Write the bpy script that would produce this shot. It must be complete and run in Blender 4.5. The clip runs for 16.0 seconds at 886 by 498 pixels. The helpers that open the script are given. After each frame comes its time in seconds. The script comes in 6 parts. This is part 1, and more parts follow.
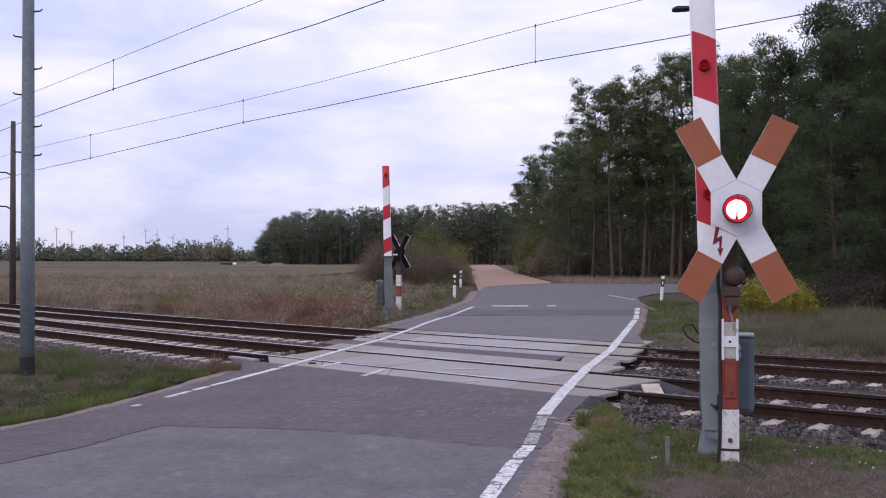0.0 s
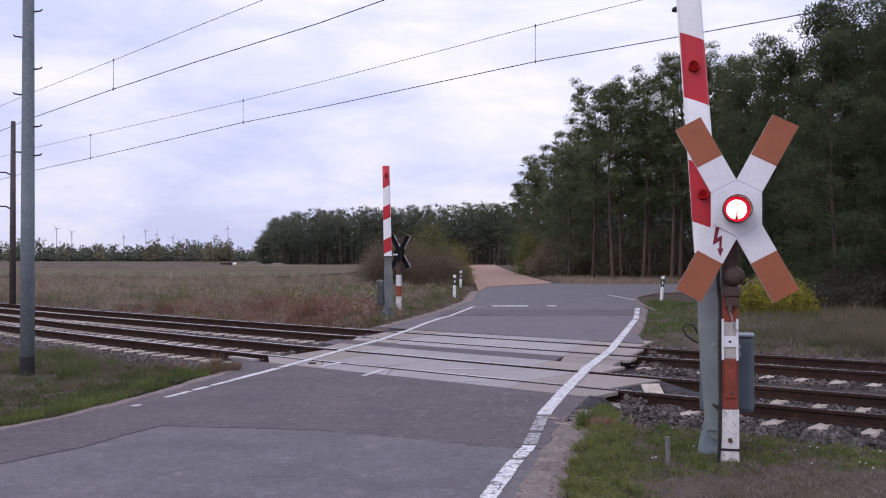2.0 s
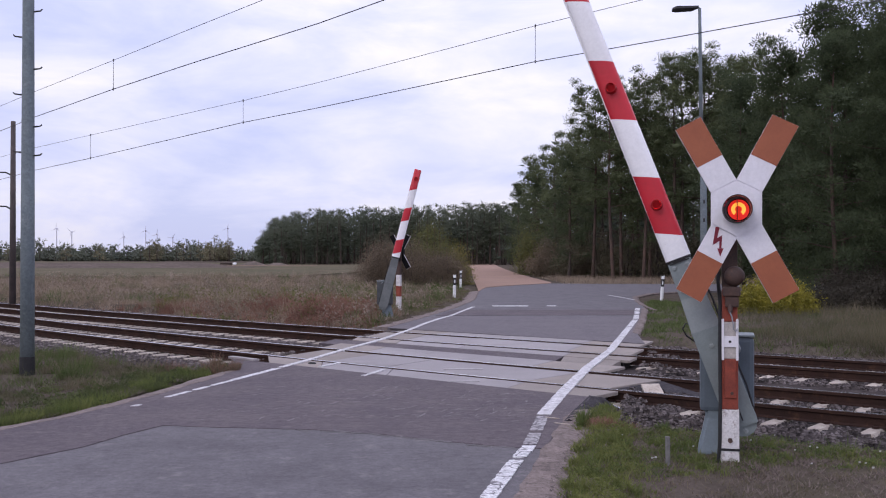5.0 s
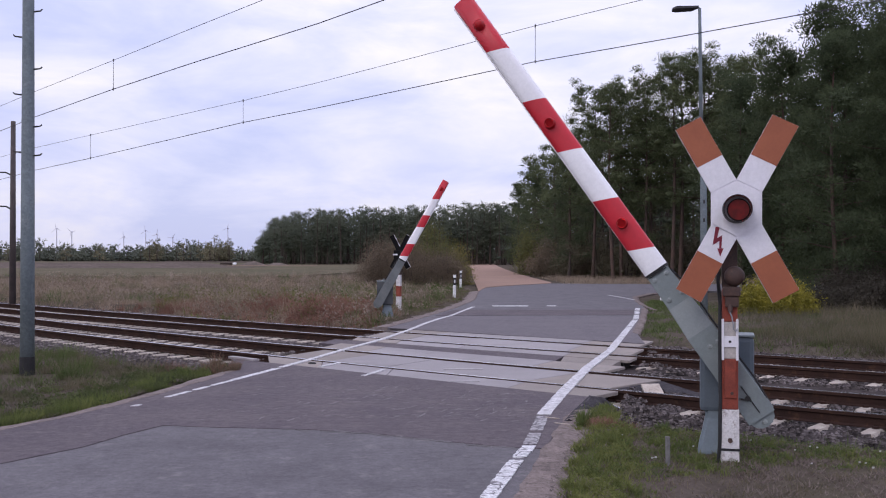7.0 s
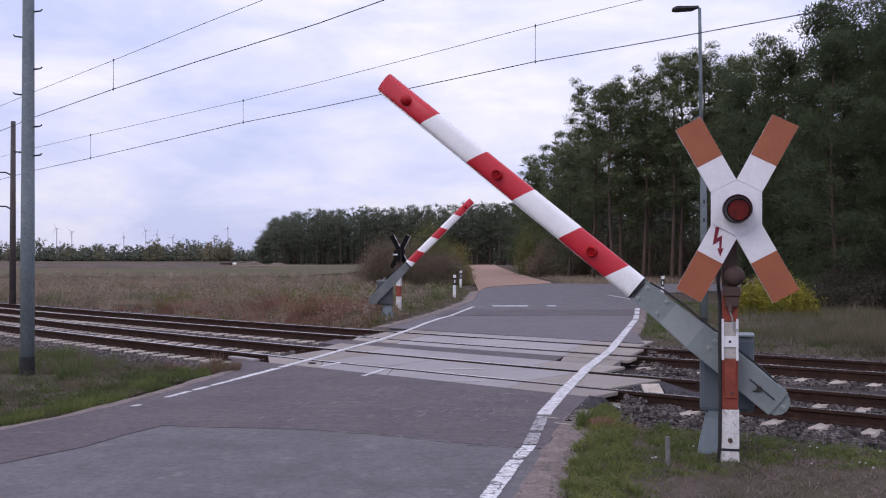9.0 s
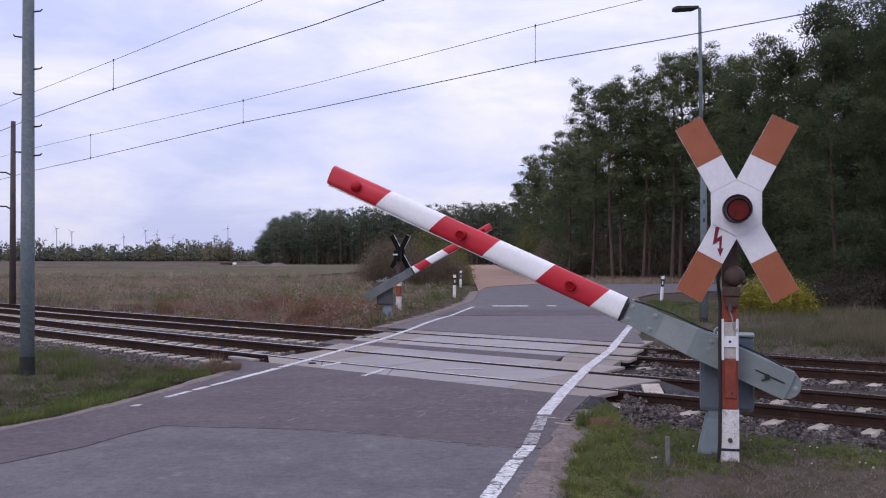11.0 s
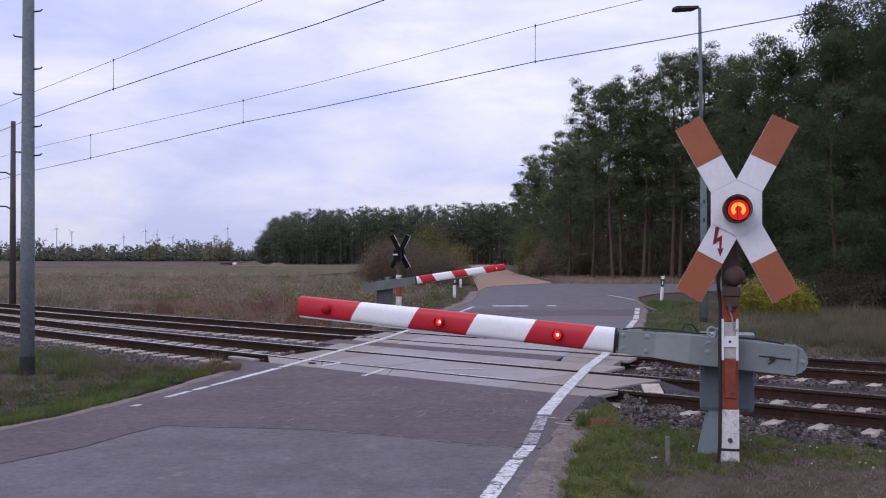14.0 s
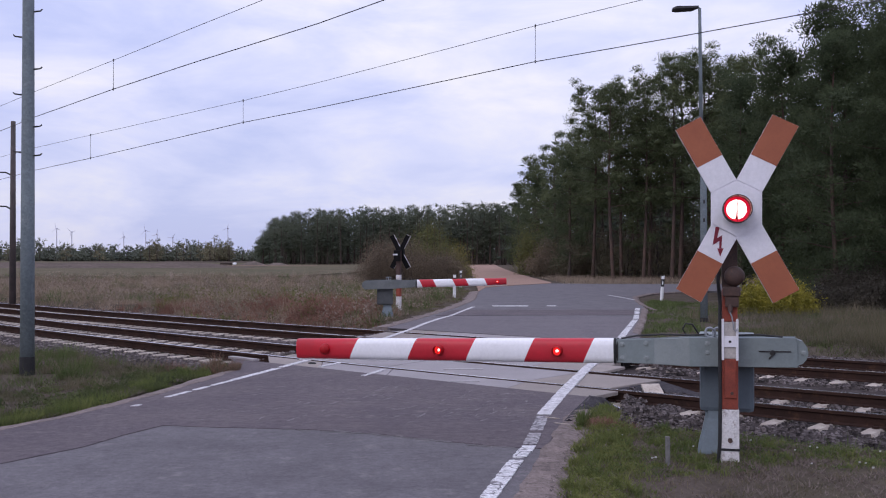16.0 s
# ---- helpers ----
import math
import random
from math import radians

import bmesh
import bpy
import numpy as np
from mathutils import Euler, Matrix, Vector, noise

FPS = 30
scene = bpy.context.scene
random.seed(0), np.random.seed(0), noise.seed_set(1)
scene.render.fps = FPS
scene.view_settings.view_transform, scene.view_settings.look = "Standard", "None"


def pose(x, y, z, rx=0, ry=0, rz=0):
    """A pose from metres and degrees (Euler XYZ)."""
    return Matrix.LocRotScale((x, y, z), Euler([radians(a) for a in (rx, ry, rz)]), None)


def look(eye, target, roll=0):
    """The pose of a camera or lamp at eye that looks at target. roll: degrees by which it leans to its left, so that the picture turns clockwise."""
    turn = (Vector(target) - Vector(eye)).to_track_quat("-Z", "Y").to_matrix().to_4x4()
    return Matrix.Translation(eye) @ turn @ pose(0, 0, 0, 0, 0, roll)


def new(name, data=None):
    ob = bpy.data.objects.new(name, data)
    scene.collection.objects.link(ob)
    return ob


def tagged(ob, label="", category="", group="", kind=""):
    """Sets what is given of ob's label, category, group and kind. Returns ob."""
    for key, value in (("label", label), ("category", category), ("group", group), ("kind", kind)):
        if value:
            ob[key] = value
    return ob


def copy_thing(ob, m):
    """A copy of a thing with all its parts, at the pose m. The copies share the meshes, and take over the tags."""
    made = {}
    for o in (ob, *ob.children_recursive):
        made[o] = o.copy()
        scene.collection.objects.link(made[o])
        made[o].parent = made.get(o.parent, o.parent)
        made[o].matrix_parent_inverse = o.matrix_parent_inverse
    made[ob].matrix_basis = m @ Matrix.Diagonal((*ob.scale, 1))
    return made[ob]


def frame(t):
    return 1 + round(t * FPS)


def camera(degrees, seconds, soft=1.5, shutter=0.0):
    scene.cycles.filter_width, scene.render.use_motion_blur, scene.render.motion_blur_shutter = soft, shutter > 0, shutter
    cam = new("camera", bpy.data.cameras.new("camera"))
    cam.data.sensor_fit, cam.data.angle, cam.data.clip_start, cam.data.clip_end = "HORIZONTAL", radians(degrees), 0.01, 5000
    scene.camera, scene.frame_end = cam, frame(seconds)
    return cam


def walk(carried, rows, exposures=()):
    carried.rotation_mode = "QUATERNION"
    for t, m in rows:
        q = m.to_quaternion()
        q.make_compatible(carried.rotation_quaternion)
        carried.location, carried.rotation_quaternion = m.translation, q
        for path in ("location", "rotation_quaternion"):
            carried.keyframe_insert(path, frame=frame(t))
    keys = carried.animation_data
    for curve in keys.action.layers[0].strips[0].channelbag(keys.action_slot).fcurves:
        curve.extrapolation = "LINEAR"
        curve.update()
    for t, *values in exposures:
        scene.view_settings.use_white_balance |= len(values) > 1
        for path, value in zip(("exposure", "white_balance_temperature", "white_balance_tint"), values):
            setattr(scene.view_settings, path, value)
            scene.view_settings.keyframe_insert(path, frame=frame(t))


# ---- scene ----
# The camera stands still, 1.7 m over the road.
cam = camera(49.5, 16.0, soft=1.1, shutter=0.5)
EYE = (0.0, 0.0, 1.7)
AIM = look(EYE, (0.0, 1700.0, 1.7 + 14.0), 0.0)
walk(cam, [(0, AIM), (16, AIM)], [(0, 0.02, 6720, 11.5), (4, 0.02, 6700, 11.5), (9, -0.04, 6640, 11.5), (12.5, -0.09, 6520, 11.8), (16, -0.14, 6460, 12.0)])

# ---- light: an overcast evening sky and a weak, wide sun behind the clouds ----
SUN_UP, SUN_TURN = radians(38), radians(218.7)


def sky_world():
    w = bpy.data.worlds.new("overcast_sky")
    scene.world = w
    w.use_nodes = True
    nt = w.node_tree
    nt.nodes.clear()
    L = nt.links.new
    out = nt.nodes.new("ShaderNodeOutputWorld")
    bg = nt.nodes.new("ShaderNodeBackground")
    sky = nt.nodes.new("ShaderNodeTexSky")
    sky.sky_type, sky.sun_disc = "NISHITA", False
    sky.sun_elevation, sky.sun_rotation = SUN_UP, SUN_TURN
    dim = nt.nodes.new("ShaderNodeMix")
    dim.data_type, dim.blend_type = "RGBA", "MULTIPLY"
    dim.inputs[0].default_value = 1.0
    dim.inputs[7].default_value = (0.12, 0.12, 0.13, 1)
    L(sky.outputs[0], dim.inputs[6])
    tc = nt.nodes.new("ShaderNodeTexCoord")
    mp = nt.nodes.new("ShaderNodeMapping")
    mp.inputs["Scale"].default_value = (1.0, 1.0, 3.2)
    L(tc.outputs["Generated"], mp.inputs["Vector"])
    n1 = nt.nodes.new("ShaderNodeTexNoise")
    n1.inputs["Scale"].default_value, n1.inputs["Detail"].default_value = 4.6, 8.0
    n1.inputs["Roughness"].default_value = 0.56
    n1.inputs["Distortion"].default_value = 0.35
    L(mp.outputs[0], n1.inputs["Vector"])
    r1 = nt.nodes.new("ShaderNodeValToRGB")
    r1.color_ramp.elements[0].position, r1.color_ramp.elements[0].color = 0.34, (0.61, 0.665, 1.01, 1)
    r1.color_ramp.elements[1].position, r1.color_ramp.elements[1].color = 0.70, (1.0, 0.975, 1.06, 1)
    e = r1.color_ramp.elements.new(0.5)
    e.color = (0.765, 0.795, 1.085, 1)
    L(n1.outputs["Fac"], r1.inputs[0])
    # an overcast sky brightens towards the zenith
    sep = nt.nodes.new("ShaderNodeSeparateXYZ")
    L(tc.outputs["Generated"], sep.inputs[0])
    ramp = nt.nodes.new("ShaderNodeMapRange")
    ramp.inputs[1].default_value, ramp.inputs[2].default_value = 0.0, 1.0
    ramp.inputs[3].default_value, ramp.inputs[4].default_value = 0.93, 1.7
    L(sep.outputs["Z"], ramp.inputs[0])
    lift = nt.nodes.new("ShaderNodeVectorMath")
    lift.operation = "SCALE"
    L(r1.outputs[0], lift.inputs[0])
    L(ramp.outputs[0], lift.inputs["Scale"])
    mix = nt.nodes.new("ShaderNodeMix")
    mix.data_type = "RGBA"
    mix.inputs[0].default_value = 0.9
    L(dim.outputs[2], mix.inputs[6])
    L(lift.outputs[0], mix.inputs[7])
    L(mix.outputs[2], bg.inputs[0])
    bg.inputs[1].default_value = 1.0
    L(bg.outputs[0], out.inputs[0])


sky_world()
sun = new("sun", bpy.data.lights.new("sun", "SUN"))
sun.data.energy, sun.data.angle, sun.data.color = 0.6, radians(25), (1.0, 0.95, 0.9)
sun.matrix_world = look((-40, -50, 50), (0, 0, 0))


# ---- materials ----
def surface(name, c1, c2, scale=4.0, rough=0.8, bump=0.0, metal=0.0, fine=60.0, c3=None, stain=0.45, vary=0.0, island=0.0, spec=0.35, grit=0.8, mottle=0.0, crack=None):
    """Two colours mixed by broad noise, fine grain over it, stains of c3, bump from the grain."""
    m = bpy.data.materials.new(name)
    m.use_nodes = True
    nt = m.node_tree
    L = nt.links.new
    b = nt.nodes["Principled BSDF"]
    b.inputs["Metallic"].default_value = metal
    b.inputs["Specular IOR Level"].default_value = spec
    tc = nt.nodes.new("ShaderNodeTexCoord")

    def tex(s, detail=6.0, rgh=0.6):
        n = nt.nodes.new("ShaderNodeTexNoise")
        n.inputs["Scale"].default_value, n.inputs["Detail"].default_value, n.inputs["Roughness"].default_value = s, detail, rgh
        L(tc.outputs["Object"], n.inputs["Vector"])
        return n

    def blend(kind, a, c, fac):
        x = nt.nodes.new("ShaderNodeMix")
        x.data_type, x.blend_type = "RGBA", kind
        for sock, v in ((0, fac), (6, a), (7, c)):
            if isinstance(v, (float, int)):
                x.inputs[sock].default_value = v
            elif isinstance(v, tuple):
                x.inputs[sock].default_value = (*v, 1)
            else:
                L(v, x.inputs[sock])
        return x.outputs[2]

    def remap(v, a, c, d=0.0, e=1.0):
        r = nt.nodes.new("ShaderNodeMapRange")
        for i, k in enumerate((a, c, d, e)):
            r.inputs[i + 1].default_value = k
        L(v, r.inputs[0])
        return r.outputs[0]

    broad, grain = tex(scale), tex(fine, 4.0, 0.7)
    col = blend("MIX", c1, c2, remap(broad.outputs["Fac"], 0.35, 0.65))
    if c3:
        spots = tex(scale * 2.7, 8.0, 0.68)
        col = blend("MIX", col, c3, remap(spots.outputs["Fac"], stain + 0.1, stain + 0.25))
    if mottle:
        mid = tex(scale * 9.0, 5.0, 0.75)
        col = blend("MULTIPLY", col, blend("MIX", (1 - mottle,) * 3, (1 + mottle,) * 3, remap(mid.outputs["Fac"], 0.3, 0.7)), 1.0)
    col = blend("MULTIPLY", col, blend("MIX", (0.72, 0.72, 0.72), (1.2, 1.2, 1.2), remap(grain.outputs["Fac"], 0.3, 0.7)), grit)
    if crack:
        # flaking along a net of cracks, bent by noise
        wob = nt.nodes.new("ShaderNodeMix")
        wob.data_type, wob.blend_type = "VECTOR", "MIX"
        wob.inputs[0].default_value = 0.08
        L(tc.outputs["Object"], wob.inputs[4])
        L(tex(crack[0] * 1.5).outputs["Color"], wob.inputs[5])
        vo = nt.nodes.new("ShaderNodeTexVoronoi")
        vo.feature = "DISTANCE_TO_EDGE"
        vo.inputs["Scale"].default_value = crack[0]
        L(wob.outputs[1], vo.inputs["Vector"])
        worn = blend("MULTIPLY", (1.0, 1.0, 1.0), remap(vo.outputs["Distance"], crack[1] * 0.4, crack[1]), 1.0)
        col = blend("MIX", crack[2], col, worn)
    if vary:
        oi = nt.nodes.new("ShaderNodeObjectInfo")
        col = blend("MULTIPLY", col, blend("MIX", (1 - vary,) * 3, (1 + vary,) * 3, oi.outputs["Random"]), 1.0)
    if island:
        gi = nt.nodes.new("ShaderNodeNewGeometry")
        col = blend("MULTIPLY", col, blend("MIX", (1 - island,) * 3, (1 + island,) * 3, gi.outputs["Random Per Island"]), 1.0)
    L(col, b.inputs["Base Color"])
    L(remap(grain.outputs["Fac"], 0.2, 0.8, max(0.05, rough - 0.12), min(1.0, rough + 0.12)), b.inputs["Roughness"])
    if bump:
        bp = nt.nodes.new("ShaderNodeBump")
        bp.inputs["Strength"].default_value, bp.inputs["Distance"].default_value = 0.6, bump
        L(grain.outputs["Fac"], bp.inputs["Height"])
        L(bp.outputs[0], b.inputs["Normal"])
    return m


def leafy(name, c1, c2, scale=0.6, through_light=0.25, rough=0.65):
    """Leaves, needles and blades: two colours mixed per island and by broad noise, with some light passing through."""
    m = bpy.data.materials.new(name)
    m.use_nodes = True
    nt = m.node_tree
    L = nt.links.new
    b = nt.nodes["Principled BSDF"]
    out = nt.nodes["Material Output"]
    b.inputs["Roughness"].default_value, b.inputs["Specular IOR Level"].default_value = rough, 0.2
    gi, tc = nt.nodes.new("ShaderNodeNewGeometry"), nt.nodes.new("ShaderNodeTexCoord")
    n = nt.nodes.new("ShaderNodeTexNoise")
    n.inputs["Scale"].default_value, n.inputs["Detail"].default_value = scale, 4.0
    L(tc.outputs["Object"], n.inputs["Vector"])
    add = nt.nodes.new("ShaderNodeMath")
    add.operation = "MULTIPLY_ADD"
    add.inputs[1].default_value = 0.38
    L(gi.outputs["Random Per Island"], add.inputs[0])
    r = nt.nodes.new("ShaderNodeMapRange")
    for i, k in enumerate((0.3, 0.7, -0.1, 0.65)):
        r.inputs[i + 1].default_value = k
    r.clamp = False
    L(n.outputs["Fac"], r.inputs[0])
    L(r.outputs[0], add.inputs[2])
    x = nt.nodes.new("ShaderNodeMix")
    x.data_type, x.clamp_factor = "RGBA", True
    x.inputs[6].default_value, x.inputs[7].default_value = (*c1, 1), (*c2, 1)
    L(add.outputs[0], x.inputs[0])
    L(x.outputs[2], b.inputs["Base Color"])
    tr = nt.nodes.new("ShaderNodeBsdfTranslucent")
    L(x.outputs[2], tr.inputs[0])
    ms = nt.nodes.new("ShaderNodeMixShader")
    ms.inputs[0].default_value = through_light
    L(b.outputs[0], ms.inputs[1])
    L(tr.outputs[0], ms.inputs[2])
    L(ms.outputs[0], out.inputs[0])
    return m


def glow(name, c, strength):
    m = bpy.data.materials.new(name)
    m.use_nodes = True
    b = m.node_tree.nodes["Principled BSDF"]
    b.inputs["Base Color"].default_value = (*c, 1)
    b.inputs["Emission Color"].default_value = (*c, 1)
    b.inputs["Emission Strength"].default_value = strength
    return m


ASPHALT_OLD = surface("asphalt_old", (0.144, 0.133, 0.140), (0.106, 0.097, 0.103), 1.3, 0.85, 0.012, fine=42, c3=(0.182, 0.167, 0.166), stain=0.46, grit=1.0, mottle=0.2, spec=0.25)
ASPHALT_DARK = surface("asphalt_dark", (0.094, 0.077, 0.085), (0.123, 0.101, 0.105), 1.1, 0.85, 0.02, fine=34, c3=(0.162, 0.136, 0.132), stain=0.48, grit=1.0, mottle=0.3, spec=0.25)
ASPHALT_MID = surface("asphalt_mid", (0.126, 0.112, 0.119), (0.148, 0.131, 0.137), 0.8, 0.85, 0.01, fine=34, c3=(0.18, 0.16, 0.16), stain=0.48, grit=1.0, mottle=0.25, spec=0.25)
TAR = surface("broken_tar", (0.058, 0.052, 0.056), (0.036, 0.033, 0.036), 9, 0.95, 0.03, fine=30, c3=(0.10, 0.09, 0.092), stain=0.45, spec=0.15, mottle=0.35)
PAINT_WORN = surface("road_paint_worn", (0.70, 0.69, 0.69), (0.56, 0.55, 0.55), 5, 0.7, 0.001, fine=90, c3=(0.20, 0.19, 0.19), stain=0.40, mottle=0.2, crack=(6.0, 0.035, (0.13, 0.12, 0.125)))
PAINT_CLEAN = surface("road_paint", (0.64, 0.625, 0.625), (0.52, 0.505, 0.505), 5, 0.7, 0.001, fine=90, c3=(0.27, 0.25, 0.25), stain=0.38, mottle=0.2)
PAINT_FADED = surface("road_paint_faded", (0.46, 0.44, 0.44), (0.30, 0.28, 0.28), 7, 0.8, 0.002, fine=60, c3=(0.13, 0.12, 0.125), stain=0.38, mottle=0.3, crack=(8.0, 0.08, (0.12, 0.11, 0.115)))
PAINT_THIN = surface("road_paint_thin", (0.44, 0.42, 0.42), (0.36, 0.34, 0.34), 7, 0.8, 0.001, fine=60, c3=(0.28, 0.26, 0.265), stain=0.42)
PANEL = surface("concrete_panel", (0.310, 0.285, 0.282), (0.260, 0.238, 0.236), 0.9, 0.8, 0.002, fine=90, c3=(0.19, 0.175, 0.18), stain=0.52, vary=0.07)
PANEL_DIRTY = surface("concrete_panel_sandy", (0.285, 0.246, 0.218), (0.240, 0.208, 0.184), 1.3, 0.9, 0.002, fine=70, c3=(0.19, 0.165, 0.15), stain=0.5, vary=0.1)
SLEEPER = surface("concrete_sleeper", (0.46, 0.40, 0.335), (0.34, 0.29, 0.24), 6, 0.9, 0.003, fine=90, c3=(0.15, 0.118, 0.095), stain=0.44, vary=0.2)
RAIL_RUST = surface("rail_rust", (0.050, 0.028, 0.022), (0.032, 0.020, 0.017), 3, 0.9, 0.001, fine=80, c3=(0.085, 0.046, 0.029), spec=0.06)
RAIL_HEAD = surface("rail_head_worn_steel", (0.62, 0.60, 0.61), (0.48, 0.46, 0.47), 2, 0.24, metal=0.9, fine=40)
BALLAST = surface("ballast_bed", (0.050, 0.041, 0.039), (0.078, 0.065, 0.062), 3.0, 0.95, 0.03, fine=22, c3=(0.04, 0.033, 0.03), spec=0.05)
STONE = surface("ballast_stone", (0.152, 0.130, 0.126), (0.082, 0.069, 0.066), 2.0, 0.95, 0.002, fine=60, island=0.65, spec=0.1)
GROUND = surface("ground_soil_grass", (0.108, 0.086, 0.074), (0.083, 0.072, 0.052), 0.5, 0.95, 0.03, fine=22, c3=(0.054, 0.056, 0.030), stain=0.47, spec=0.0, mottle=0.3)
HEATH = surface("heath", (0.150, 0.118, 0.104), (0.112, 0.094, 0.078), 0.15, 0.95, 0.0, fine=2.5, c3=(0.085, 0.080, 0.055), stain=0.5, spec=0.0, mottle=0.3)
MEADOW = surface("mown_meadow", (0.108, 0.104, 0.068), (0.150, 0.124, 0.090), 0.06, 0.95, 0.0, fine=1.5, c3=(0.175, 0.140, 0.105), stain=0.5, spec=0.0, mottle=0.3)
SAND = surface("sandy_track", (0.335, 0.222, 0.172), (0.285, 0.192, 0.150), 0.25, 0.95, 0.01, fine=12, c3=(0.37, 0.29, 0.24), stain=0.5, spec=0.05)
MOUND = surface("dry_earth_heap", (0.185, 0.152, 0.134), (0.125, 0.102, 0.088), 0.5, 0.95, 0.0, fine=6, c3=(0.09, 0.08, 0.06), stain=0.5, spec=0.0, mottle=0.3)
SHOULDER = surface("sandy_shoulder", (0.255, 0.208, 0.19), (0.175, 0.142, 0.13), 2.5, 0.95, 0.02, fine=40, c3=(0.10, 0.085, 0.075), stain=0.42, spec=0.05, mottle=0.35)
RED = surface("barrier_red", (0.54, 0.020, 0.036), (0.46, 0.019, 0.031), 3, 0.38, fine=30, c3=(0.40, 0.035, 0.042), stain=0.55, spec=0.4, grit=0.22)
WHITE = surface("barrier_white", (0.86, 0.85, 0.86), (0.81, 0.80, 0.81), 3, 0.4, fine=30, c3=(0.62, 0.60, 0.58), stain=0.56, spec=0.5, grit=0.22)
SIGN_WHITE = surface("sign_white", (0.77, 0.75, 0.79), (0.70, 0.685, 0.715), 4, 0.45, fine=35, c3=(0.55, 0.53, 0.53), stain=0.54, grit=0.25)
SIGN_RED = surface("sign_faded_red", (0.345, 0.108, 0.052), (0.30, 0.092, 0.046), 4, 0.55, fine=40, c3=(0.40, 0.15, 0.085), stain=0.56, grit=0.25)
POST_RED = surface("post_rust_red", (0.30, 0.062, 0.036), (0.19, 0.040, 0.026), 8, 0.6, 0.001, fine=70, c3=(0.10, 0.03, 0.022), stain=0.5)
POST_BEIGE = surface("post_dirty_white", (0.50, 0.46, 0.43), (0.38, 0.345, 0.32), 9, 0.7, 0.001, fine=70, c3=(0.25, 0.21, 0.185), stain=0.5)
POST_WHITE = surface("post_flaking_white", (0.72, 0.70, 0.70), (0.58, 0.55, 0.54), 9, 0.6, 0.002, fine=70, c3=(0.16, 0.10, 0.08), stain=0.46)
GREY = surface("grey_green_paint", (0.215, 0.250, 0.248), (0.175, 0.205, 0.208), 4, 0.5, 0.0005, fine=60, c3=(0.27, 0.30, 0.29), stain=0.5, spec=0.45, grit=0.35)
# pale bolt paint, and sky light put into the bent plate's colour
GREY_PALE = surface("pale_paint_and_skylight", (0.262, 0.290, 0.285), (0.218, 0.245, 0.242), 5, 0.5, 0.0005, fine=60, c3=(0.17, 0.18, 0.17), stain=0.54, spec=0.45, grit=0.35)
# darker arm grey: the far arm's shade side put into the colour
GREY_DIM = surface("shade_side_grey_paint", (0.165, 0.175, 0.172), (0.125, 0.135, 0.134), 5, 0.6, 0.0005, fine=60, c3=(0.22, 0.225, 0.21), stain=0.54, spec=0.3, grit=0.4)
GREY_SLATE = surface("slate_grey_paint", (0.105, 0.130, 0.152), (0.084, 0.105, 0.124), 4, 0.55, fine=60, c3=(0.08, 0.095, 0.10), stain=0.54, grit=0.35)
GREY_DEEP = surface("dark_grey_paint", (0.088, 0.092, 0.094), (0.062, 0.067, 0.070), 5, 0.6, fine=60, c3=(0.12, 0.12, 0.115), stain=0.54, spec=0.3, grit=0.4)
GREY_BLUE = surface("grey_blue_paint", (0.185, 0.225, 0.25), (0.15, 0.185, 0.21), 4, 0.55, fine=60, c3=(0.11, 0.13, 0.14), stain=0.54, grit=0.35)
BLACK = surface("matt_black", (0.008, 0.008, 0.009), (0.013, 0.012, 0.012), 10, 0.8, fine=60, spec=0.08)
DARK = surface("black_metal", (0.016, 0.016, 0.018), (0.028, 0.026, 0.026), 10, 0.5, fine=60)
BELL = surface("rusty_bell", (0.055, 0.034, 0.030), (0.080, 0.045, 0.036), 14, 0.6, 0.001, fine=60, c3=(0.12, 0.06, 0.04))
# the lamp's red glow on the barrel wall put into the colour
REFLECTOR = surface("lamp_reddened_lining", (0.16, 0.018, 0.018), (0.11, 0.014, 0.014), 12, 0.5, fine=50)
STEEL = surface("galvanised_steel", (0.36, 0.38, 0.40), (0.27, 0.29, 0.31), 8, 0.45, metal=0.6, fine=60)
MAST = surface("mast_paint", (0.205, 0.240, 0.255), (0.155, 0.186, 0.200), 2.5, 0.65, fine=40, c3=(0.25, 0.275, 0.28), stain=0.46, grit=0.5, mottle=0.22, spec=0.2)
POLE_BROWN = surface("weathered_pole", (0.095, 0.076, 0.072), (0.06, 0.05, 0.05), 3, 0.8, fine=40)
WIRE = surface("wire_dark", (0.04, 0.04, 0.045), (0.06, 0.055, 0.055), 5, 0.5, fine=40)
BARK = surface("pine_bark", (0.120, 0.078, 0.062), (0.072, 0.058, 0.052), 0.7, 0.95, 0.02, fine=14, c3=(0.21, 0.115, 0.07), stain=0.5, vary=0.35, spec=0.05)
TWIG = surface("twig_bark", (0.085, 0.062, 0.048), (0.055, 0.042, 0.036), 4, 0.9, fine=30)
NEEDLE = leafy("pine_needles", (0.062, 0.082, 0.044), (0.100, 0.122, 0.060), 0.7, 0.52)
NEEDLE_EDGE = leafy("edge_pine_needles", (0.080, 0.100, 0.054), (0.150, 0.170, 0.080), 0.7, 0.5)
# distant foliage is greyer and paler: haze put into the colour
NEEDLE_FAR = leafy("hazed_needles", (0.084, 0.102, 0.074), (0.140, 0.152, 0.100), 0.16, 0.5)
NEEDLE_LINE = leafy("hazed_tree_line_foliage", (0.076, 0.092, 0.074), (0.165, 0.174, 0.120), 0.05, 0.3)
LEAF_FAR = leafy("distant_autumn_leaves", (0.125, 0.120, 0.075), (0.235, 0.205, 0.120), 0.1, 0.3)
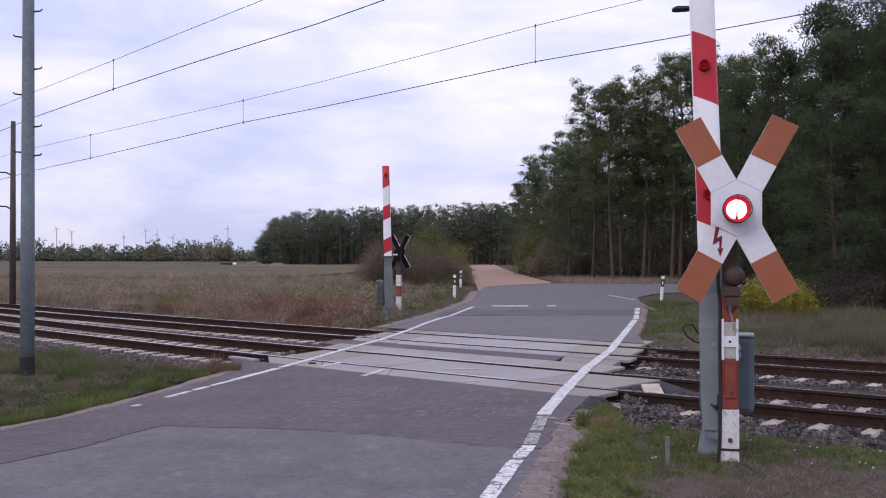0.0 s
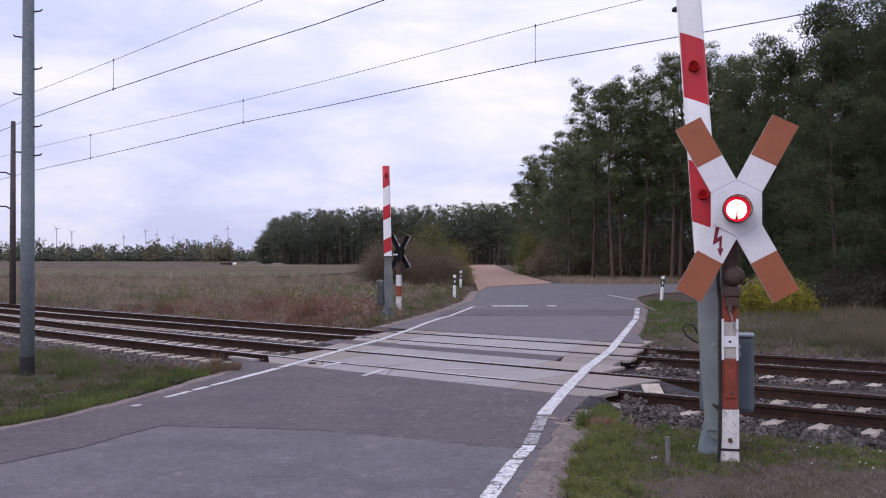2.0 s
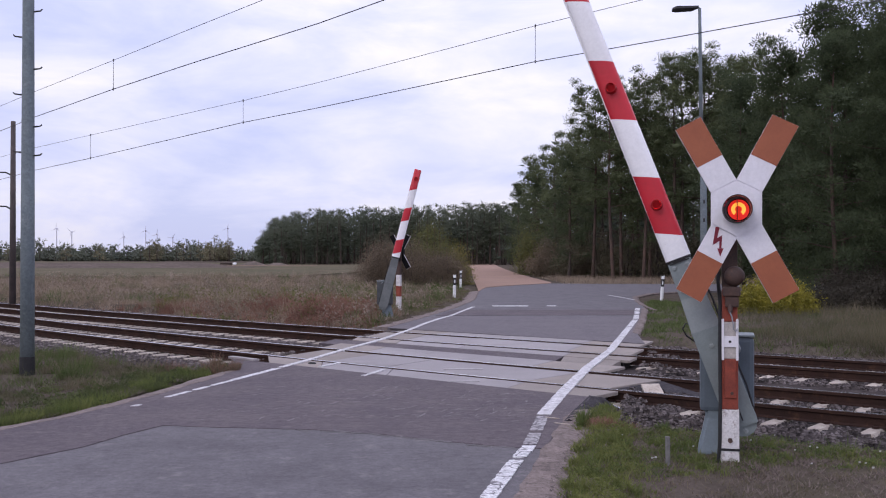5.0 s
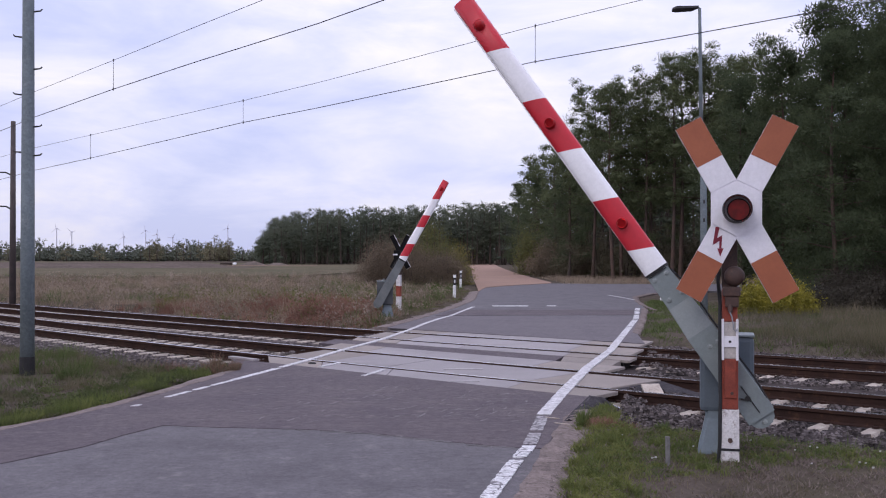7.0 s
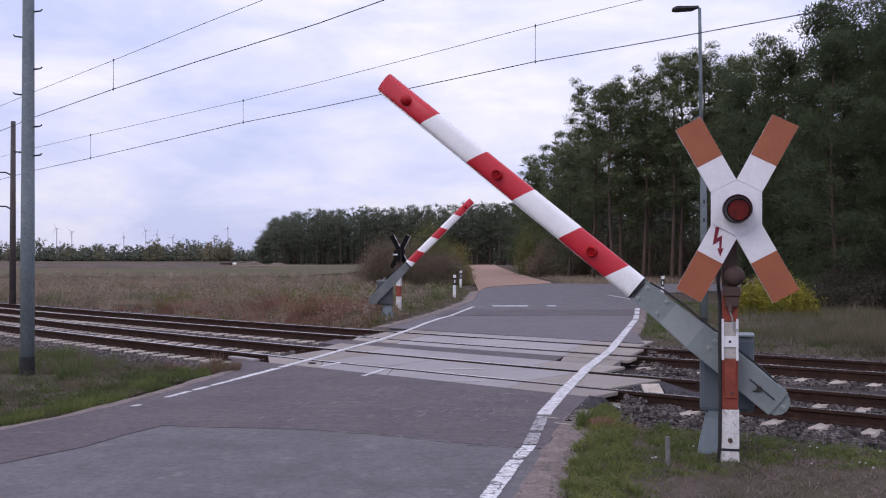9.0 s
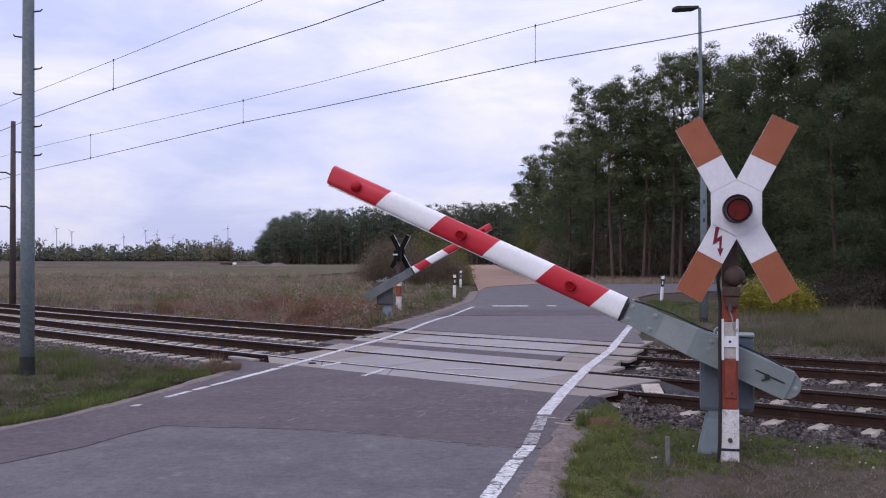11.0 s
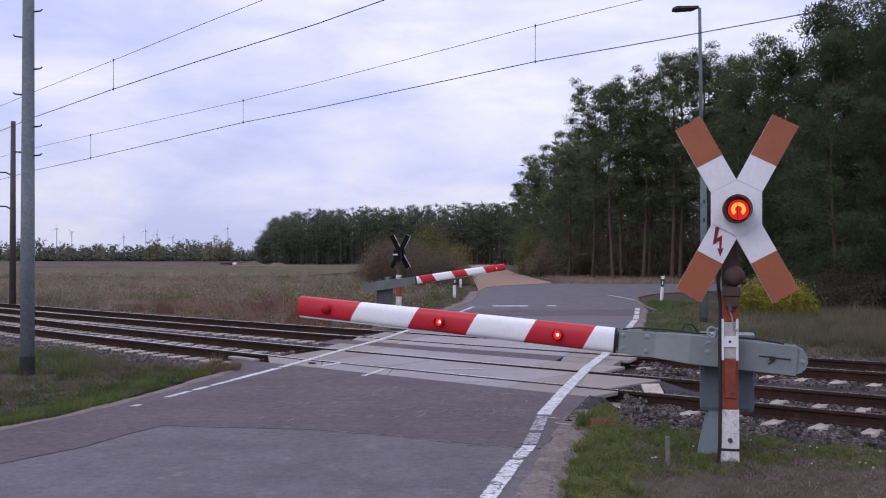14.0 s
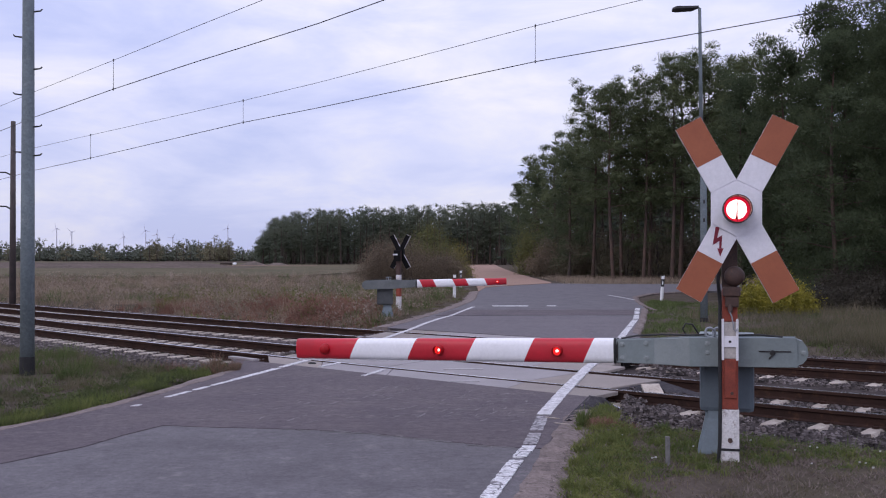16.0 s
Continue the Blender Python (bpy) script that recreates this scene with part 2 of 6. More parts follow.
LEAF_YELLOW = leafy("yellow_leaves", (0.14, 0.132, 0.028), (0.40, 0.345, 0.055), 3.0, 0.35)
LEAF_BROWN = leafy("brown_autumn_leaves", (0.150, 0.117, 0.086), (0.225, 0.172, 0.116), 0.9, 0.35)
LEAF_OLIVE = leafy("yellowish_leaves", (0.165, 0.150, 0.050), (0.320, 0.270, 0.095), 1.0, 0.35)
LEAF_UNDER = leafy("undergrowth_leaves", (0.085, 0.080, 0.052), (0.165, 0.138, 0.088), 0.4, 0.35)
# scrub leaves darkened: shade of the overhanging pines put into the colour
LEAF_SHADED = leafy("shaded_scrub_leaves", (0.040, 0.036, 0.028), (0.085, 0.072, 0.052), 0.5, 0.35)
LEAF_GREEN = leafy("olive_leaves", (0.095, 0.102, 0.038), (0.205, 0.195, 0.068), 1.0, 0.35)
GRASS_GREEN = leafy("green_grass", (0.062, 0.092, 0.030), (0.150, 0.180, 0.062), 2.0, 0.45)
GRASS_DEEP = leafy("deep_green_grass", (0.048, 0.066, 0.026), (0.135, 0.150, 0.058), 1.4, 0.4)
GRASS_FRESH = leafy("fresh_grass", (0.090, 0.125, 0.036), (0.215, 0.230, 0.076), 2.2, 0.45)
GRASS_STRAW = leafy("bleached_straw", (0.24, 0.195, 0.155), (0.42, 0.335, 0.265), 0.8, 0.45)
GRASS_LUSH = leafy("lush_grass", (0.095, 0.122, 0.038), (0.235, 0.245, 0.078), 2.2, 0.45)
GRASS_DRY = leafy("dry_grass", (0.190, 0.150, 0.105), (0.45, 0.345, 0.255), 0.35, 0.45)
GRASS_RED = leafy("reddish_weeds", (0.168, 0.084, 0.062), (0.305, 0.172, 0.122), 1.5, 0.35)
GRASS_THATCH = leafy("withered_thatch", (0.148, 0.116, 0.102), (0.260, 0.208, 0.182), 2.0, 0.35)
GRASS_MIX = leafy("autumn_grass", (0.112, 0.101, 0.056), (0.225, 0.182, 0.128), 1.2, 0.4)
GRASS_BANK = leafy("olive_bank_grass", (0.070, 0.074, 0.036), (0.170, 0.145, 0.092), 0.8, 0.4)
LAMP_ON = glow("signal_light", (1.0, 0.42, 0.42), 5.0)
LENS_CORE = glow("signal_glow_arch", (1.0, 0.36, 0.05), 1.15)
LENS_DIM = glow("signal_afterglow", (0.62, 0.012, 0.006), 0.8)
LAMP_RIM = glow("signal_red_rim", (0.78, 0.010, 0.045), 0.72)
BULB_ON = glow("small_lamp_light", (1.0, 0.55, 0.5), 3.0)
BULB_RIM = glow("small_lamp_red", (0.95, 0.02, 0.02), 1.0)
# LENS_OFF and RIM_GREY draw the unlit lens and lining on the added disc
LENS_OFF = surface("unlit_lens_red", (0.19, 0.011, 0.010), (0.085, 0.009, 0.008), 14, 0.4, fine=60, spec=0.2, grit=0.4)
RIM_GREY = surface("painted_lining_grey", (0.165, 0.155, 0.165), (0.12, 0.112, 0.118), 14, 0.6, fine=50)
LENS_RED = surface("red_lens", (0.40, 0.010, 0.016), (0.32, 0.009, 0.013), 20, 0.4, fine=60, spec=0.2, grit=0.3)
REFLECT = surface("delineator_white", (0.78, 0.78, 0.78), (0.7, 0.7, 0.7), 6, 0.5, fine=40, grit=0.22)
# bluish grey lightened: haze over 3 km put into the colour
TURBINE = surface("turbine_hazed_grey", (0.62, 0.62, 0.72), (0.56, 0.56, 0.66), 0.01, 0.7, fine=0.1)


# ---- mesh helpers ----
def thing(name, m, label, category, group="", kind=""):
    ob = new(name)
    ob.matrix_world = m
    ob.empty_display_size = 0.2
    return tagged(ob, label, category, group, kind)


def mesh_of(name, bm, material, smooth=False):
    me = bpy.data.meshes.new(name)
    bmesh.ops.recalc_face_normals(bm, faces=bm.faces)
    bm.to_mesh(me)
    bm.free()
    for mt in (material if isinstance(material, (list, tuple)) else [material]):
        me.materials.append(mt)
    if smooth:
        me.shade_smooth()
    return me


def part(name, bm, material, parent, label="", smooth=False, m=None):
    ob = new(name, mesh_of(name, bm, material, smooth))
    ob.parent = parent
    if m is not None:
        ob.matrix_basis = m
    return tagged(ob, label)


def single(name, bm, material, label, category="", kind="", group="", m=None, smooth=False):
    ob = new(name, mesh_of(name, bm, material, smooth))
    if m is not None:
        ob.matrix_world = m
    return tagged(ob, label, category, group, kind)


def box(bm, x0, x1, y0, y1, z0, z1, bevel=0.0, mi=0):
    vs = [bm.verts.new(p) for p in ((x0, y0, z0), (x1, y0, z0), (x1, y1, z0), (x0, y1, z0), (x0, y0, z1), (x1, y0, z1), (x1, y1, z1), (x0, y1, z1))]
    fs = [bm.faces.new([vs[i] for i in q]) for q in ((3, 2, 1, 0), (4, 5, 6, 7), (0, 1, 5, 4), (1, 2, 6, 5), (2, 3, 7, 6), (3, 0, 4, 7))]
    for f in fs:
        f.material_index = mi
    if bevel:
        es = {e for f in fs for e in f.edges}
        got = bmesh.ops.bevel(bm, geom=list(es), offset=bevel, segments=2, affect="EDGES", profile=0.6)
        for f in got["faces"]:
            f.material_index = mi
    return fs


def rings(bm, loops, cap=True, mi=0, closed=True):
    """Skin a row of equally long vertex loops."""
    vs = [[bm.verts.new(p) for p in lp] for lp in loops]
    n = len(vs[0])
    for a, b in zip(vs, vs[1:]):
        for i in range(n if closed else n - 1):
            bm.faces.new((a[i], a[(i + 1) % n], b[(i + 1) % n], b[i])).material_index = mi
    if cap and closed:
        bm.faces.new(vs[0][::-1]).material_index = mi
        bm.faces.new(vs[-1]).material_index = mi


def tube(bm, pts, radii, n=8, cap=True, mi=0):
    """A round bar through pts with a radius at each."""
    pts = [Vector(p) for p in pts]
    if isinstance(radii, (int, float)):
        radii = [radii] * len(pts)
    loops = []
    for i, p in enumerate(pts):
        d = (pts[min(i + 1, len(pts) - 1)] - pts[max(i - 1, 0)]).normalized()
        u = d.orthogonal().normalized() if abs(d.z) > 0.9 else d.cross(Vector((0, 0, 1))).normalized()
        if abs(d.z) > 0.9:
            u = (Vector((1, 0, 0)) - d * d.x).normalized()
        v = d.cross(u)
        loops.append([p + radii[i] * (math.cos(2 * math.pi * k / n) * u + math.sin(2 * math.pi * k / n) * v) for k in range(n)])
    rings(bm, loops, cap, mi)


def plate(bm, outline, z0, z1, mi=0):
    """A flat outline (x, y) given thickness from z0 to z1."""
    rings(bm, [[(x, y, z0) for x, y in outline], [(x, y, z1) for x, y in outline]], True, mi)


def upright(bm, outline, y0, y1, mi=0):
    """A flat outline (x, z) given thickness from y0 to y1."""
    rings(bm, [[(x, y0, z) for x, z in outline], [(x, y1, z) for x, z in outline]], True, mi)


def soup(name, verts, faces, material):
    me = bpy.data.meshes.new(name)
    me.from_pydata(verts, [], faces)
    me.materials.append(material)
    me.update()
    return me


# ---- the plan: the tracks run along ALONG, ACROSS points over them; d is the way across, s the way along ----
ALONG = Vector((-0.777, 0.629, 0))
ACROSS = Vector((0.629, 0.777, 0))


def bend(s, s0, k):
    u = max(-18.0, min(18.0, s - s0))
    return k * u * u + 2 * k * u * (s - s0 - u)


def near_d(s):
    return 11.72 + bend(s, 8.0, 0.0032)


def far_d(s):
    return 15.58 + bend(s, 14.0, 0.0022)


def ds(d, s, z=0.0):
    p = ACROSS * d + ALONG * s
    return Vector((p.x, p.y, z))


def to_ds(x, y):
    return 0.629 * x + 0.777 * y, -0.777 * x + 0.629 * y


def between(pts, y):
    """x on a line of (x, y) points at the height y."""
    if y <= pts[0][1]:
        (xa, ya), (xb, yb) = pts[0], pts[1]
    else:
        for (xa, ya), (xb, yb) in zip(pts, pts[1:]):
            if y <= yb:
                break
    return xa + (xb - xa) * (y - ya) / (yb - ya)


ROAD_LEFT = [(-13.0, -6.0), (-7.4, 4.0), (-5.2, 8.0), (-4.37, 9.48), (-4.02, 10.3), (-3.72, 11.3), (-3.42, 12.7), (-3.1, 14.6), (-2.0, 20.0), (-1.35, 23.4), (-0.6, 27.0), (0.3, 31.6), (1.2, 38.0), (1.75, 48.0), (2.2, 60.0)]
ROAD_RIGHT = [(-1.6, -6.0), (0.35, 5.6), (0.6, 7.0), (0.95, 8.6), (1.24, 9.8), (1.46, 10.6), (1.80, 11.7), (2.5, 15.0), (3.25, 17.6), (4.25, 21.4), (5.35, 26.0), (6.7, 32.1), (7.4, 36.0)]


def smooth(a, b, x):
    u = max(0.0, min(1.0, (x - a) / (b - a)))
    return u * u * (3 - 2 * u)


def ground_height(x, y):
    d, s = to_ds(x, y)
    dn, df = near_d(s) - 2.35, far_d(s) + 2.8
    trench = smooth(dn - 0.7, dn + 0.1, d) * (1 - smooth(df - 0.1, df + 0.9, d))
    h = -0.05 + 0.03 * noise.noise(Vector((x * 0.6, y * 0.6, 0))) + 0.012 * noise.noise(Vector((x * 2.7, y * 2.7, 3)))
    if y > 22 and x < 0:
        h += 0.12 * smooth(0, 30, -x - (y - 22) * 0.1) * noise.noise(Vector((x * 0.12, y * 0.12, 7)))
    # a slight rise of the verge beside the road, away from the wheels
    h += 0.05 * smooth(1.6, 3.0, x) * (1 - smooth(9.0, 11.0, y)) * smooth(4, 7, y)
    on_road = between(ROAD_LEFT, y) - 0.5 < x < (between(ROAD_RIGHT, y) + 0.5 if y < 36 else 60)
    if on_road and y < 66:
        h = min(h, -0.09)
    return h - 0.42 * trench


def axis(near, step, reach, grow=1.22):
    a, out = near[0], []
    while a <= near[1]:
        out.append(a)
        a += step
    w, lo, hi = step, near[0], out[-1]
    while hi < reach or lo > -reach:
        w *= grow
        hi += w
        lo -= w
        out.append(hi)
        out.insert(0, lo)
    return out


def build_ground():
    xs, ys = axis((-19, 17), 0.32, 4600), axis((1, 44), 0.32, 4600)
    verts = [(x, y, ground_height(x, y)) for y in ys for x in xs]
    w = len(xs)
    faces = [(j * w + i, j * w + i + 1, (j + 1) * w + i + 1, (j + 1) * w + i) for j in range(len(ys) - 1) for i in range(w - 1)]
    me = soup("ground", verts, faces, GROUND)
    me.shade_smooth()
    tagged(new("ground", me), "flat sandy ground with patchy autumn grass", "ground", kind="structure")
    bm = bmesh.new()
    rim = [(-900, 80)] + [(-62 + 0.8 * k, 80 + 2.2 * noise.noise(Vector((k * 0.35, 0, 0))) + 2.0 * noise.noise(Vector((k * 1.3, 4, 0)))) for k in range(62)]
    plate(bm, rim + [(-8, 108), (-6, 150), (-10, 196), (-60, 268), (-200, 400), (-900, 520)], -0.2, 0.07)
    single("meadow", bm, MEADOW, "mown grey-green meadow before the far woods", "meadow", "structure")
    # a low heath-covered bank before the tree line
    bm = bmesh.new()
    loops = []
    for k in range(90):
        x = -150 + k * 1.35
        h = 0.72 * smooth(-35, -41, x) + 0.2 * noise.noise(Vector((x * 0.11, 2, 0))) + 0.1 * noise.noise(Vector((x * 0.5, 6, 0)))
        y = 150 + 6 * noise.noise(Vector((x * 0.05, 9, 0)))
        loops.append([(x, y - 14, -0.2), (x, y - 5, 0.05 + 0.55 * max(0.05, h)), (x, y + 4, 0.05 + max(0.06, h)), (x, y + 14, 0.05 + 0.9 * max(0.06, h)), (x, y + 30, -0.2)])
    rings(bm, loops)
    single("heath_bank", bm, HEATH, "low brown heath-covered bank", "bank", "structure")


def build_roads():
    # before the crossing, from behind the camera to the deck
    ys = [-6, 0, 4, 6, 7, 8, 8.6, 9.48, 10.3, 11.3, 12.7, 14.6, 16.2]
    left = [(between(ROAD_LEFT, y), y) for y in ys]
    bm = bmesh.new()
    edge_d = 10.1
    pl = [p for p in left if to_ds(*p)[0] < edge_d]
    pr = [(between(ROAD_RIGHT, y), y) for y in (-6, 0, 4, 5.6, 7, 8.6, 9.8, 10.6, 11.2, 11.7) if to_ds(between(ROAD_RIGHT, y), y)[0] < edge_d + 0.3]
    sl = to_ds(*pl[-1])[1]
    sr = to_ds(*pr[-1])[1]
    cl, cr = ds(near_d(sl + 1.3) - 1.51, sl + 1.3), ds(near_d(sr) - 1.51, sr)
    outline = pl + [(cl.x, cl.y), (cr.x, cr.y)] + pr[::-1]
    plate(bm, outline, -0.3, -0.006)
    single("road", bm, ASPHALT_OLD, "worn light grey asphalt country road", "road", "structure")
    # a newer, darker layer next to the deck
    bm = bmesh.new()
    dark = [(-4.3, 9.56), (-4.0, 10.3), (-3.7, 11.3), (-3.42, 12.7), (-3.15, 14.4), (cl.x, cl.y), (cr.x, cr.y), (1.68, 11.3), (1.40, 10.4), (1.22, 9.8), (0.9, 8.55), (0.62, 8.6), (0.1, 8.85), (-0.45, 9.17), (-1.0, 9.42), (-1.59, 9.54), (-2.3, 9.62), (-2.83, 9.73), (-3.05, 9.2), (-3.22, 8.63), (-3.65, 7.92), (-4.4, 7.0), (-5.3, 7.4)]
    plate(bm, dark, -0.1, 0.0)
    single("road_patch", bm, ASPHALT_DARK, "darker patched asphalt before the crossing deck", "road", "structure")
    # beyond the crossing, up to the junction, and the side road
    a, b = ds(far_d(15.5) + 1.53, 15.5), ds(far_d(8.8) + 1.53, 8.8)
    bm = bmesh.new()
    out = [(a.x, a.y)] + [p for p in ROAD_LEFT if p[1] > 23.2 and p[1] < 50] + [(2.1, 54), (4.2, 58.5), (6.7, 62), (9, 61.0), (14.0, 60.2), (30, 59.5), (70, 62), (70, 52), (30, 49), (17, 48.6), (12.2, 48.0), (9.6, 44.8), (8.2, 41.3), (7.6, 38.0), (7.1, 34.5), (6.75, 32.1), (5.4, 26.0), (4.4, 21.9), (b.x, b.y)]
    plate(bm, out, -0.3, -0.006)
    single("road_far", bm, ASPHALT_OLD, "grey asphalt road widening to a junction", "road", "structure")
    bm = bmesh.new()
    plate(bm, [(a.x, a.y), (-1.25, 23.4), (-0.5, 27.0), (-0.3, 27.6), (5.6, 27.2), (5.3, 26.0), (4.35, 21.9), (b.x, b.y)], -0.1, 0.0)
    single("road_patch", bm, ASPHALT_MID, "darker patched asphalt beyond the crossing deck", "road", "structure")
    bm = bmesh.new()
    plate(bm, [(-0.2, 27.9), (0.35, 31.0), (6.3, 31.0), (5.7, 28.2)], -0.1, 0.002)
    single("road_patch", bm, ASPHALT_DARK, "dark asphalt patch across the road", "road", "structure")
    # sandy track that leads on into the woods
    bm = bmesh.new()
    plate(bm, [(1.75, 47.5), (1.95, 56), (2.3, 72), (3.0, 100), (4.4, 150), (5.6, 230), (12, 230), (9.1, 150), (7.6, 100), (7.2, 76), (7.2, 64), (6.9, 61.8), (4.4, 57.8), (2.4, 53.5)], -0.06, 0.02)
    single("sandy_track", bm, SAND, "reddish sandy track running into the woods", "track", "structure")
    # sandy shoulders
    for pts_in, wd, side in ((([(between(ROAD_RIGHT, y), y) for y in (-6, 0, 3, 5, 6, 7, 8, 9, 10, 10.9)]), 0.27, 1), ([p for p in left if p[1] < 15], 0.24, -1), ([p for p in ROAD_LEFT if 22 < p[1] < 52], 0.4, -1), ([p for p in ROAD_RIGHT if 20 < p[1] < 34], 0.14, 1), ([(6.8, 31), (7.1, 34.5), (7.6, 38), (8.2, 41.3), (9.6, 44.8), (12.2, 48)], 0.16, 1)):
        bm = bmesh.new()
        rnd = random.Random(len(pts_in))
        lp = []
        fine = []
        for (xa, ya), (xb, yb) in zip(pts_in, pts_in[1:]):
            n = max(2, int(abs(yb - ya) / 0.15))
            fine += [(xa + (xb - xa) * i / n, ya + (yb - ya) * i / n) for i in range(n)]
        for x, y in fine:
            o = side * wd * (1 + 0.45 * noise.noise(Vector((y * 1.3, 2, 0))) + 0.25 * noise.noise(Vector((y * 4.1, 5, 0))) + rnd.uniform(-0.06, 0.06))
            spill = 0.05 + 0.07 * noise.noise(Vector((y * 2.3, 8, 0))) + 0.03 * noise.noise(Vector((y * 9.0, 11, 0)))
            lp.append([(x - side * spill, y, -0.3), (x - side * spill, y, 0.0025), (x + o * 0.25, y, 0.001), (x + o * 0.7, y, -0.014), (x + o, y, -0.04), (x + o, y, -0.3)])
        rings(bm, lp)
        single("road_shoulder", bm, SHOULDER, "sandy gravel shoulder beside the asphalt", "road shoulder", "structure")


LINE_LEFT = [(-3.62, 10.55), (-3.53, 10.91), (-3.33, 11.7), (-2.95, 13.08), (-2.62, 14.3), (-2.25, 15.79), (-1.75, 17.95), (-1.25, 19.93), (-0.76, 22.58), (-0.42, 24.8), (-0.1, 26.5), (0.24, 27.9), (1.04, 32.84)]
LINE_RIGHT = [(0.0, 5.2), (0.32, 6.8), (0.53, 7.71), (0.77, 8.63), (1.09, 10.41), (1.56, 12.3), (2.23, 14.82), (3.05, 17.52), (4.04, 21.41), (5.3, 26.4), (6.5, 32.11)]


def build_lines():
    def painted(pts, width, y0, y1, seed, gaps=(), mat=PAINT_WORN):
        rnd = random.Random(seed)
        y, chunk = y0, bmesh.new()
        loops = []
        while y < y1:
            if any(a < y < b for a, b in gaps):
                if len(loops) > 1:
                    rings(chunk, loops)
                loops = []
            else:
                x = between(pts, y)
                h = width / 2
                j, k = rnd.uniform(-0.007, 0.007), rnd.uniform(-0.007, 0.007)
                loops.append([(x - h + j, y, -0.03), (x - h + j, y, 0.005), (x + h + k, y, 0.005), (x + h + k, y, -0.03)])
            y += 0.055
        if len(loops) > 1:
            rings(chunk, loops)
        single("edge_line", chunk, mat, "worn white painted road edge line", "road marking", "structure")

    painted(LINE_LEFT, 0.075, 10.95, 13.3, 3, ((11.06, 11.62), (12.2, 12.26), (12.62, 12.66)), PAINT_CLEAN)
    painted(LINE_LEFT, 0.105, 13.3, 32.8, 8, ((14.7, 14.76),), PAINT_CLEAN)
    painted(LINE_RIGHT, 0.125, 5.3, 8.7, 4, ((8.1, 8.13),))
    painted(LINE_RIGHT, 0.125, 8.72, 10.3, 6, ((9.3, 9.4),), PAINT_FADED)
    painted(LINE_RIGHT, 0.15, 10.36, 20.5, 5, (), PAINT_CLEAN)
    painted(LINE_RIGHT, 0.15, 20.5, 31.9, 9, ((23.4, 23.5), (26, 26.3), (28.2, 28.6), (30, 30.4)), PAINT_WORN)
    bm = bmesh.new()
    plate(bm, [(1.72, 33.1), (2.95, 33.1), (2.95, 33.55), (1.72, 33.55)], -0.03, 0.006)
    plate(bm, [(3.63, 33.2), (3.95, 33.2), (3.95, 33.6), (3.63, 33.6)], -0.03, 0.006)
    single("stop_line", bm, PAINT_WORN, "faded white stop line before the crossing", "road marking", "structure")
    bm = bmesh.new()
    for p, q in (((-1.14, 13.75), (-0.9, 14.5)), ((-1.9, 14.9), (-1.65, 15.5)), ((7.6, 38.3), (7.4, 43.0))):
        v = (Vector((*q, 0)) - Vector((*p, 0))).normalized()
        n = Vector((-v.y, v.x, 0)) * 0.033
        a, b = Vector((*p, 0)), Vector((*q, 0))
        plate(bm, [((a - n).x, (a - n).y), ((b - n).x, (b - n).y), ((b + n).x, (b + n).y), ((a + n).x, (a + n).y)], -0.03, 0.0055)
    single("paint_marks", bm, PAINT_CLEAN, "short remains of white road paint", "road marking", "structure")
    bm = bmesh.new()
    plate(bm, [(0.1, 13.09), (0.5, 13.13), (0.5, 13.17), (0.12, 13.15)], -0.03, 0.0055)
    plate(bm, [(0.0, 14.55), (0.6, 14.6), (0.6, 14.66), (0.02, 14.61)], -0.03, 0.0055)
    single("paint_marks", bm, PAINT_THIN, "almost worn away white road paint", "road marking", "structure")


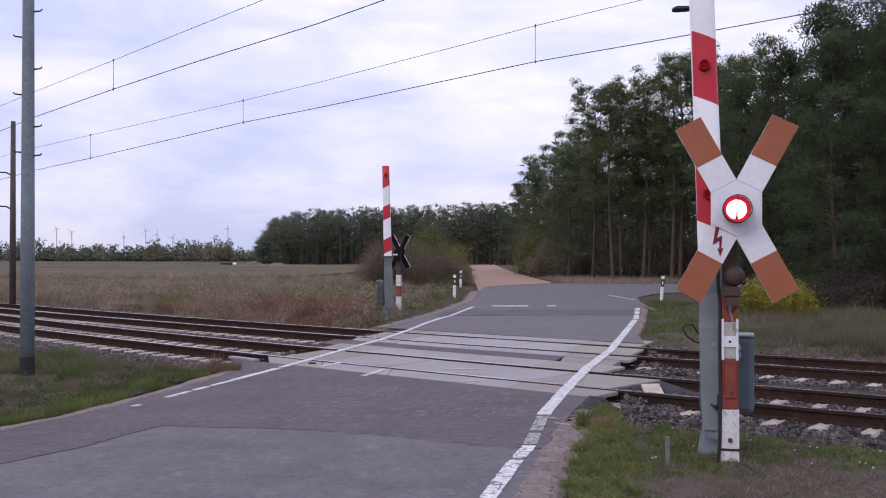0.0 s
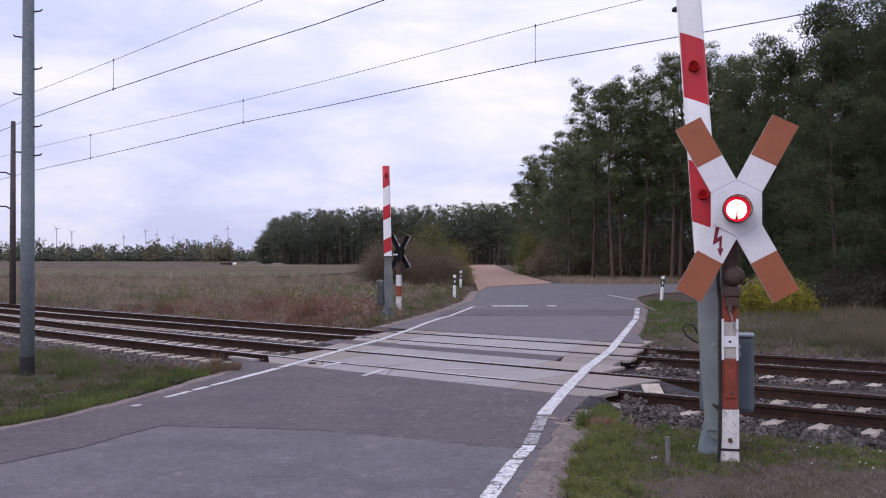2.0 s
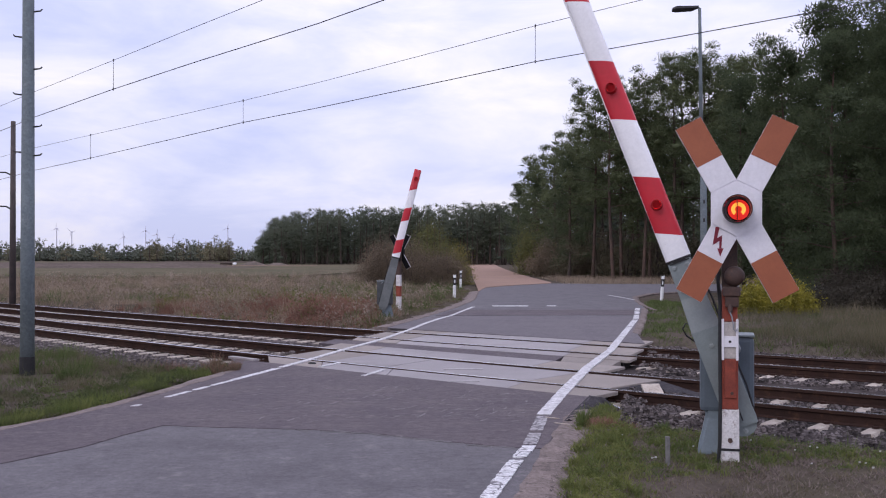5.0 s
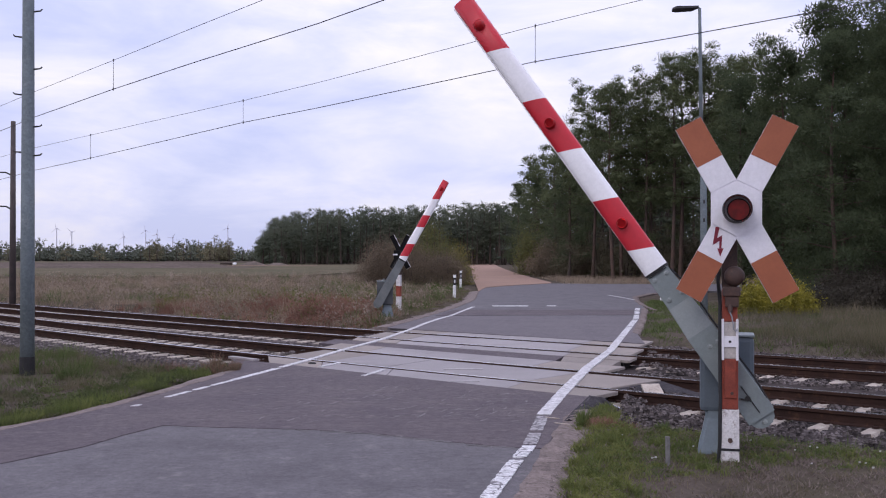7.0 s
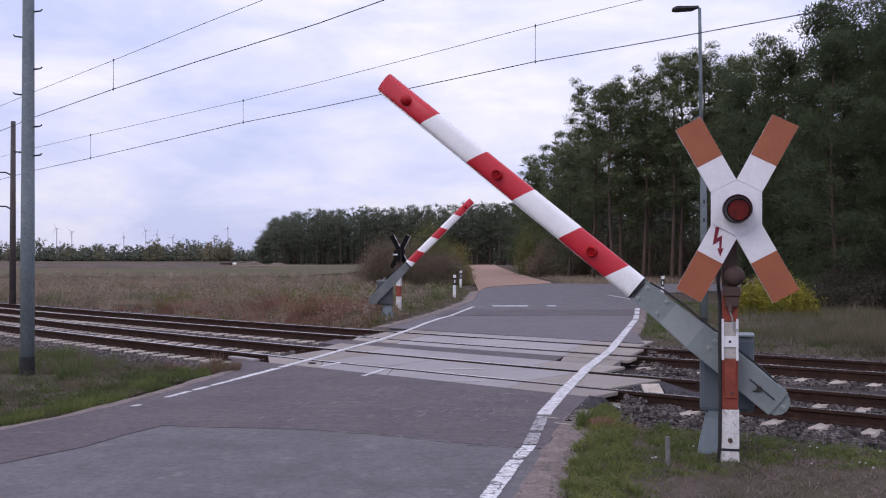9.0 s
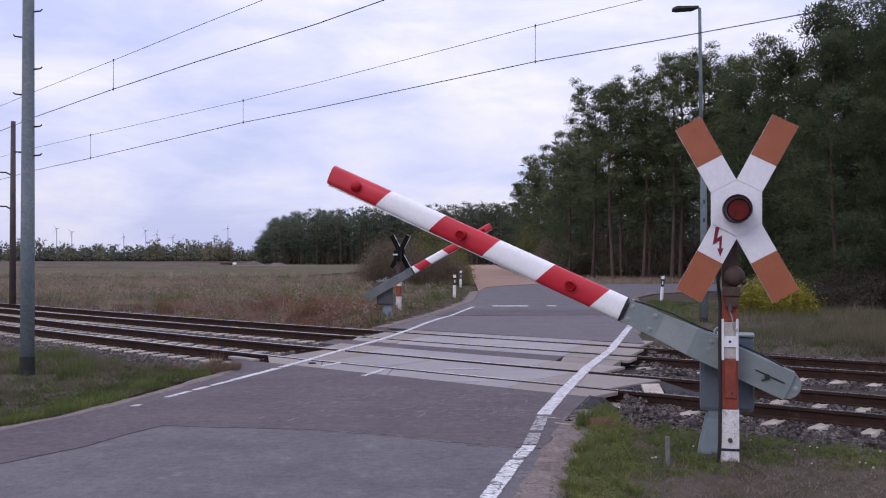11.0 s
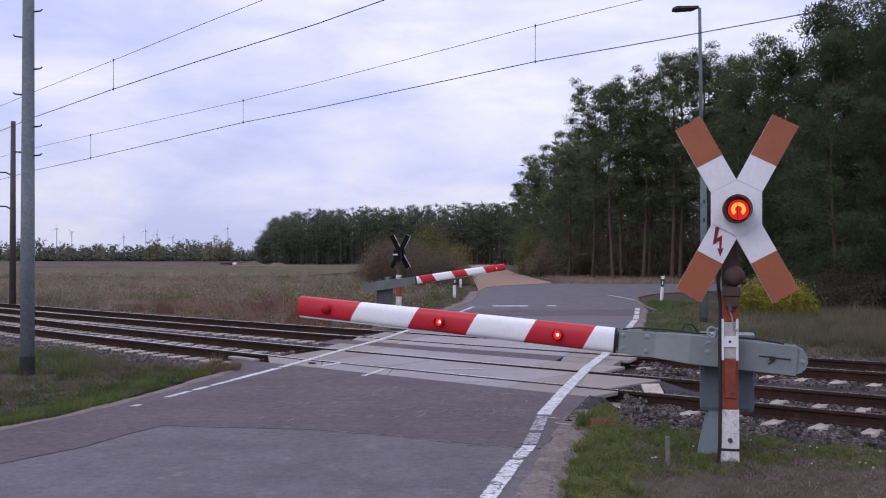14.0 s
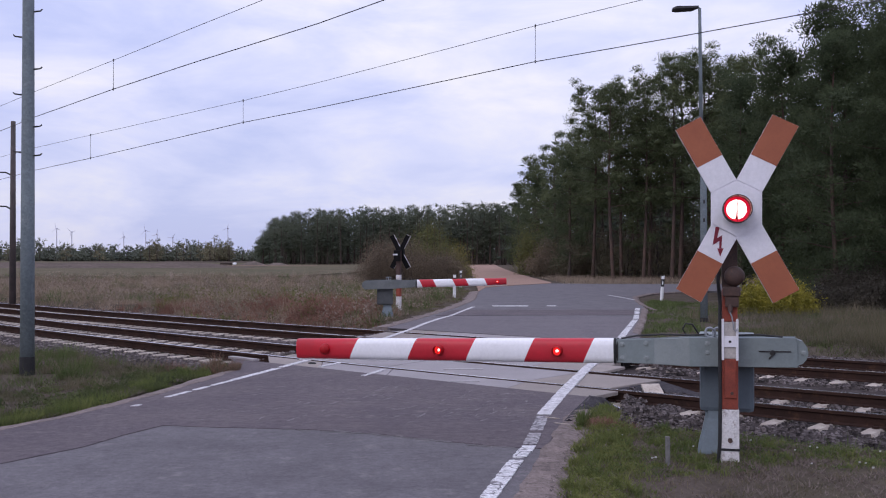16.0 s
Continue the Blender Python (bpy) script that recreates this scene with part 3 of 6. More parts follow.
def build_scuffs():
    rnd = random.Random(77)

    def sliver(bm, x, y, ln, wd, turn, z):
        """A thin irregular streak."""
        loops = []
        n = 6
        off = 0.0
        for k in range(n + 1):
            u = k / n
            off += rnd.uniform(-1, 1) * wd * 0.8
            w = wd * math.sin(math.pi * (0.12 + 0.76 * u)) * rnd.uniform(0.5, 1.2)
            px, py = x + ln * (u - 0.5) * math.cos(turn) - off * math.sin(turn), y + ln * (u - 0.5) * math.sin(turn) + off * math.cos(turn)
            nx, ny = -math.sin(turn) * w, math.cos(turn) * w
            loops.append([(px - nx, py - ny, z - 0.02), (px - nx, py - ny, z), (px + nx, py + ny, z), (px + nx, py + ny, z - 0.02)])
        rings(bm, loops)

    bm = bmesh.new()
    for _ in range(150):
        y = rnd.uniform(9.9, 12.9)
        x = rnd.uniform(-2.6 + (y - 10) * 0.1, 0.9 + (y - 10) * 0.15)
        if to_ds(x, y)[0] > 9.9:
            continue
        sliver(bm, x, y, rnd.uniform(0.05, 0.28), rnd.uniform(0.005, 0.016), radians(rnd.choice((20, 35, 60, 75)) + rnd.uniform(-12, 12)), 0.0025)
    single("asphalt_scuffs", bm, surface("pale_scuff", (0.235, 0.215, 0.215), (0.15, 0.135, 0.138), 9, 0.9, fine=60, spec=0.1), "pale scuff marks on the dark asphalt", "road", "stuff")
    # worn pale edge along the seam of the newer layer
    bm = bmesh.new()
    seam = [(-1.59, 9.52), (-1.0, 9.40), (-0.45, 9.15), (0.1, 8.83), (0.62, 8.58)]
    for (xa, ya), (xb, yb) in zip(seam, seam[1:]):
        for k in range(4):
            u = (k + rnd.random() * 0.6) / 4
            if rnd.random() < 0.6:
                sliver(bm, xa + (xb - xa) * u, ya + (yb - ya) * u - 0.02, rnd.uniform(0.08, 0.26), rnd.uniform(0.01, 0.028), math.atan2(yb - ya, xb - xa), 0.001)
    single("asphalt_seam", bm, surface("worn_seam", (0.185, 0.173, 0.175), (0.14, 0.13, 0.133), 9, 0.9, fine=50, spec=0.1, mottle=0.2), "worn pale edge along the asphalt seam", "road", "stuff")


RAIL_PROFILE = [(-0.063, -0.150), (0.063, -0.150), (0.063, -0.139), (0.012, -0.124), (0.009, -0.05), (0.036, -0.037), (0.036, -0.004), (0.030, 0.0), (-0.030, 0.0), (-0.036, -0.004), (-0.036, -0.037), (-0.009, -0.05), (-0.012, -0.124), (-0.063, -0.139)]


def build_track(name, dist, label):
    tr = thing(name, pose(0, 0, 0), label, "railway track", "railway tracks")
    ss = [-60 + 3 * i for i in range(20)] + [0.8 * i for i in range(51)] + [42 + 4 * i for i in range(70)]
    for side in (-1, 1):
        for nm, prof, mt in (("rail", RAIL_PROFILE, RAIL_RUST), ("rail_head", [(-0.031, -0.003), (0.031, -0.003), (0.031, 0.003), (-0.031, 0.003)], RAIL_HEAD)):
            bm = bmesh.new()
            rings(bm, [[ds(dist(s) + side * 0.753 + u, s, z) for u, z in prof] for s in ss])
            part(nm, bm, mt, tr, "polished steel running surface" if nm == "rail_head" else "rust-brown steel rail")
    bm = bmesh.new()
    loops = []
    for x, w, top in ((-1.23, 0.26, -0.158), (-1.21, 0.27, -0.146), (-0.5, 0.27, -0.146), (-0.3, 0.23, -0.172), (0.3, 0.23, -0.172), (0.5, 0.27, -0.146), (1.21, 0.27, -0.146), (1.23, 0.26, -0.158)):
        h = w * 0.42
        loops.append([(x, -h, -0.36), (x, h, -0.36), (x, h * 0.78, top - 0.035), (x, h * 0.58, top), (x, -h * 0.58, top), (x, -h * 0.78, top - 0.035)])
    rings(bm, loops)
    me = mesh_of("sleeper", bm, SLEEPER)
    rnd = random.Random(7)
    s = -4.776
    while s < 58:
        ob = new("sleeper", me)
        ob.parent = tr
        p = ds(dist(s), s)
        ob.matrix_local = pose(p.x, p.y, rnd.uniform(-0.006, 0.004), 0, 0, math.degrees(math.atan2(ACROSS.y, ACROSS.x)) + rnd.uniform(-1, 1))
        s += 0.511
    bm = bmesh.new()
    for side in (-1, 1):
        s = -4.776
        while s < 34:
            for o in (-0.1, 0.1):
                p = ds(dist(s) + side * 0.753 + o, s)
                box(bm, p.x - 0.028, p.x + 0.028, p.y - 0.028, p.y + 0.028, -0.148, -0.118)
            s += 0.511
    tagged(part("rail_fastening", bm, RAIL_RUST, tr, "small rusty rail fastenings"), kind="stuff")


def build_deck():
    deck = thing("crossing_deck", pose(0, 0, 0), "grey concrete level crossing deck between the rails", "crossing deck")
    rnd = random.Random(5)
    # strips of rectangular panels: track, from and to across, both ends along
    # (then the ends of the near edge and of the far edge)
    rows = [(near_d, -1.50, -0.825, 5.98, 11.9, 5.96, 12.75), (near_d, -0.615, 0.615, 6.22, 12.6, 6.08, 12.85), (near_d, 0.825, 1.75, 7.16, 13.2, 7.24, 13.6),
            (far_d, -1.38, -0.825, 7.6, 13.9, 7.75, 14.3), (far_d, -0.615, 0.615, 8.0, 14.3, 8.35, 14.8), (far_d, 0.825, 2.3, 8.6, 14.9, 9.0, 14.5)]
    for dist, a, b, a0, a1, b0, b1 in rows:
        cuts = [0.0, 1.25 / (a1 - a0), 0.55 + rnd.uniform(-0.07, 0.07), 1 - 1.2 / (a1 - a0), 1.0]
        for i, (u0, u1) in enumerate(zip(cuts, cuts[1:])):
            bm = bmesh.new()
            gap = 0.005 / (a1 - a0)
            n = 3
            us = [u0 + gap + (u1 - u0 - 2 * gap) * k / n for k in range(n + 1)]
            loop = [ds(dist(q) + a, q) for q in (a0 + (a1 - a0) * u for u in us)] + [ds(dist(q) + b, q) for q in (b0 + (b1 - b0) * u for u in us[::-1])]
            lift = rnd.uniform(-0.003, 0.005)
            c = sum(loop, Vector()) / len(loop)
            top = [(p.x + (c.x - p.x) * 0.006, p.y + (c.y - p.y) * 0.006, -0.012 + lift) for p in loop]
            rings(bm, [[(p.x, p.y, -0.055) for p in loop], [(p.x, p.y, -0.022 + lift) for p in loop], top])
            part("panel", bm, PANEL_DIRTY if i in (0, 3) else PANEL, deck, "concrete panel with sandy dirt" if i in (0, 3) else "grey concrete panel")
        # black block set back under the panels to stand in for shade
        bm = bmesh.new()
        n = 8
        us = [0.02 + 0.96 * k / n for k in range(n + 1)]
        loop = [ds(dist(q) + a + 0.02, q) for q in (a0 + (a1 - a0) * u for u in us)] + [ds(dist(q) + b - 0.02, q) for q in (b0 + (b1 - b0) * u for u in us[::-1])]
        plate(bm, [(p.x, p.y) for p in loop], -0.3, -0.057)
        part("panel_bed", bm, DARK, deck, "black block under the panels, standing in for shade")
    # asphalt in the gap between the two tracks
    bm = bmesh.new()
    lo, hi = 8.45, 14.0
    n = 8
    near = [ds(near_d(lo + (hi - lo) * i / n) + 1.53, lo + (hi - lo) * i / n) for i in range(n + 1)]
    far = [ds(far_d(lo + 0.4 + (hi - lo) * i / n) - 1.39, lo + 0.4 + (hi - lo) * i / n) for i in range(n + 1)]
    plate(bm, [(p.x, p.y) for p in near] + [(p.x, p.y) for p in far[::-1]], -0.3, -0.016)
    part("infill", bm, ASPHALT_DARK, deck, "dark asphalt strip between the tracks")
    bm = bmesh.new()
    fill = [ds(near_d(7.5) + 1.77, 7.5), ds(near_d(8.44) + 1.77, 8.44), ds(far_d(8.84) - 1.4, 8.84), ds(far_d(7.75) - 1.4, 7.75)]
    plate(bm, [(p.x, p.y) for p in fill], -0.3, -0.022)
    part("sandy_fill", bm, PANEL_DIRTY, deck, "sandy concrete fill between the tracks")
    # a dark sheet ramp between the rails at the deck's end, with a loose slab leaning on it
    bm = bmesh.new()
    ramp = [ds(near_d(q) + o, q, z) for q, o, z in ((6.2, -0.6, -0.03), (6.06, 0.6, -0.03), (5.35, 0.5, -0.16), (5.25, 0.1, -0.17), (5.75, -0.6, -0.15))]
    rings(bm, [[(p.x, p.y, -0.3) for p in ramp], ramp])
    part("ramp_sheet", bm, TAR, deck, "dark sloping sheet at the deck's end")
    bm = bmesh.new()
    slab = [ds(near_d(q) + o, q, z) for q, o, z in ((6.03, -0.08, 0.005), (5.86, 0.1, 0.005), (5.52, -0.36, -0.12), (5.70, -0.54, -0.12))]
    rings(bm, [[(p.x, p.y, p.z - 0.035) for p in slab], slab])
    part("end_slab", bm, SLEEPER, deck, "loose pale slab leaning on the ramp")
    for q, o, turn in ((5.1, -0.1, 20), (4.9, 0.15, -35), (4.75, -0.15, 70)):
        bm = bmesh.new()
        box(bm, -0.11, 0.11, -0.03, 0.03, -0.015, 0.015, 0.006)
        p = ds(near_d(q) + o, q, -0.16)
        part("broken_piece", bm, PANEL_DIRTY, deck, "broken piece of concrete", m=pose(p.x, p.y, p.z, 8, 12, turn))
    bm = bmesh.new()
    box(bm, -0.36, 0.36, -0.05, 0.05, -0.02, 0.02, 0.008)
    part("edge_board", bm, PANEL, deck, "pale concrete strip at the deck's end", m=pose(-3.3, 15.9, 0.02, 0, 0, -43))
    bm = bmesh.new()
    box(bm, -0.2, 0.2, -0.012, 0.012, -0.01, 0.01, 0.003)
    part("loose_strip", bm, RAIL_HEAD, deck, "loose metal strip beside the rail", m=pose(2.12, 11.34, -0.1, 0, 6, -64))


def build_tar_edge():
    """A rough slope of old tar where the road edge breaks off beside the deck."""
    bm = bmesh.new()
    loops = []
    for k in range(40):
        y = 9.95 + 1.86 * k / 39
        x = between(ROAD_RIGHT, y) - 0.03
        w = (0.20 + 0.17 * smooth(9.9, 11.0, y)) * (1 + 0.25 * noise.noise(Vector((y * 3.0, 1, 0))))
        loop = [(x, y, -0.3)]
        for i in range(9):
            u = i / 8
            rough = 0.045 * noise.noise(Vector((u * 3.0, y * 9, 5))) + 0.03 * noise.noise(Vector((u * 9.0, y * 22, 2)))
            loop.append((x + w * u, y + 0.02 * noise.noise(Vector((u * 6, y * 8, 9))), 0.004 - 0.02 * u - (0.06 + 0.14 * smooth(10.2, 11.2, y)) * u * u + rough * min(1.0, u * 3)))
        loops.append(loop + [(x + w, y, -0.4)])
    rings(bm, loops)
    single("road_shoulder", bm, TAR, "rough dark tar slope at the broken road edge", "road shoulder", "structure")


def build_ballast():
    bm = bmesh.new()
    ss = [-60 + 4 * i for i in range(14)] + [0.0 + 1.0 * i - 4 for i in range(48)] + [46 + 6 * i for i in range(46)]
    loops = []
    for s in ss:
        a, b = near_d(s), far_d(s)
        loops.append([ds(a - 2.5, s, -0.5), ds(a - 2.3, s, -0.33), ds(a - 1.5, s, -0.178), ds(a, s, -0.185), ds(a + 1.6, s, -0.18), ds(0.5 * (a + b), s, -0.26), ds(b - 1.6, s, -0.18), ds(b, s, -0.185), ds(b + 1.6, s, -0.178), ds(b + 2.9, s, -0.2), ds(b + 3.5, s, -0.45)])
    rings(bm, loops, False, closed=False)
    single("ballast_bed", bm, BALLAST, "brown-grey railway ballast bed", "ballast", "structure")
    rnd = np.random.RandomState(3)
    # a broken block for the near stones, a plain wedge for the far ones
    block = (np.array([(1, 0.2, -0.4), (-0.2, 1, -0.4), (-1, -0.2, -0.4), (0.2, -1, -0.4), (0.6, 0.5, 0.85), (-0.5, 0.6, 0.95), (-0.6, -0.5, 0.75), (0.5, -0.6, 0.9)], float), [(0, 1, 5, 4), (1, 2, 6, 5), (2, 3, 7, 6), (3, 0, 4, 7), (4, 5, 6, 7)])
    wedge = (np.array([(1, 0, -0.3), (-1, 0, -0.3), (0, 1, -0.3), (0, -1, -0.3), (0, 0, 0.6)], float), [(0, 2, 4), (2, 1, 4), (1, 3, 4), (3, 0, 4)])
    verts, faces = [], []

    def scatter(n, s0, s1, big, shape):
        for _ in range(n):
            s = s0 + (s1 - s0) * rnd.rand()
            a, b = near_d(s), far_d(s)
            d = a - 2.35 + (b - a + 5.3) * rnd.rand()
            if 5.9 + (d - 11) * 0.45 < s < 12.8 + (d - 11) * 0.42:
                continue
            if min(abs(abs(d - a) - 0.753), abs(abs(d - b) - 0.753)) < 0.09:
                continue
            u = min(abs(d - a), abs(d - b))
            z = -0.172 if u < 1.6 else (-0.23 if a < d < b else -0.172 - (0.2 if d < a else 0.02) * (u - 1.55))
            # sleeper tops stay mostly bare
            if u < 1.22 and abs((s + 4.776) % 0.511 - 0.2555) > 0.165 and rnd.rand() < 0.97:
                continue
            heap = max(5.9 + (d - 11) * 0.45 - s if s < 9 else s - 12.8 - (d - 11) * 0.42, 0.0)
            z += 0.12 * max(0.0, 1 - heap / 0.9)
            r = big * rnd.uniform(0.6, 1.25)
            q = shape[0] * (r * rnd.uniform(0.7, 1.2, (len(shape[0]), 1)) * rnd.uniform(0.75, 1.25, (1, 3)))
            t = rnd.rand() * 6.28
            c, w = math.cos(t), math.sin(t)
            q = np.stack([q[:, 0] * c - q[:, 1] * w, q[:, 0] * w + q[:, 1] * c, q[:, 2] * 0.8 + 0.3 * q[:, 0] * (rnd.rand() - 0.5)], 1)
            p = ds(d, s, z + r * 0.15)
            k = len(verts)
            verts.extend((q + np.array(p)).tolist())
            faces.extend([tuple(k + i for i in f) for f in shape[1]])

    scatter(21000, -1.5, 7.0, 0.029, block)
    scatter(7000, 4.6, 8.6, 0.032, block)
    scatter(30000, 12.5, 34, 0.033, wedge)
    tagged(new("ballast_stones", soup("ballast_stones", verts, faces, STONE)), "crushed grey-brown ballast stones", "ballast", kind="stuff")


# ---- the barriers ----
def oval(x, h, w, n=14, shift=0.0):
    return [(x + shift * h * math.copysign(abs(math.sin(2 * math.pi * k / n)) ** 0.7, math.sin(2 * math.pi * k / n)), w * math.copysign(abs(math.cos(2 * math.pi * k / n)) ** 0.6, math.cos(2 * math.pi * k / n)), h * math.copysign(abs(math.sin(2 * math.pi * k / n)) ** 0.7, math.sin(2 * math.pi * k / n))) for k in range(n)]


def small_lamp(boom, x, face, working):
    """A small round red lamp on the side of the boom; an added disc turns inside to hide its light."""
    y0 = face * 0.07
    n = 18

    def ring(r, y):
        return [(x + r * math.cos(2 * math.pi * k / n), y0 + face * y, r * math.sin(2 * math.pi * k / n)) for k in range(n)]
    if not working:
        bm = bmesh.new()
        rings(bm, [ring(0.054, 0.0), ring(0.052, 0.016), ring(0.046, 0.022), ring(0.04, 0.042), ring(0.027, 0.054), ring(0.01, 0.058)])
        part("lamp_lens", bm, LENS_RED, boom, "unlit dark red lamp lens", True)
        return None
    bm = bmesh.new()
    rings(bm, [ring(0.054, 0.0), ring(0.052, 0.016), ring(0.047, 0.022), ring(0.045, 0.062), ring(0.042, 0.066), ring(0.0385, 0.066), ring(0.0375, 0.005)], False)
    part("lamp_hood", bm, LENS_RED, boom, "red plastic lamp hood", True)
    bm = bmesh.new()
    bm.faces.new([bm.verts.new(p) for p in ring(0.0375, 0.006)])
    part("lamp_rim", bm, BULB_RIM, boom, "glowing red lamp lens")
    bm = bmesh.new()
    bm.faces.new([bm.verts.new(p) for p in ring(0.014, 0.008)])
    part("lamp_bulb", bm, BULB_ON, boom, "bright lamp core")
    bm = bmesh.new()
    rings(bm, [[(0.036 * math.cos(2 * math.pi * k / n), y, 0.036 * math.sin(2 * math.pi * k / n)) for k in range(n)] for y in (-0.0006, 0.0006)])
    return part("shutter", bm, LENS_RED, boom, "added red shutter disc that hides the lit lamp", m=pose(x, y0 + face * 0.038, 0))


def barrier(m, length, marks, lamps, label, pivot, arm_y, back_lamps, arm_paint, fore_paint):
    """A half barrier: foot, drive housing, and a boom on its pivot. marks: where the stripes of the boom end, from the arm to the tip."""
    th = thing("barrier", m, label, "level crossing barrier", "barriers")
    bm = bmesh.new()
    rings(bm, [[(-0.03 + sx * w, sy * w * 0.9, z) for sx, sy in ((-1, -1), (1, -1), (1, 1), (-1, 1))] for w, z in ((0.19, -0.15), (0.178, 0.0), (0.115, 0.28), (0.115, 0.36))])
    bmesh.ops.bevel(bm, geom=[e for e in bm.edges if abs(e.verts[0].co.z - e.verts[1].co.z) > 0.05], offset=0.03, segments=3, affect="EDGES")
    part("foot", bm, GREY_BLUE, th, "tapered grey metal foot")
    bm = bmesh.new()
    box(bm, -0.33, 0.13, -0.19, 0.12, 0.34, 1.0, 0.04)
    housing = part("housing", bm, GREY_SLATE if arm_y > 0 else GREY_DEEP, th, "grey steel drive housing")
    bm = bmesh.new()
    box(bm, -0.334, 0.134, -0.194, 0.124, 1.0, 1.02, 0.006)
    part("lid", bm, GREY, housing, "grey lid")
    if arm_y > 0:
        bm = bmesh.new()
        tube(bm, [(0.12, 0.06, 0.93), (0.17, 0.09, 0.95), (0.24, 0.1, 1.0), (0.275, 0.1, 1.06), (0.25, 0.1, 1.11), (0.19, 0.09, 1.10), (0.14, 0.06, 1.02)], 0.008, 6)
        part("cable_loop", bm, DARK, housing, "loose loop of black cable", True)
    bm = bmesh.new()
    tube(bm, [(0.0, -0.1 if arm_y > 0 else 0.1, pivot), (0.0, arm_y * 0.9, pivot)], 0.055, 14)
    part("shaft", bm, STEEL, th)
    boom = new("boom")
    boom.parent = th
    boom.empty_display_size = 0.1
    # arm: two side plates that stand closer together towards the boom, a core between them, a rounded tail
    a1 = marks[0]
    stations = [(a1 - 0.02, 0.056, 0.102), (0.51, 0.058, 0.110), (0.21, 0.092, 0.125), (-0.668, 0.092, 0.125)]

    def plate_y(x):
        for (xa, ya, _), (xb, yb, _) in zip(stations, stations[1:]):
            if x >= xb:
                return ya + (yb - ya) * (xa - x) / (xa - xb)
        return stations[-1][1]
    for face in (-1, 1):
        # the near barrier's bent plate is paler, sky light put into its grey
        for k, (nm, mt, lb) in enumerate((("forearm_plate", arm_paint, "riveted grey forearm plate"), ("bent_plate", fore_paint, "paler bent plate between forearm and arm"), ("arm_plate", arm_paint, "grey painted steel arm plate"))):
            bm = bmesh.new()
            rings(bm, [[(x, face * (y - 0.012), -h), (x, face * y, -h), (x, face * (y + 0.003), -h + 0.004), (x, face * (y + 0.003), h - 0.004), (x, face * y, h), (x, face * (y - 0.012), h)] for x, y, h in stations[k:k + 2]])
            part(nm, bm, mt, boom, lb)
    bm = bmesh.new()
    rings(bm, [[(x + (0.006 if x < 0 else -0.006), sy * (y - 0.013), sz * h * 0.94) for sy, sz in ((-1, -1), (1, -1), (1, 1), (-1, 1))] for x, y, h in stations])
    part("arm_core", bm, GREY_BLUE, boom, "grey counterweight core")
    bm = bmesh.new()
    upright(bm, [(-0.669, 0.112), (-0.715, 0.094), (-0.746, 0.052), (-0.758, 0.0), (-0.746, -0.052), (-0.715, -0.092), (-0.669, -0.112)], -0.072, 0.072)
    part("tail_cap", bm, arm_paint, boom, "rounded grey tail of the arm")
    bm = bmesh.new()
    tube(bm, [(0, 0, 0), (0, 0.004, 0), (0, 0.005, 0), (0, 0.014, 0)], [0.026, 0.025, 0.017, 0.014], 8)
    bolt = mesh_of("bolt", bm, fore_paint)
    for face in (-1, 1):
        for x, z in ((a1 - 0.07, 0.06), (a1 - 0.07, -0.06), (a1 - 0.28, 0.07), (a1 - 0.28, -0.06), (0.06, 0.075), (0.06, -0.005), (-0.715, 0.0)):
            ob = new("bolt", bolt)
            ob.parent = boom
            ob.matrix_basis = pose(x, face * (plate_y(x) + 0.002 if x > -0.67 else 0.072), z, 0, 0, 0 if face > 0 else 180)
    bm = bmesh.new()
    tube(bm, [(-0.62, 0.101, 0.01), (-0.36, 0.101, 0.012)], 0.006, 6)
    tube(bm, [(-0.47, 0.09, 0.0), (-0.47, 0.117, 0.0)], 0.024, 8)
    tube(bm, [(-0.49, 0.108, 0.0), (-0.44, 0.108, -0.05)], 0.007, 6)
    part("lock_bolt", bm, DARK, boom, "lock bar on the arm's tail")
    bm = bmesh.new()
    for x in (-0.03, 0.035):
        loop = [(x + 0.04 * math.sin(0.5 * q), 0.02 + 0.004 * q, 0.165 + 0.042 * math.cos(0.5 * q)) for q in range(14)]
        tube(bm, loop, 0.011, 6)
    part("cable_coil", bm, STEEL, boom, "grey coiled cable on the arm", True)
    bm = bmesh.new()
    tube(bm, [(0.05, 0.03, 0.15), (0.2, 0.03, 0.142), (0.45, 0.02, 0.147), (0.66, 0.02, 0.135), (a1 - 0.06, 0.02, 0.11)], 0.009, 6)
    tube(bm, [(-0.05, 0.03, 0.15), (-0.16, 0.03, 0.142), (-0.36, 0.02, 0.146), (-0.56, 0.02, 0.128)], 0.009, 6)
    part("arm_cable", bm, DARK, boom, "black cable along the top of the arm")
    # collar where the painted boom is bolted on
    bm = bmesh.new()
    rings(bm, [oval(a1 - 0.035, 0.104, 0.064), oval(a1 - 0.034, 0.114, 0.074), oval(a1 - 0.024, 0.114, 0.074), oval(a1 - 0.023, 0.104, 0.064), oval(a1 - 0.013, 0.104, 0.064), oval(a1 - 0.012, 0.116, 0.076), oval(a1 + 0.004, 0.116, 0.076), oval(a1 + 0.005, 0.1, 0.06)])
    part("collar", bm, DARK, boom, "dark clamp collar")
    for i, (a, b) in enumerate(zip(marks, marks[1:])):
        bm = bmesh.new()
        ha, hb = (0.113 - 0.016 * (v - a1) / (length - a1) for v in (a, b))
        lean_a, lean_b = 0.0 if i == 0 else 0.47, 0.47 if i < len(marks) - 2 else 0.0
        loops = [oval(a, ha, 0.072, 20, -lean_a), oval(b, hb, 0.072, 20, -lean_b)]
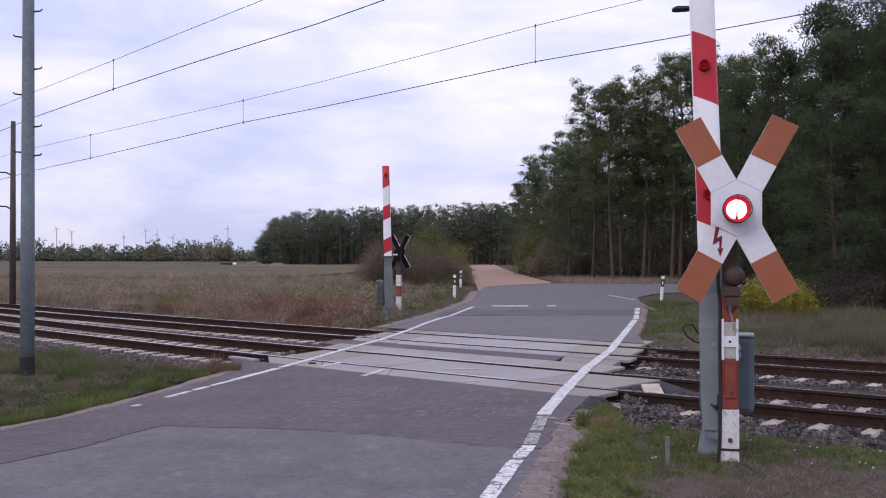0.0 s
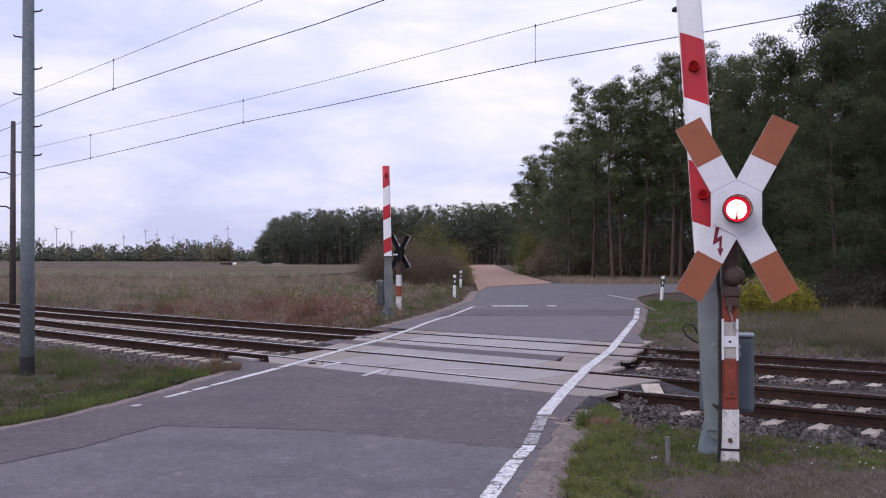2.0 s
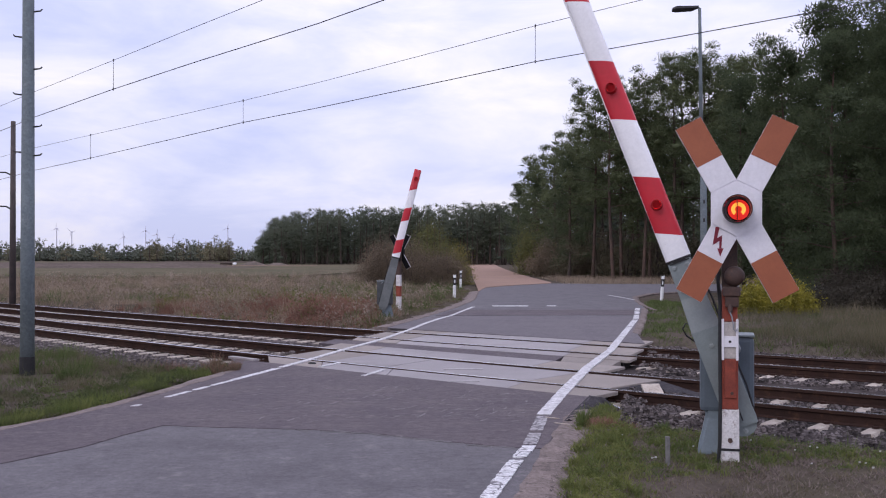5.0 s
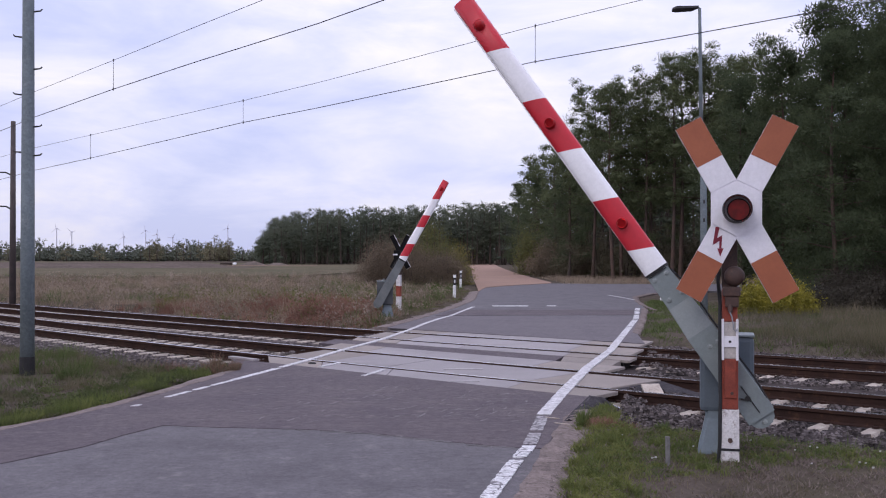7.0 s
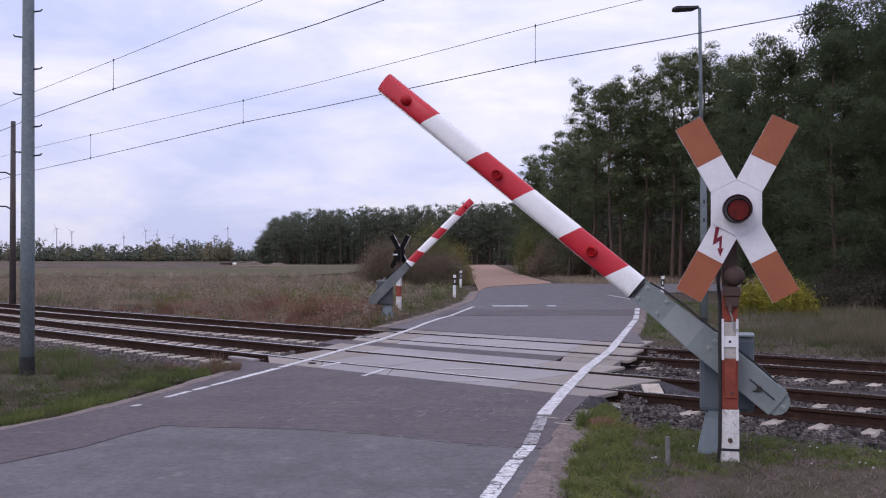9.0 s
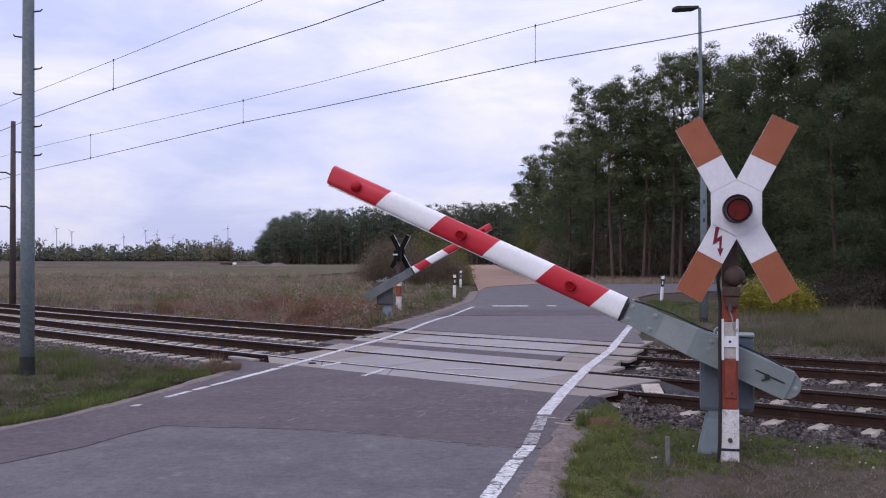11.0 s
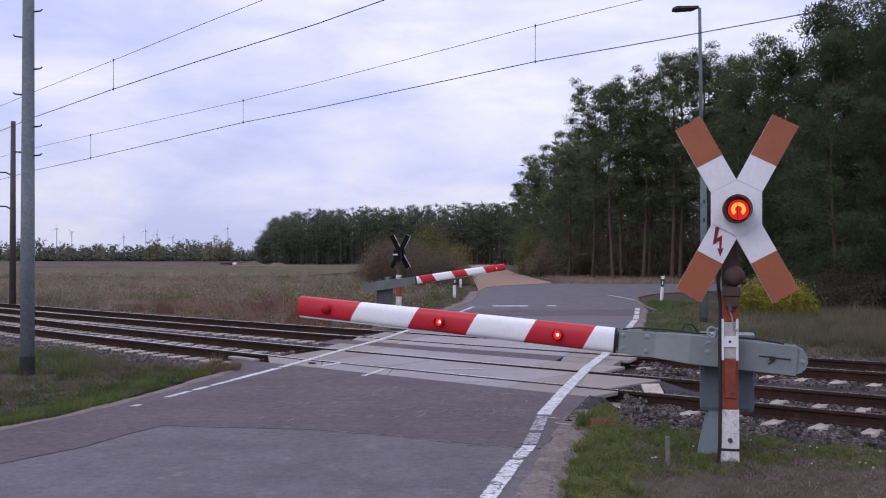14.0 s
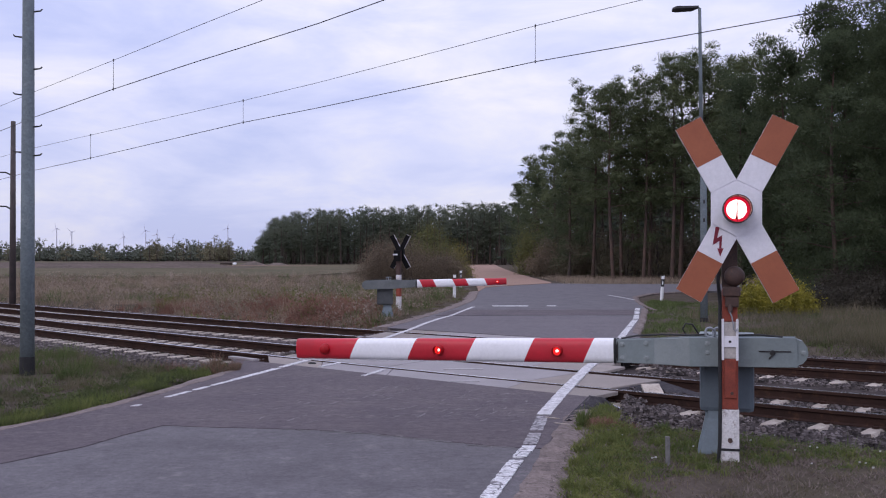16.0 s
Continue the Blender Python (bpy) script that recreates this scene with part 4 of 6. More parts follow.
        if i == len(marks) - 2:
            loops += [oval(b + 0.006, hb * 0.9, 0.06, 20)]
        rings(bm, loops, False)
        if i == len(marks) - 2:
            bm.faces.new([v for v in list(bm.verts)[-20:]])
        part("boom_stripe", bm, WHITE if i % 2 == 0 else RED, boom, "white boom section" if i % 2 == 0 else "red boom section", True)
    # thin edging that runs along the lower side
    bm = bmesh.new()
    box(bm, a1 + 0.03, length - 0.01, -0.03, 0.03, -0.110, -0.096, 0.003)
    part("edge_strip", bm, WHITE, boom, "thin white edging under the boom")
    shutters = []
    for x, on in lamps:
        shutters.append(small_lamp(boom, x, -1 if back_lamps else 1, on))
    return th, boom, [q for q in shutters if q]


HEX = [(0, 0.245), (0.201, 0.142), (0.201, -0.128), (0, -0.238), (-0.201, -0.128), (-0.201, 0.142)]


def cross_arm(bm_tray, bm_white, bm_red, root_a, root_b, way, l1, l2, y_front, bm_back=None):
    """An arm from the root edge a-b of the centre box along way: rim, white field, red field."""
    def quad(bm, u0, u1, y0, y1, inset):
        ax, az = root_a
        bx, bz = root_b
        wx, wz = bx - ax, bz - az
        n = math.hypot(wx, wz)
        wx, wz = wx / n * inset, wz / n * inset
        upright(bm, [(ax + wx + way[0] * u0, az + wz + way[1] * u0), (bx - wx + way[0] * u0, bz - wz + way[1] * u0), (bx - wx + way[0] * u1, bz - wz + way[1] * u1), (ax + wx + way[0] * u1, az + wz + way[1] * u1)], y0, y1)
    if bm_back is not None:
        quad(bm_back, 0.0, l2, y_front + 0.0405, y_front + 0.066, 0.0)
    quad(bm_tray, 0.0, l2 + 0.001, y_front + 0.003, y_front + (0.06 if bm_back is None else 0.04), -0.001)
    quad(bm_white, 0.003, l1, y_front - 0.002, y_front + 0.02, 0.0)
    quad(bm_red, l1 + 0.002, l2, y_front - 0.002, y_front + 0.02, 0.0)


def near_signal():
    th = thing("crossing_signal", pose(2.42, 8.12, 0.0, 0, 0, -14), "red and white level crossing light with warning cross on a post", "level crossing signal", "crossing signals")
    # square post in painted bands
    w = 0.062
    bands = [(-0.2, 0.42, POST_WHITE, "flaking white post section"), (0.42, 0.845, POST_RED, "rust-red post section"), (0.845, 1.155, POST_BEIGE, "dirty white post section behind the bracket"), (1.155, 1.43, POST_RED, "dark rust-red post section"), (1.43, 2.15, BELL, "dark brown upper post section")]
    for z0, z1, mt, lb in bands:
        bm = bmesh.new()
        g = w + (0.012 if z0 < 0 else (0.004 if z0 < 0.5 else 0.0))
        box(bm, -g, g, -w, w, z0 + (0.001 if z0 > 0 else 0), z1, 0.008)
        part("post_band", bm, mt, th, lb)
    bm = bmesh.new()
    for x in (-0.058, 0.058):
        box(bm, x - 0.010, x + 0.010, -w - 0.022, -w + 0.03, 0.835, 1.18, 0.003)
    box(bm, -0.048, 0.048, -w - 0.014, -w - 0.001, 0.945, 1.035, 0.003)
    part("front_bracket", bm, SIGN_WHITE, th, "white front bracket with a hole")
    bm = bmesh.new()
    tube(bm, [(0, -w - 0.013, 0.99), (0, -w - 0.016, 0.99)], 0.012, 10)
    part("keyhole", bm, DARK, th)
    bm = bmesh.new()
    box(bm, -0.045, 0.048, -w - 0.02, -w - 0.002, 0.52, 0.84, 0.004)
    part("cover_plate", bm, POST_RED, th, "rust-red cover plate")
    for x, z, r in ((0.015, 0.56, 0.014), (0.0, 0.165, 0.02)):
        bm = bmesh.new()
        tube(bm, [(x, -w - 0.001, z), (x, -w - 0.03, z)], r, 8)
        part("screw", bm, BELL, th)
    bm = bmesh.new()
    for z in (0.075,):
        rings(bm, [[(sx * (w + 0.018), sy * (w + 0.006), zz) for sx, sy in ((-1, -1), (1, -1), (1, 1), (-1, 1))] for zz in (z, z + 0.02)])
    part("cable_tie", bm, DARK, th)
    # bell with its bracket
    bm = bmesh.new()
    n = 24
    def disc(r, y, zc=1.54):
        return [(r * math.cos(2 * math.pi * k / n) + 0.035, y, zc + r * math.sin(2 * math.pi * k / n)) for k in range(n)]
    rings(bm, [disc(0.082, -w - 0.01), disc(0.084, -w - 0.035), disc(0.078, -w - 0.055), disc(0.06, -w - 0.078), disc(0.03, -w - 0.09)])
    bell = part("bell", bm, BELL, th, "round rusty warning bell", True)
    bm = bmesh.new()
    box(bm, -0.06, 0.085, -w - 0.06, -w, 1.37, 1.45, 0.012)
    box(bm, -0.04, 0.07, -w - 0.045, -w, 1.28, 1.37, 0.012)
    tube(bm, [(0.0, -w - 0.03, 1.30), (0.0, -w - 0.05, 1.24)], [0.022, 0.018], 10)
    part("bell_bracket", bm, BELL, th, "rusty bell striker box")
    bm = bmesh.new()
    arc = [(-0.005, -w - 0.05, 1.25)] + [(-0.012 + 0.07 * u + 0.012 * math.sin(6 * u), -w - 0.05, 1.25 - 0.17 * math.sin(u * 1.6)) for u in (0.2, 0.45, 0.7, 0.9)] + [(0.06, -w - 0.03, 1.1)]
    tube(bm, arc, 0.006, 6)
    part("bell_cable", bm, STEEL, th, "thin grey cable loop")
    bm = bmesh.new()
    tube(bm, [(-0.1, -w - 0.004, -0.05), (-0.085, -w - 0.01, 0.12), (-0.078, -w, 0.5), (-0.082, -w, 0.9), (-0.079, -w, 1.3), (-0.095, -w - 0.01, 1.5), (-0.09, -w, 1.72), (-0.05, -w, 1.9)], 0.015, 8)
    part("cable", bm, DARK, th, "thick black cable along the post")
    # centre box and arms
    yf, cx = -0.215, 0.048
    cz = 2.09
    bm = bmesh.new()
    upright(bm, [(x + cx, z + cz) for x, z in HEX], yf, -0.073)
    bmesh.ops.bevel(bm, geom=[e for e in bm.edges if abs(e.verts[0].co.y - e.verts[1].co.y) < 1e-4 and e.verts[0].co.y < yf + 0.01], offset=0.016, segments=2, affect="EDGES")
    part("centre_box", bm, SIGN_WHITE, th, "white six-sided lamp box")
    for nm, ia, ib, way in (("arm_up_a", 0, 5, (-0.474, 0.8805)), ("arm_up_b", 1, 0, (0.474, 0.8805)), ("arm_low_a", 4, 3, (-0.474, -0.8805)), ("arm_low_b", 3, 2, (0.474, -0.8805))):
        tray, wht, red = bmesh.new(), bmesh.new(), bmesh.new()
        ra, rb = (HEX[ia][0] + cx, HEX[ia][1] + cz), (HEX[ib][0] + cx, HEX[ib][1] + cz)
        cross_arm(tray, wht, red, ra, rb, way, 0.235, 0.60, yf + 0.01)
        arm = part("cross_arm", tray, SIGN_WHITE, th, "tray-shaped cross arm with a white rim")
        part("white_field", wht, SIGN_WHITE, arm)
        part("red_field", red, SIGN_RED, arm, "faded brick-red field")
    # the flash sign of the overhead line, on a lower arm
    bm = bmesh.new()
    o = Vector((cx - 0.166, 0, cz - 0.27))
    flash = [(0.0, 0.13), (0.03, 0.125), (0.012, 0.035), (0.052, 0.06), (0.045, -0.05), (0.062, -0.05), (0.036, -0.118), (0.012, -0.05), (0.028, -0.05), (0.03, 0.012), (-0.024, -0.022)]
    upright(bm, [(o.x + x, o.z + z) for x, z in flash], yf + 0.0045, yf + 0.012)
    part("flash_sign", bm, surface("flash_dark_red", (0.20, 0.012, 0.03), (0.16, 0.012, 0.026), 20, 0.5), th, "dark red lightning arrow")
    # lamp: a deep barrel with a lit glass at its base
    n = 36

    def circ(r, y):
        return [(cx + r * math.cos(2 * math.pi * k / n), y, cz + r * math.sin(2 * math.pi * k / n)) for k in range(n)]
    bm = bmesh.new()
    rings(bm, [circ(0.115, yf + 0.002), circ(0.114, yf - 0.195), circ(0.1115, yf - 0.2), circ(0.108, yf - 0.195), circ(0.1075, yf - 0.001)], False)
    lamp = part("lamp_barrel", bm, DARK, th, "black lamp barrel", True)
    bm = bmesh.new()
    rings(bm, [circ(0.1072, yf - 0.19), circ(0.1070, yf - 0.004), circ(0.100, yf - 0.003)], False)
    part("reflector", bm, REFLECTOR, lamp, "inside of the lamp barrel, the lamp's red put into its colour", True)
    bm = bmesh.new()
    rings(bm, [circ(0.105, yf - 0.006), circ(0.080, yf - 0.0065)], False)
    part("lens_rim", bm, LAMP_RIM, lamp, "glowing red rim of the lens")
    bm = bmesh.new()
    bm.faces.new([bm.verts.new(p) for p in circ(0.0805, yf - 0.007)])
    part("lens", bm, LAMP_ON, lamp, "bright lit signal lens")
    bm = bmesh.new()
    upright(bm, [(cx - 0.013, cz - 0.08), (cx + 0.013, cz - 0.08), (cx + 0.003, cz - 0.045), (cx + 0.002, cz - 0.01), (cx - 0.002, cz - 0.01), (cx - 0.003, cz - 0.045)], yf - 0.014, yf - 0.009)
    part("lamp_pin", bm, LENS_RED, lamp)
    # added turning disc hides the light; unlit lens and upper grey lining painted on
    def disc(parts):
        bm = bmesh.new()
        for r, w, mi, ox, oz in parts:
            rings(bm, [[(ox + r * math.cos(2 * math.pi * k / n), y, oz + r * math.sin(2 * math.pi * k / n)) for k in range(n)] for y in (-w, w)], mi=mi)
        return bm

    bm = disc(((0.1055, 0.0003, 0, 0, 0), (0.102, 0.0006, 2, 0, 0), (0.093, 0.0009, 0, 0.009, -0.010), (0.082, 0.0012, 1, 0.009, -0.008)))
    sh = part("shutter", bm, BLACK, lamp, "added shutter disc with the unlit lens painted on", m=pose(cx, yf - 0.136, cz))
    sh.data.materials.append(LENS_OFF)
    sh.data.materials.append(RIM_GREY)
    # a second added disc, glowing red like the fading lamp, behind the dark one
    bm = disc(((0.1035, 0.0003, 0, 0, 0), (0.101, 0.0006, 3, 0, 0), (0.093, 0.0009, 0, 0.009, -0.010), (0.084, 0.0012, 1, 0.009, -0.008)))
    arch = []
    for y in (-0.0016, 0.0016):
        loop = []
        for r, order in ((0.058, range(13)), (0.027, range(12, -1, -1))):
            for k in order:
                a = radians(-52 + 284 * k / 12)
                loop.append((0.009 + r * math.cos(a), y, -0.004 + r * math.sin(a)))
        arch.append(loop)
    rings(bm, arch, mi=2)
    dim = part("afterglow_disc", bm, BLACK, lamp, "added disc with the lamp's fading red glow", m=pose(cx, yf - 0.1115, cz))
    dim.data.materials.append(LENS_DIM)
    dim.data.materials.append(LENS_CORE)
    dim.data.materials.append(RIM_GREY)
    return sh, dim


def far_signal():
    """The far side's cross, seen from behind."""
    th = thing("crossing_signal", pose(-1.43, 31.08, 0, 0, 0, 160), "level crossing cross and lamp seen from behind, black back", "level crossing signal", "crossing signals")
    w = 0.07
    # top band: shade put into the colour, dark bell brown instead of red
    for z0, z1, mt in ((-0.2, 0.42, POST_WHITE), (0.42, 0.76, POST_RED), (0.76, 1.12, POST_WHITE), (1.12, 1.9, BELL)):
        bm = bmesh.new()
        box(bm, -w, w, -w, w, z0 + 0.001, z1, 0.006)
        part("post_band", bm, mt, th, "painted post section")
    cz = 1.86
    k = 0.66
    bm = bmesh.new()
    upright(bm, [(x * k, z * k + cz) for x, z in HEX], -0.2, -0.07)
    part("centre_box", bm, BLACK, th, "black back of the lamp box")
    bm = bmesh.new()
    box(bm, -0.1, 0.1, 0.07, 0.2, cz - 0.3, cz + 0.06, 0.02)
    part("lamp_housing", bm, BLACK, th, "black lamp housing")
    bm = bmesh.new()
    box(bm, -0.04, 0.12, 0.2, 0.204, cz - 0.11, cz - 0.06)
    part("type_plate", bm, SIGN_WHITE, th, "small white plate")
    for ia, ib, way in ((0, 5, (-0.488, 0.873)), (1, 0, (0.488, 0.873)), (4, 3, (-0.488, -0.873)), (3, 2, (0.488, -0.873))):
        tray, wht, red, back = bmesh.new(), bmesh.new(), bmesh.new(), bmesh.new()
        ra, rb = (HEX[ia][0] * k, HEX[ia][1] * k + cz), (HEX[ib][0] * k, HEX[ib][1] * k + cz)
        cross_arm(tray, wht, red, ra, rb, way, 0.2, 0.46, -0.15, back)
        arm = part("cross_arm", tray, SIGN_WHITE, th, "black-backed cross arm")
        part("back_plate", back, BLACK, arm, "black back of the arm")
        part("white_field", wht, SIGN_WHITE, arm)
        part("red_field", red, SIGN_RED, arm)


# ---- masts, wires, lamps and posts ----
def overhead_mast():
    th = thing("overhead_line_mast", pose(-6.16, 14.25, -0.08), "tall grey-blue steel line mast with step irons beside the track", "line mast", "line masts")
    bm = bmesh.new()
    tube(bm, [(0, 0, -0.2), (0, 0, 0.3), (0, 0, 0.305)], [0.109, 0.109, 0.1], 16)
    part("base_sleeve", bm, DARK, th, "black base sleeve")
    bm = bmesh.new()
    tube(bm, [(0, 0, 0.17), (0, 0, 2.5), (0.0, 0, 5.2), (0.0, 0, 9.6)], [0.103, 0.096, 0.083, 0.07], 16)
    part("shaft", bm, MAST, th, "tapered grey-blue mast shaft", True)
    z = 3.33
    side = -1
    while z < 9.2:
        for sd in ((-1, 1) if abs(z - 3.33) < 0.01 else (side,)):
            bm = bmesh.new()
            x0, low = 0.09, z - (0.05 if sd > 0 else 0.0)
            tube(bm, [(sd * x0, -0.01, low), (sd * (x0 + 0.1), -0.02, low + 0.01), (sd * (x0 + 0.125), -0.02, low + 0.035)], [0.014, 0.011, 0.01], 6)
            part("step_iron", bm, DARK, th, "small black step iron")
        z += 0.428
        side = -side
    return th


def far_pole():
    th = thing("line_pole", pose(-15.85, 35.4, -0.1), "dark brown pole with two short brackets beside the track", "pole", "line masts")
    bm = bmesh.new()
    tube(bm, [(0, 0, -0.2), (0, 0, 6.8)], [0.125, 0.085], 10)
    part("shaft", bm, POLE_BROWN, th, "dark weathered shaft", True)
    for z in (4.85, 3.6):
        bm = bmesh.new()
        tube(bm, [(0, 0, z - 0.08), (-0.25, 0, z + 0.06), (-0.75, 0, z + 0.08)], 0.03, 6)
        part("bracket", bm, DARK, th, "short dark bracket")


def overhead_wire(dist, upper, lower, hangers):
    th = thing("overhead_wire", pose(0, 0, 0), "thin dark overhead contact wire with messenger and droppers", "overhead line", "overhead lines")

    def at_s(pts, s):
        pts = sorted(pts)
        for (sa, za), (sb, zb) in zip(pts, pts[1:]):
            if s <= sb:
                break
        if s < pts[0][0]:
            (sa, za), (sb, zb) = pts[0], pts[1]
        return za + (zb - za) * (s - sa) / (sb - sa)

    for nm, pts, r, lb in (("messenger_wire", upper, 0.0055, "thin upper wire"), ("contact_wire", lower, 0.0085, "thicker contact wire")):
        bm = bmesh.new()
        ss = sorted({p[0] for p in pts} | {-12, -5, 46, 70, 110})
        tube(bm, [ds(dist(s), s, at_s(pts, s)) for s in ss], r, 6)
        part(nm, bm, WIRE, th, lb)
    for s in hangers:
        bm = bmesh.new()
        a, b = ds(dist(s), s, at_s(upper, s)), ds(dist(s), s, at_s(lower, s))
        tube(bm, [b - Vector((0, 0, 0.03)), a], 0.005, 5)
        for p in (a, b):
            box(bm, p.x - 0.012, p.x + 0.012, p.y - 0.012, p.y + 0.012, p.z - 0.03, p.z + 0.03)
        part("dropper", bm, WIRE, th, "thin dropper wire")


def street_lamp():
    th = thing("street_lamp", pose(7.07, 26.04, -0.06), "slim grey steel street lamp with a flat dark head", "street lamp")
    bm = bmesh.new()
    tube(bm, [(0, 0, -0.2), (0, 0, 0.12)], 0.11, 12)
    part("base_sleeve", bm, DARK, th, "dark base sleeve")
    bm = bmesh.new()
    tube(bm, [(0, 0, 0.1), (-0.01, 0, 4.4), (-0.07, 0, 4.5)], [0.1, 0.088, 0.062], 12)
    tube(bm, [(-0.06, 0, 4.45), (-0.1, 0, 8.5), (-0.16, 0, 8.55)], [0.06, 0.042, 0.04], 10)
    part("shaft", bm, MAST, th, "grey painted lamp shaft", True)
    bm = bmesh.new()
    for z in (1.5, 2.7, 3.2):
        box(bm, -0.04, 0.0, -0.1, -0.085, z, z + 0.1)
    part("hatch", bm, DARK, th)
    bm = bmesh.new()
    rings(bm, [[(x, w * a, z0 + h * b) for a, b in ((-1, 0), (-0.8, 1), (0.8, 1), (1, 0), (0.7, -0.9), (-0.7, -0.9))] for x, w, h, z0 in ((-0.14, 0.04, 0.04, 8.54), (-0.3, 0.12, 0.06, 8.5), (-0.75, 0.13, 0.07, 8.48), (-0.84, 0.09, 0.04, 8.47))])
    part("lamp_head", bm, DARK, th, "flat dark lamp head")


def delineator(m, label):
    th = thing("delineator_post", m, label, "delineator post", "delineator posts")
    shape = lambda k, z: [(0.06 * k, -0.02, z), (0.062 * k, 0.03, z), (0, 0.075, z), (-0.062 * k, 0.03, z), (-0.06 * k, -0.02, z), (0, -0.06 * k, z)]
    bm = bmesh.new()
    rings(bm, [shape(1, -0.15), shape(1, 0.54)])
    part("lower_body", bm, REFLECT, th, "white plastic post body")
    bm = bmesh.new()
    rings(bm, [shape(1.02, 0.54), shape(1.02, 0.85)])
    band = part("black_band", bm, DARK, th, "slanted black band")
    bm = bmesh.new()
    box(bm, -0.02, 0.02, -0.072, -0.055, 0.62, 0.76)
    part("reflector", bm, REFLECT, band, "white reflector")
    bm = bmesh.new()
    top = shape(1, 0.97)
    top[0] = (top[0][0], top[0][1], 1.0)
    rings(bm, [shape(1, 0.85), top])
    part("upper_body", bm, REFLECT, th)
    return th


def marker_stub():
    bm = bmesh.new()
    box(bm, -0.015, 0.015, -0.015, 0.015, -0.1, 0.2, 0.003)
    single("marker_peg", bm, surface("weathered_peg", (0.21, 0.20, 0.195), (0.14, 0.135, 0.13), 20, 0.8), "short weathered grey marker peg in the grass", "peg", m=pose(1.88, 8.05, 0.0, 2, -2, 20))


def sand_mound(x, y, r, h, seed, label):
    bm = bmesh.new()
    loops = []
    for k in range(9):
        u = 1 - k / 8.2
        loops.append([(x + r * u * math.cos(a) * (1 + 0.25 * noise.noise(Vector((math.cos(a), math.sin(a), seed)))), y + r * 0.6 * u * math.sin(a), -0.1 + h * (1 - u ** 1.5) * (1 + 0.3 * noise.noise(Vector((3 * u * math.cos(a), 3 * u * math.sin(a), seed))))) for a in [2 * math.pi * i / 22 for i in range(22)]])
    rings(bm, loops)
    single("sand_mound", bm, MOUND, label, "sand heap", group="sand heaps")


def field_store():
    """What lies at the end of the field: a white bale, dark timber beside it and a pale sand strip."""
    bm = bmesh.new()
    tube(bm, [(-0.36, 0, 0.28), (-0.28, 0, 0.28), (0.28, 0, 0.28), (0.36, 0, 0.28)], [0.24, 0.29, 0.29, 0.24], 16)
    single("wrapped_bale", bm, REFLECT, "white wrapped bale lying at the end of the field", "bale", m=pose(-41.0, 189, 0.02, 0, 0, 15), smooth=True)
    stack = thing("timber_stack", pose(-42.6, 189, 0.02, 0, 0, 4), "low dark stack of logs at the end of the field", "timber")
    for k, (y, z) in enumerate(((-0.3, 0.16), (0.05, 0.16), (0.4, 0.16), (-0.12, 0.44), (0.22, 0.44))):
        bm = bmesh.new()
        tube(bm, [(-1.1 - 0.1 * (k % 3), y, z), (1.0 + 0.1 * (k % 2), y, z)], [0.17, 0.15], 10)
        part("log", bm, TWIG, stack)
    bm = bmesh.new()
    plate(bm, [(-41, 181.5), (-33, 180.5), (-24, 181), (-24, 184), (-33, 184.5), (-41, 183.5)], -0.1, 0.11)
    single("sand_strip", bm, SAND, "pale strip of bare sand at the end of the field", "sand", "structure")


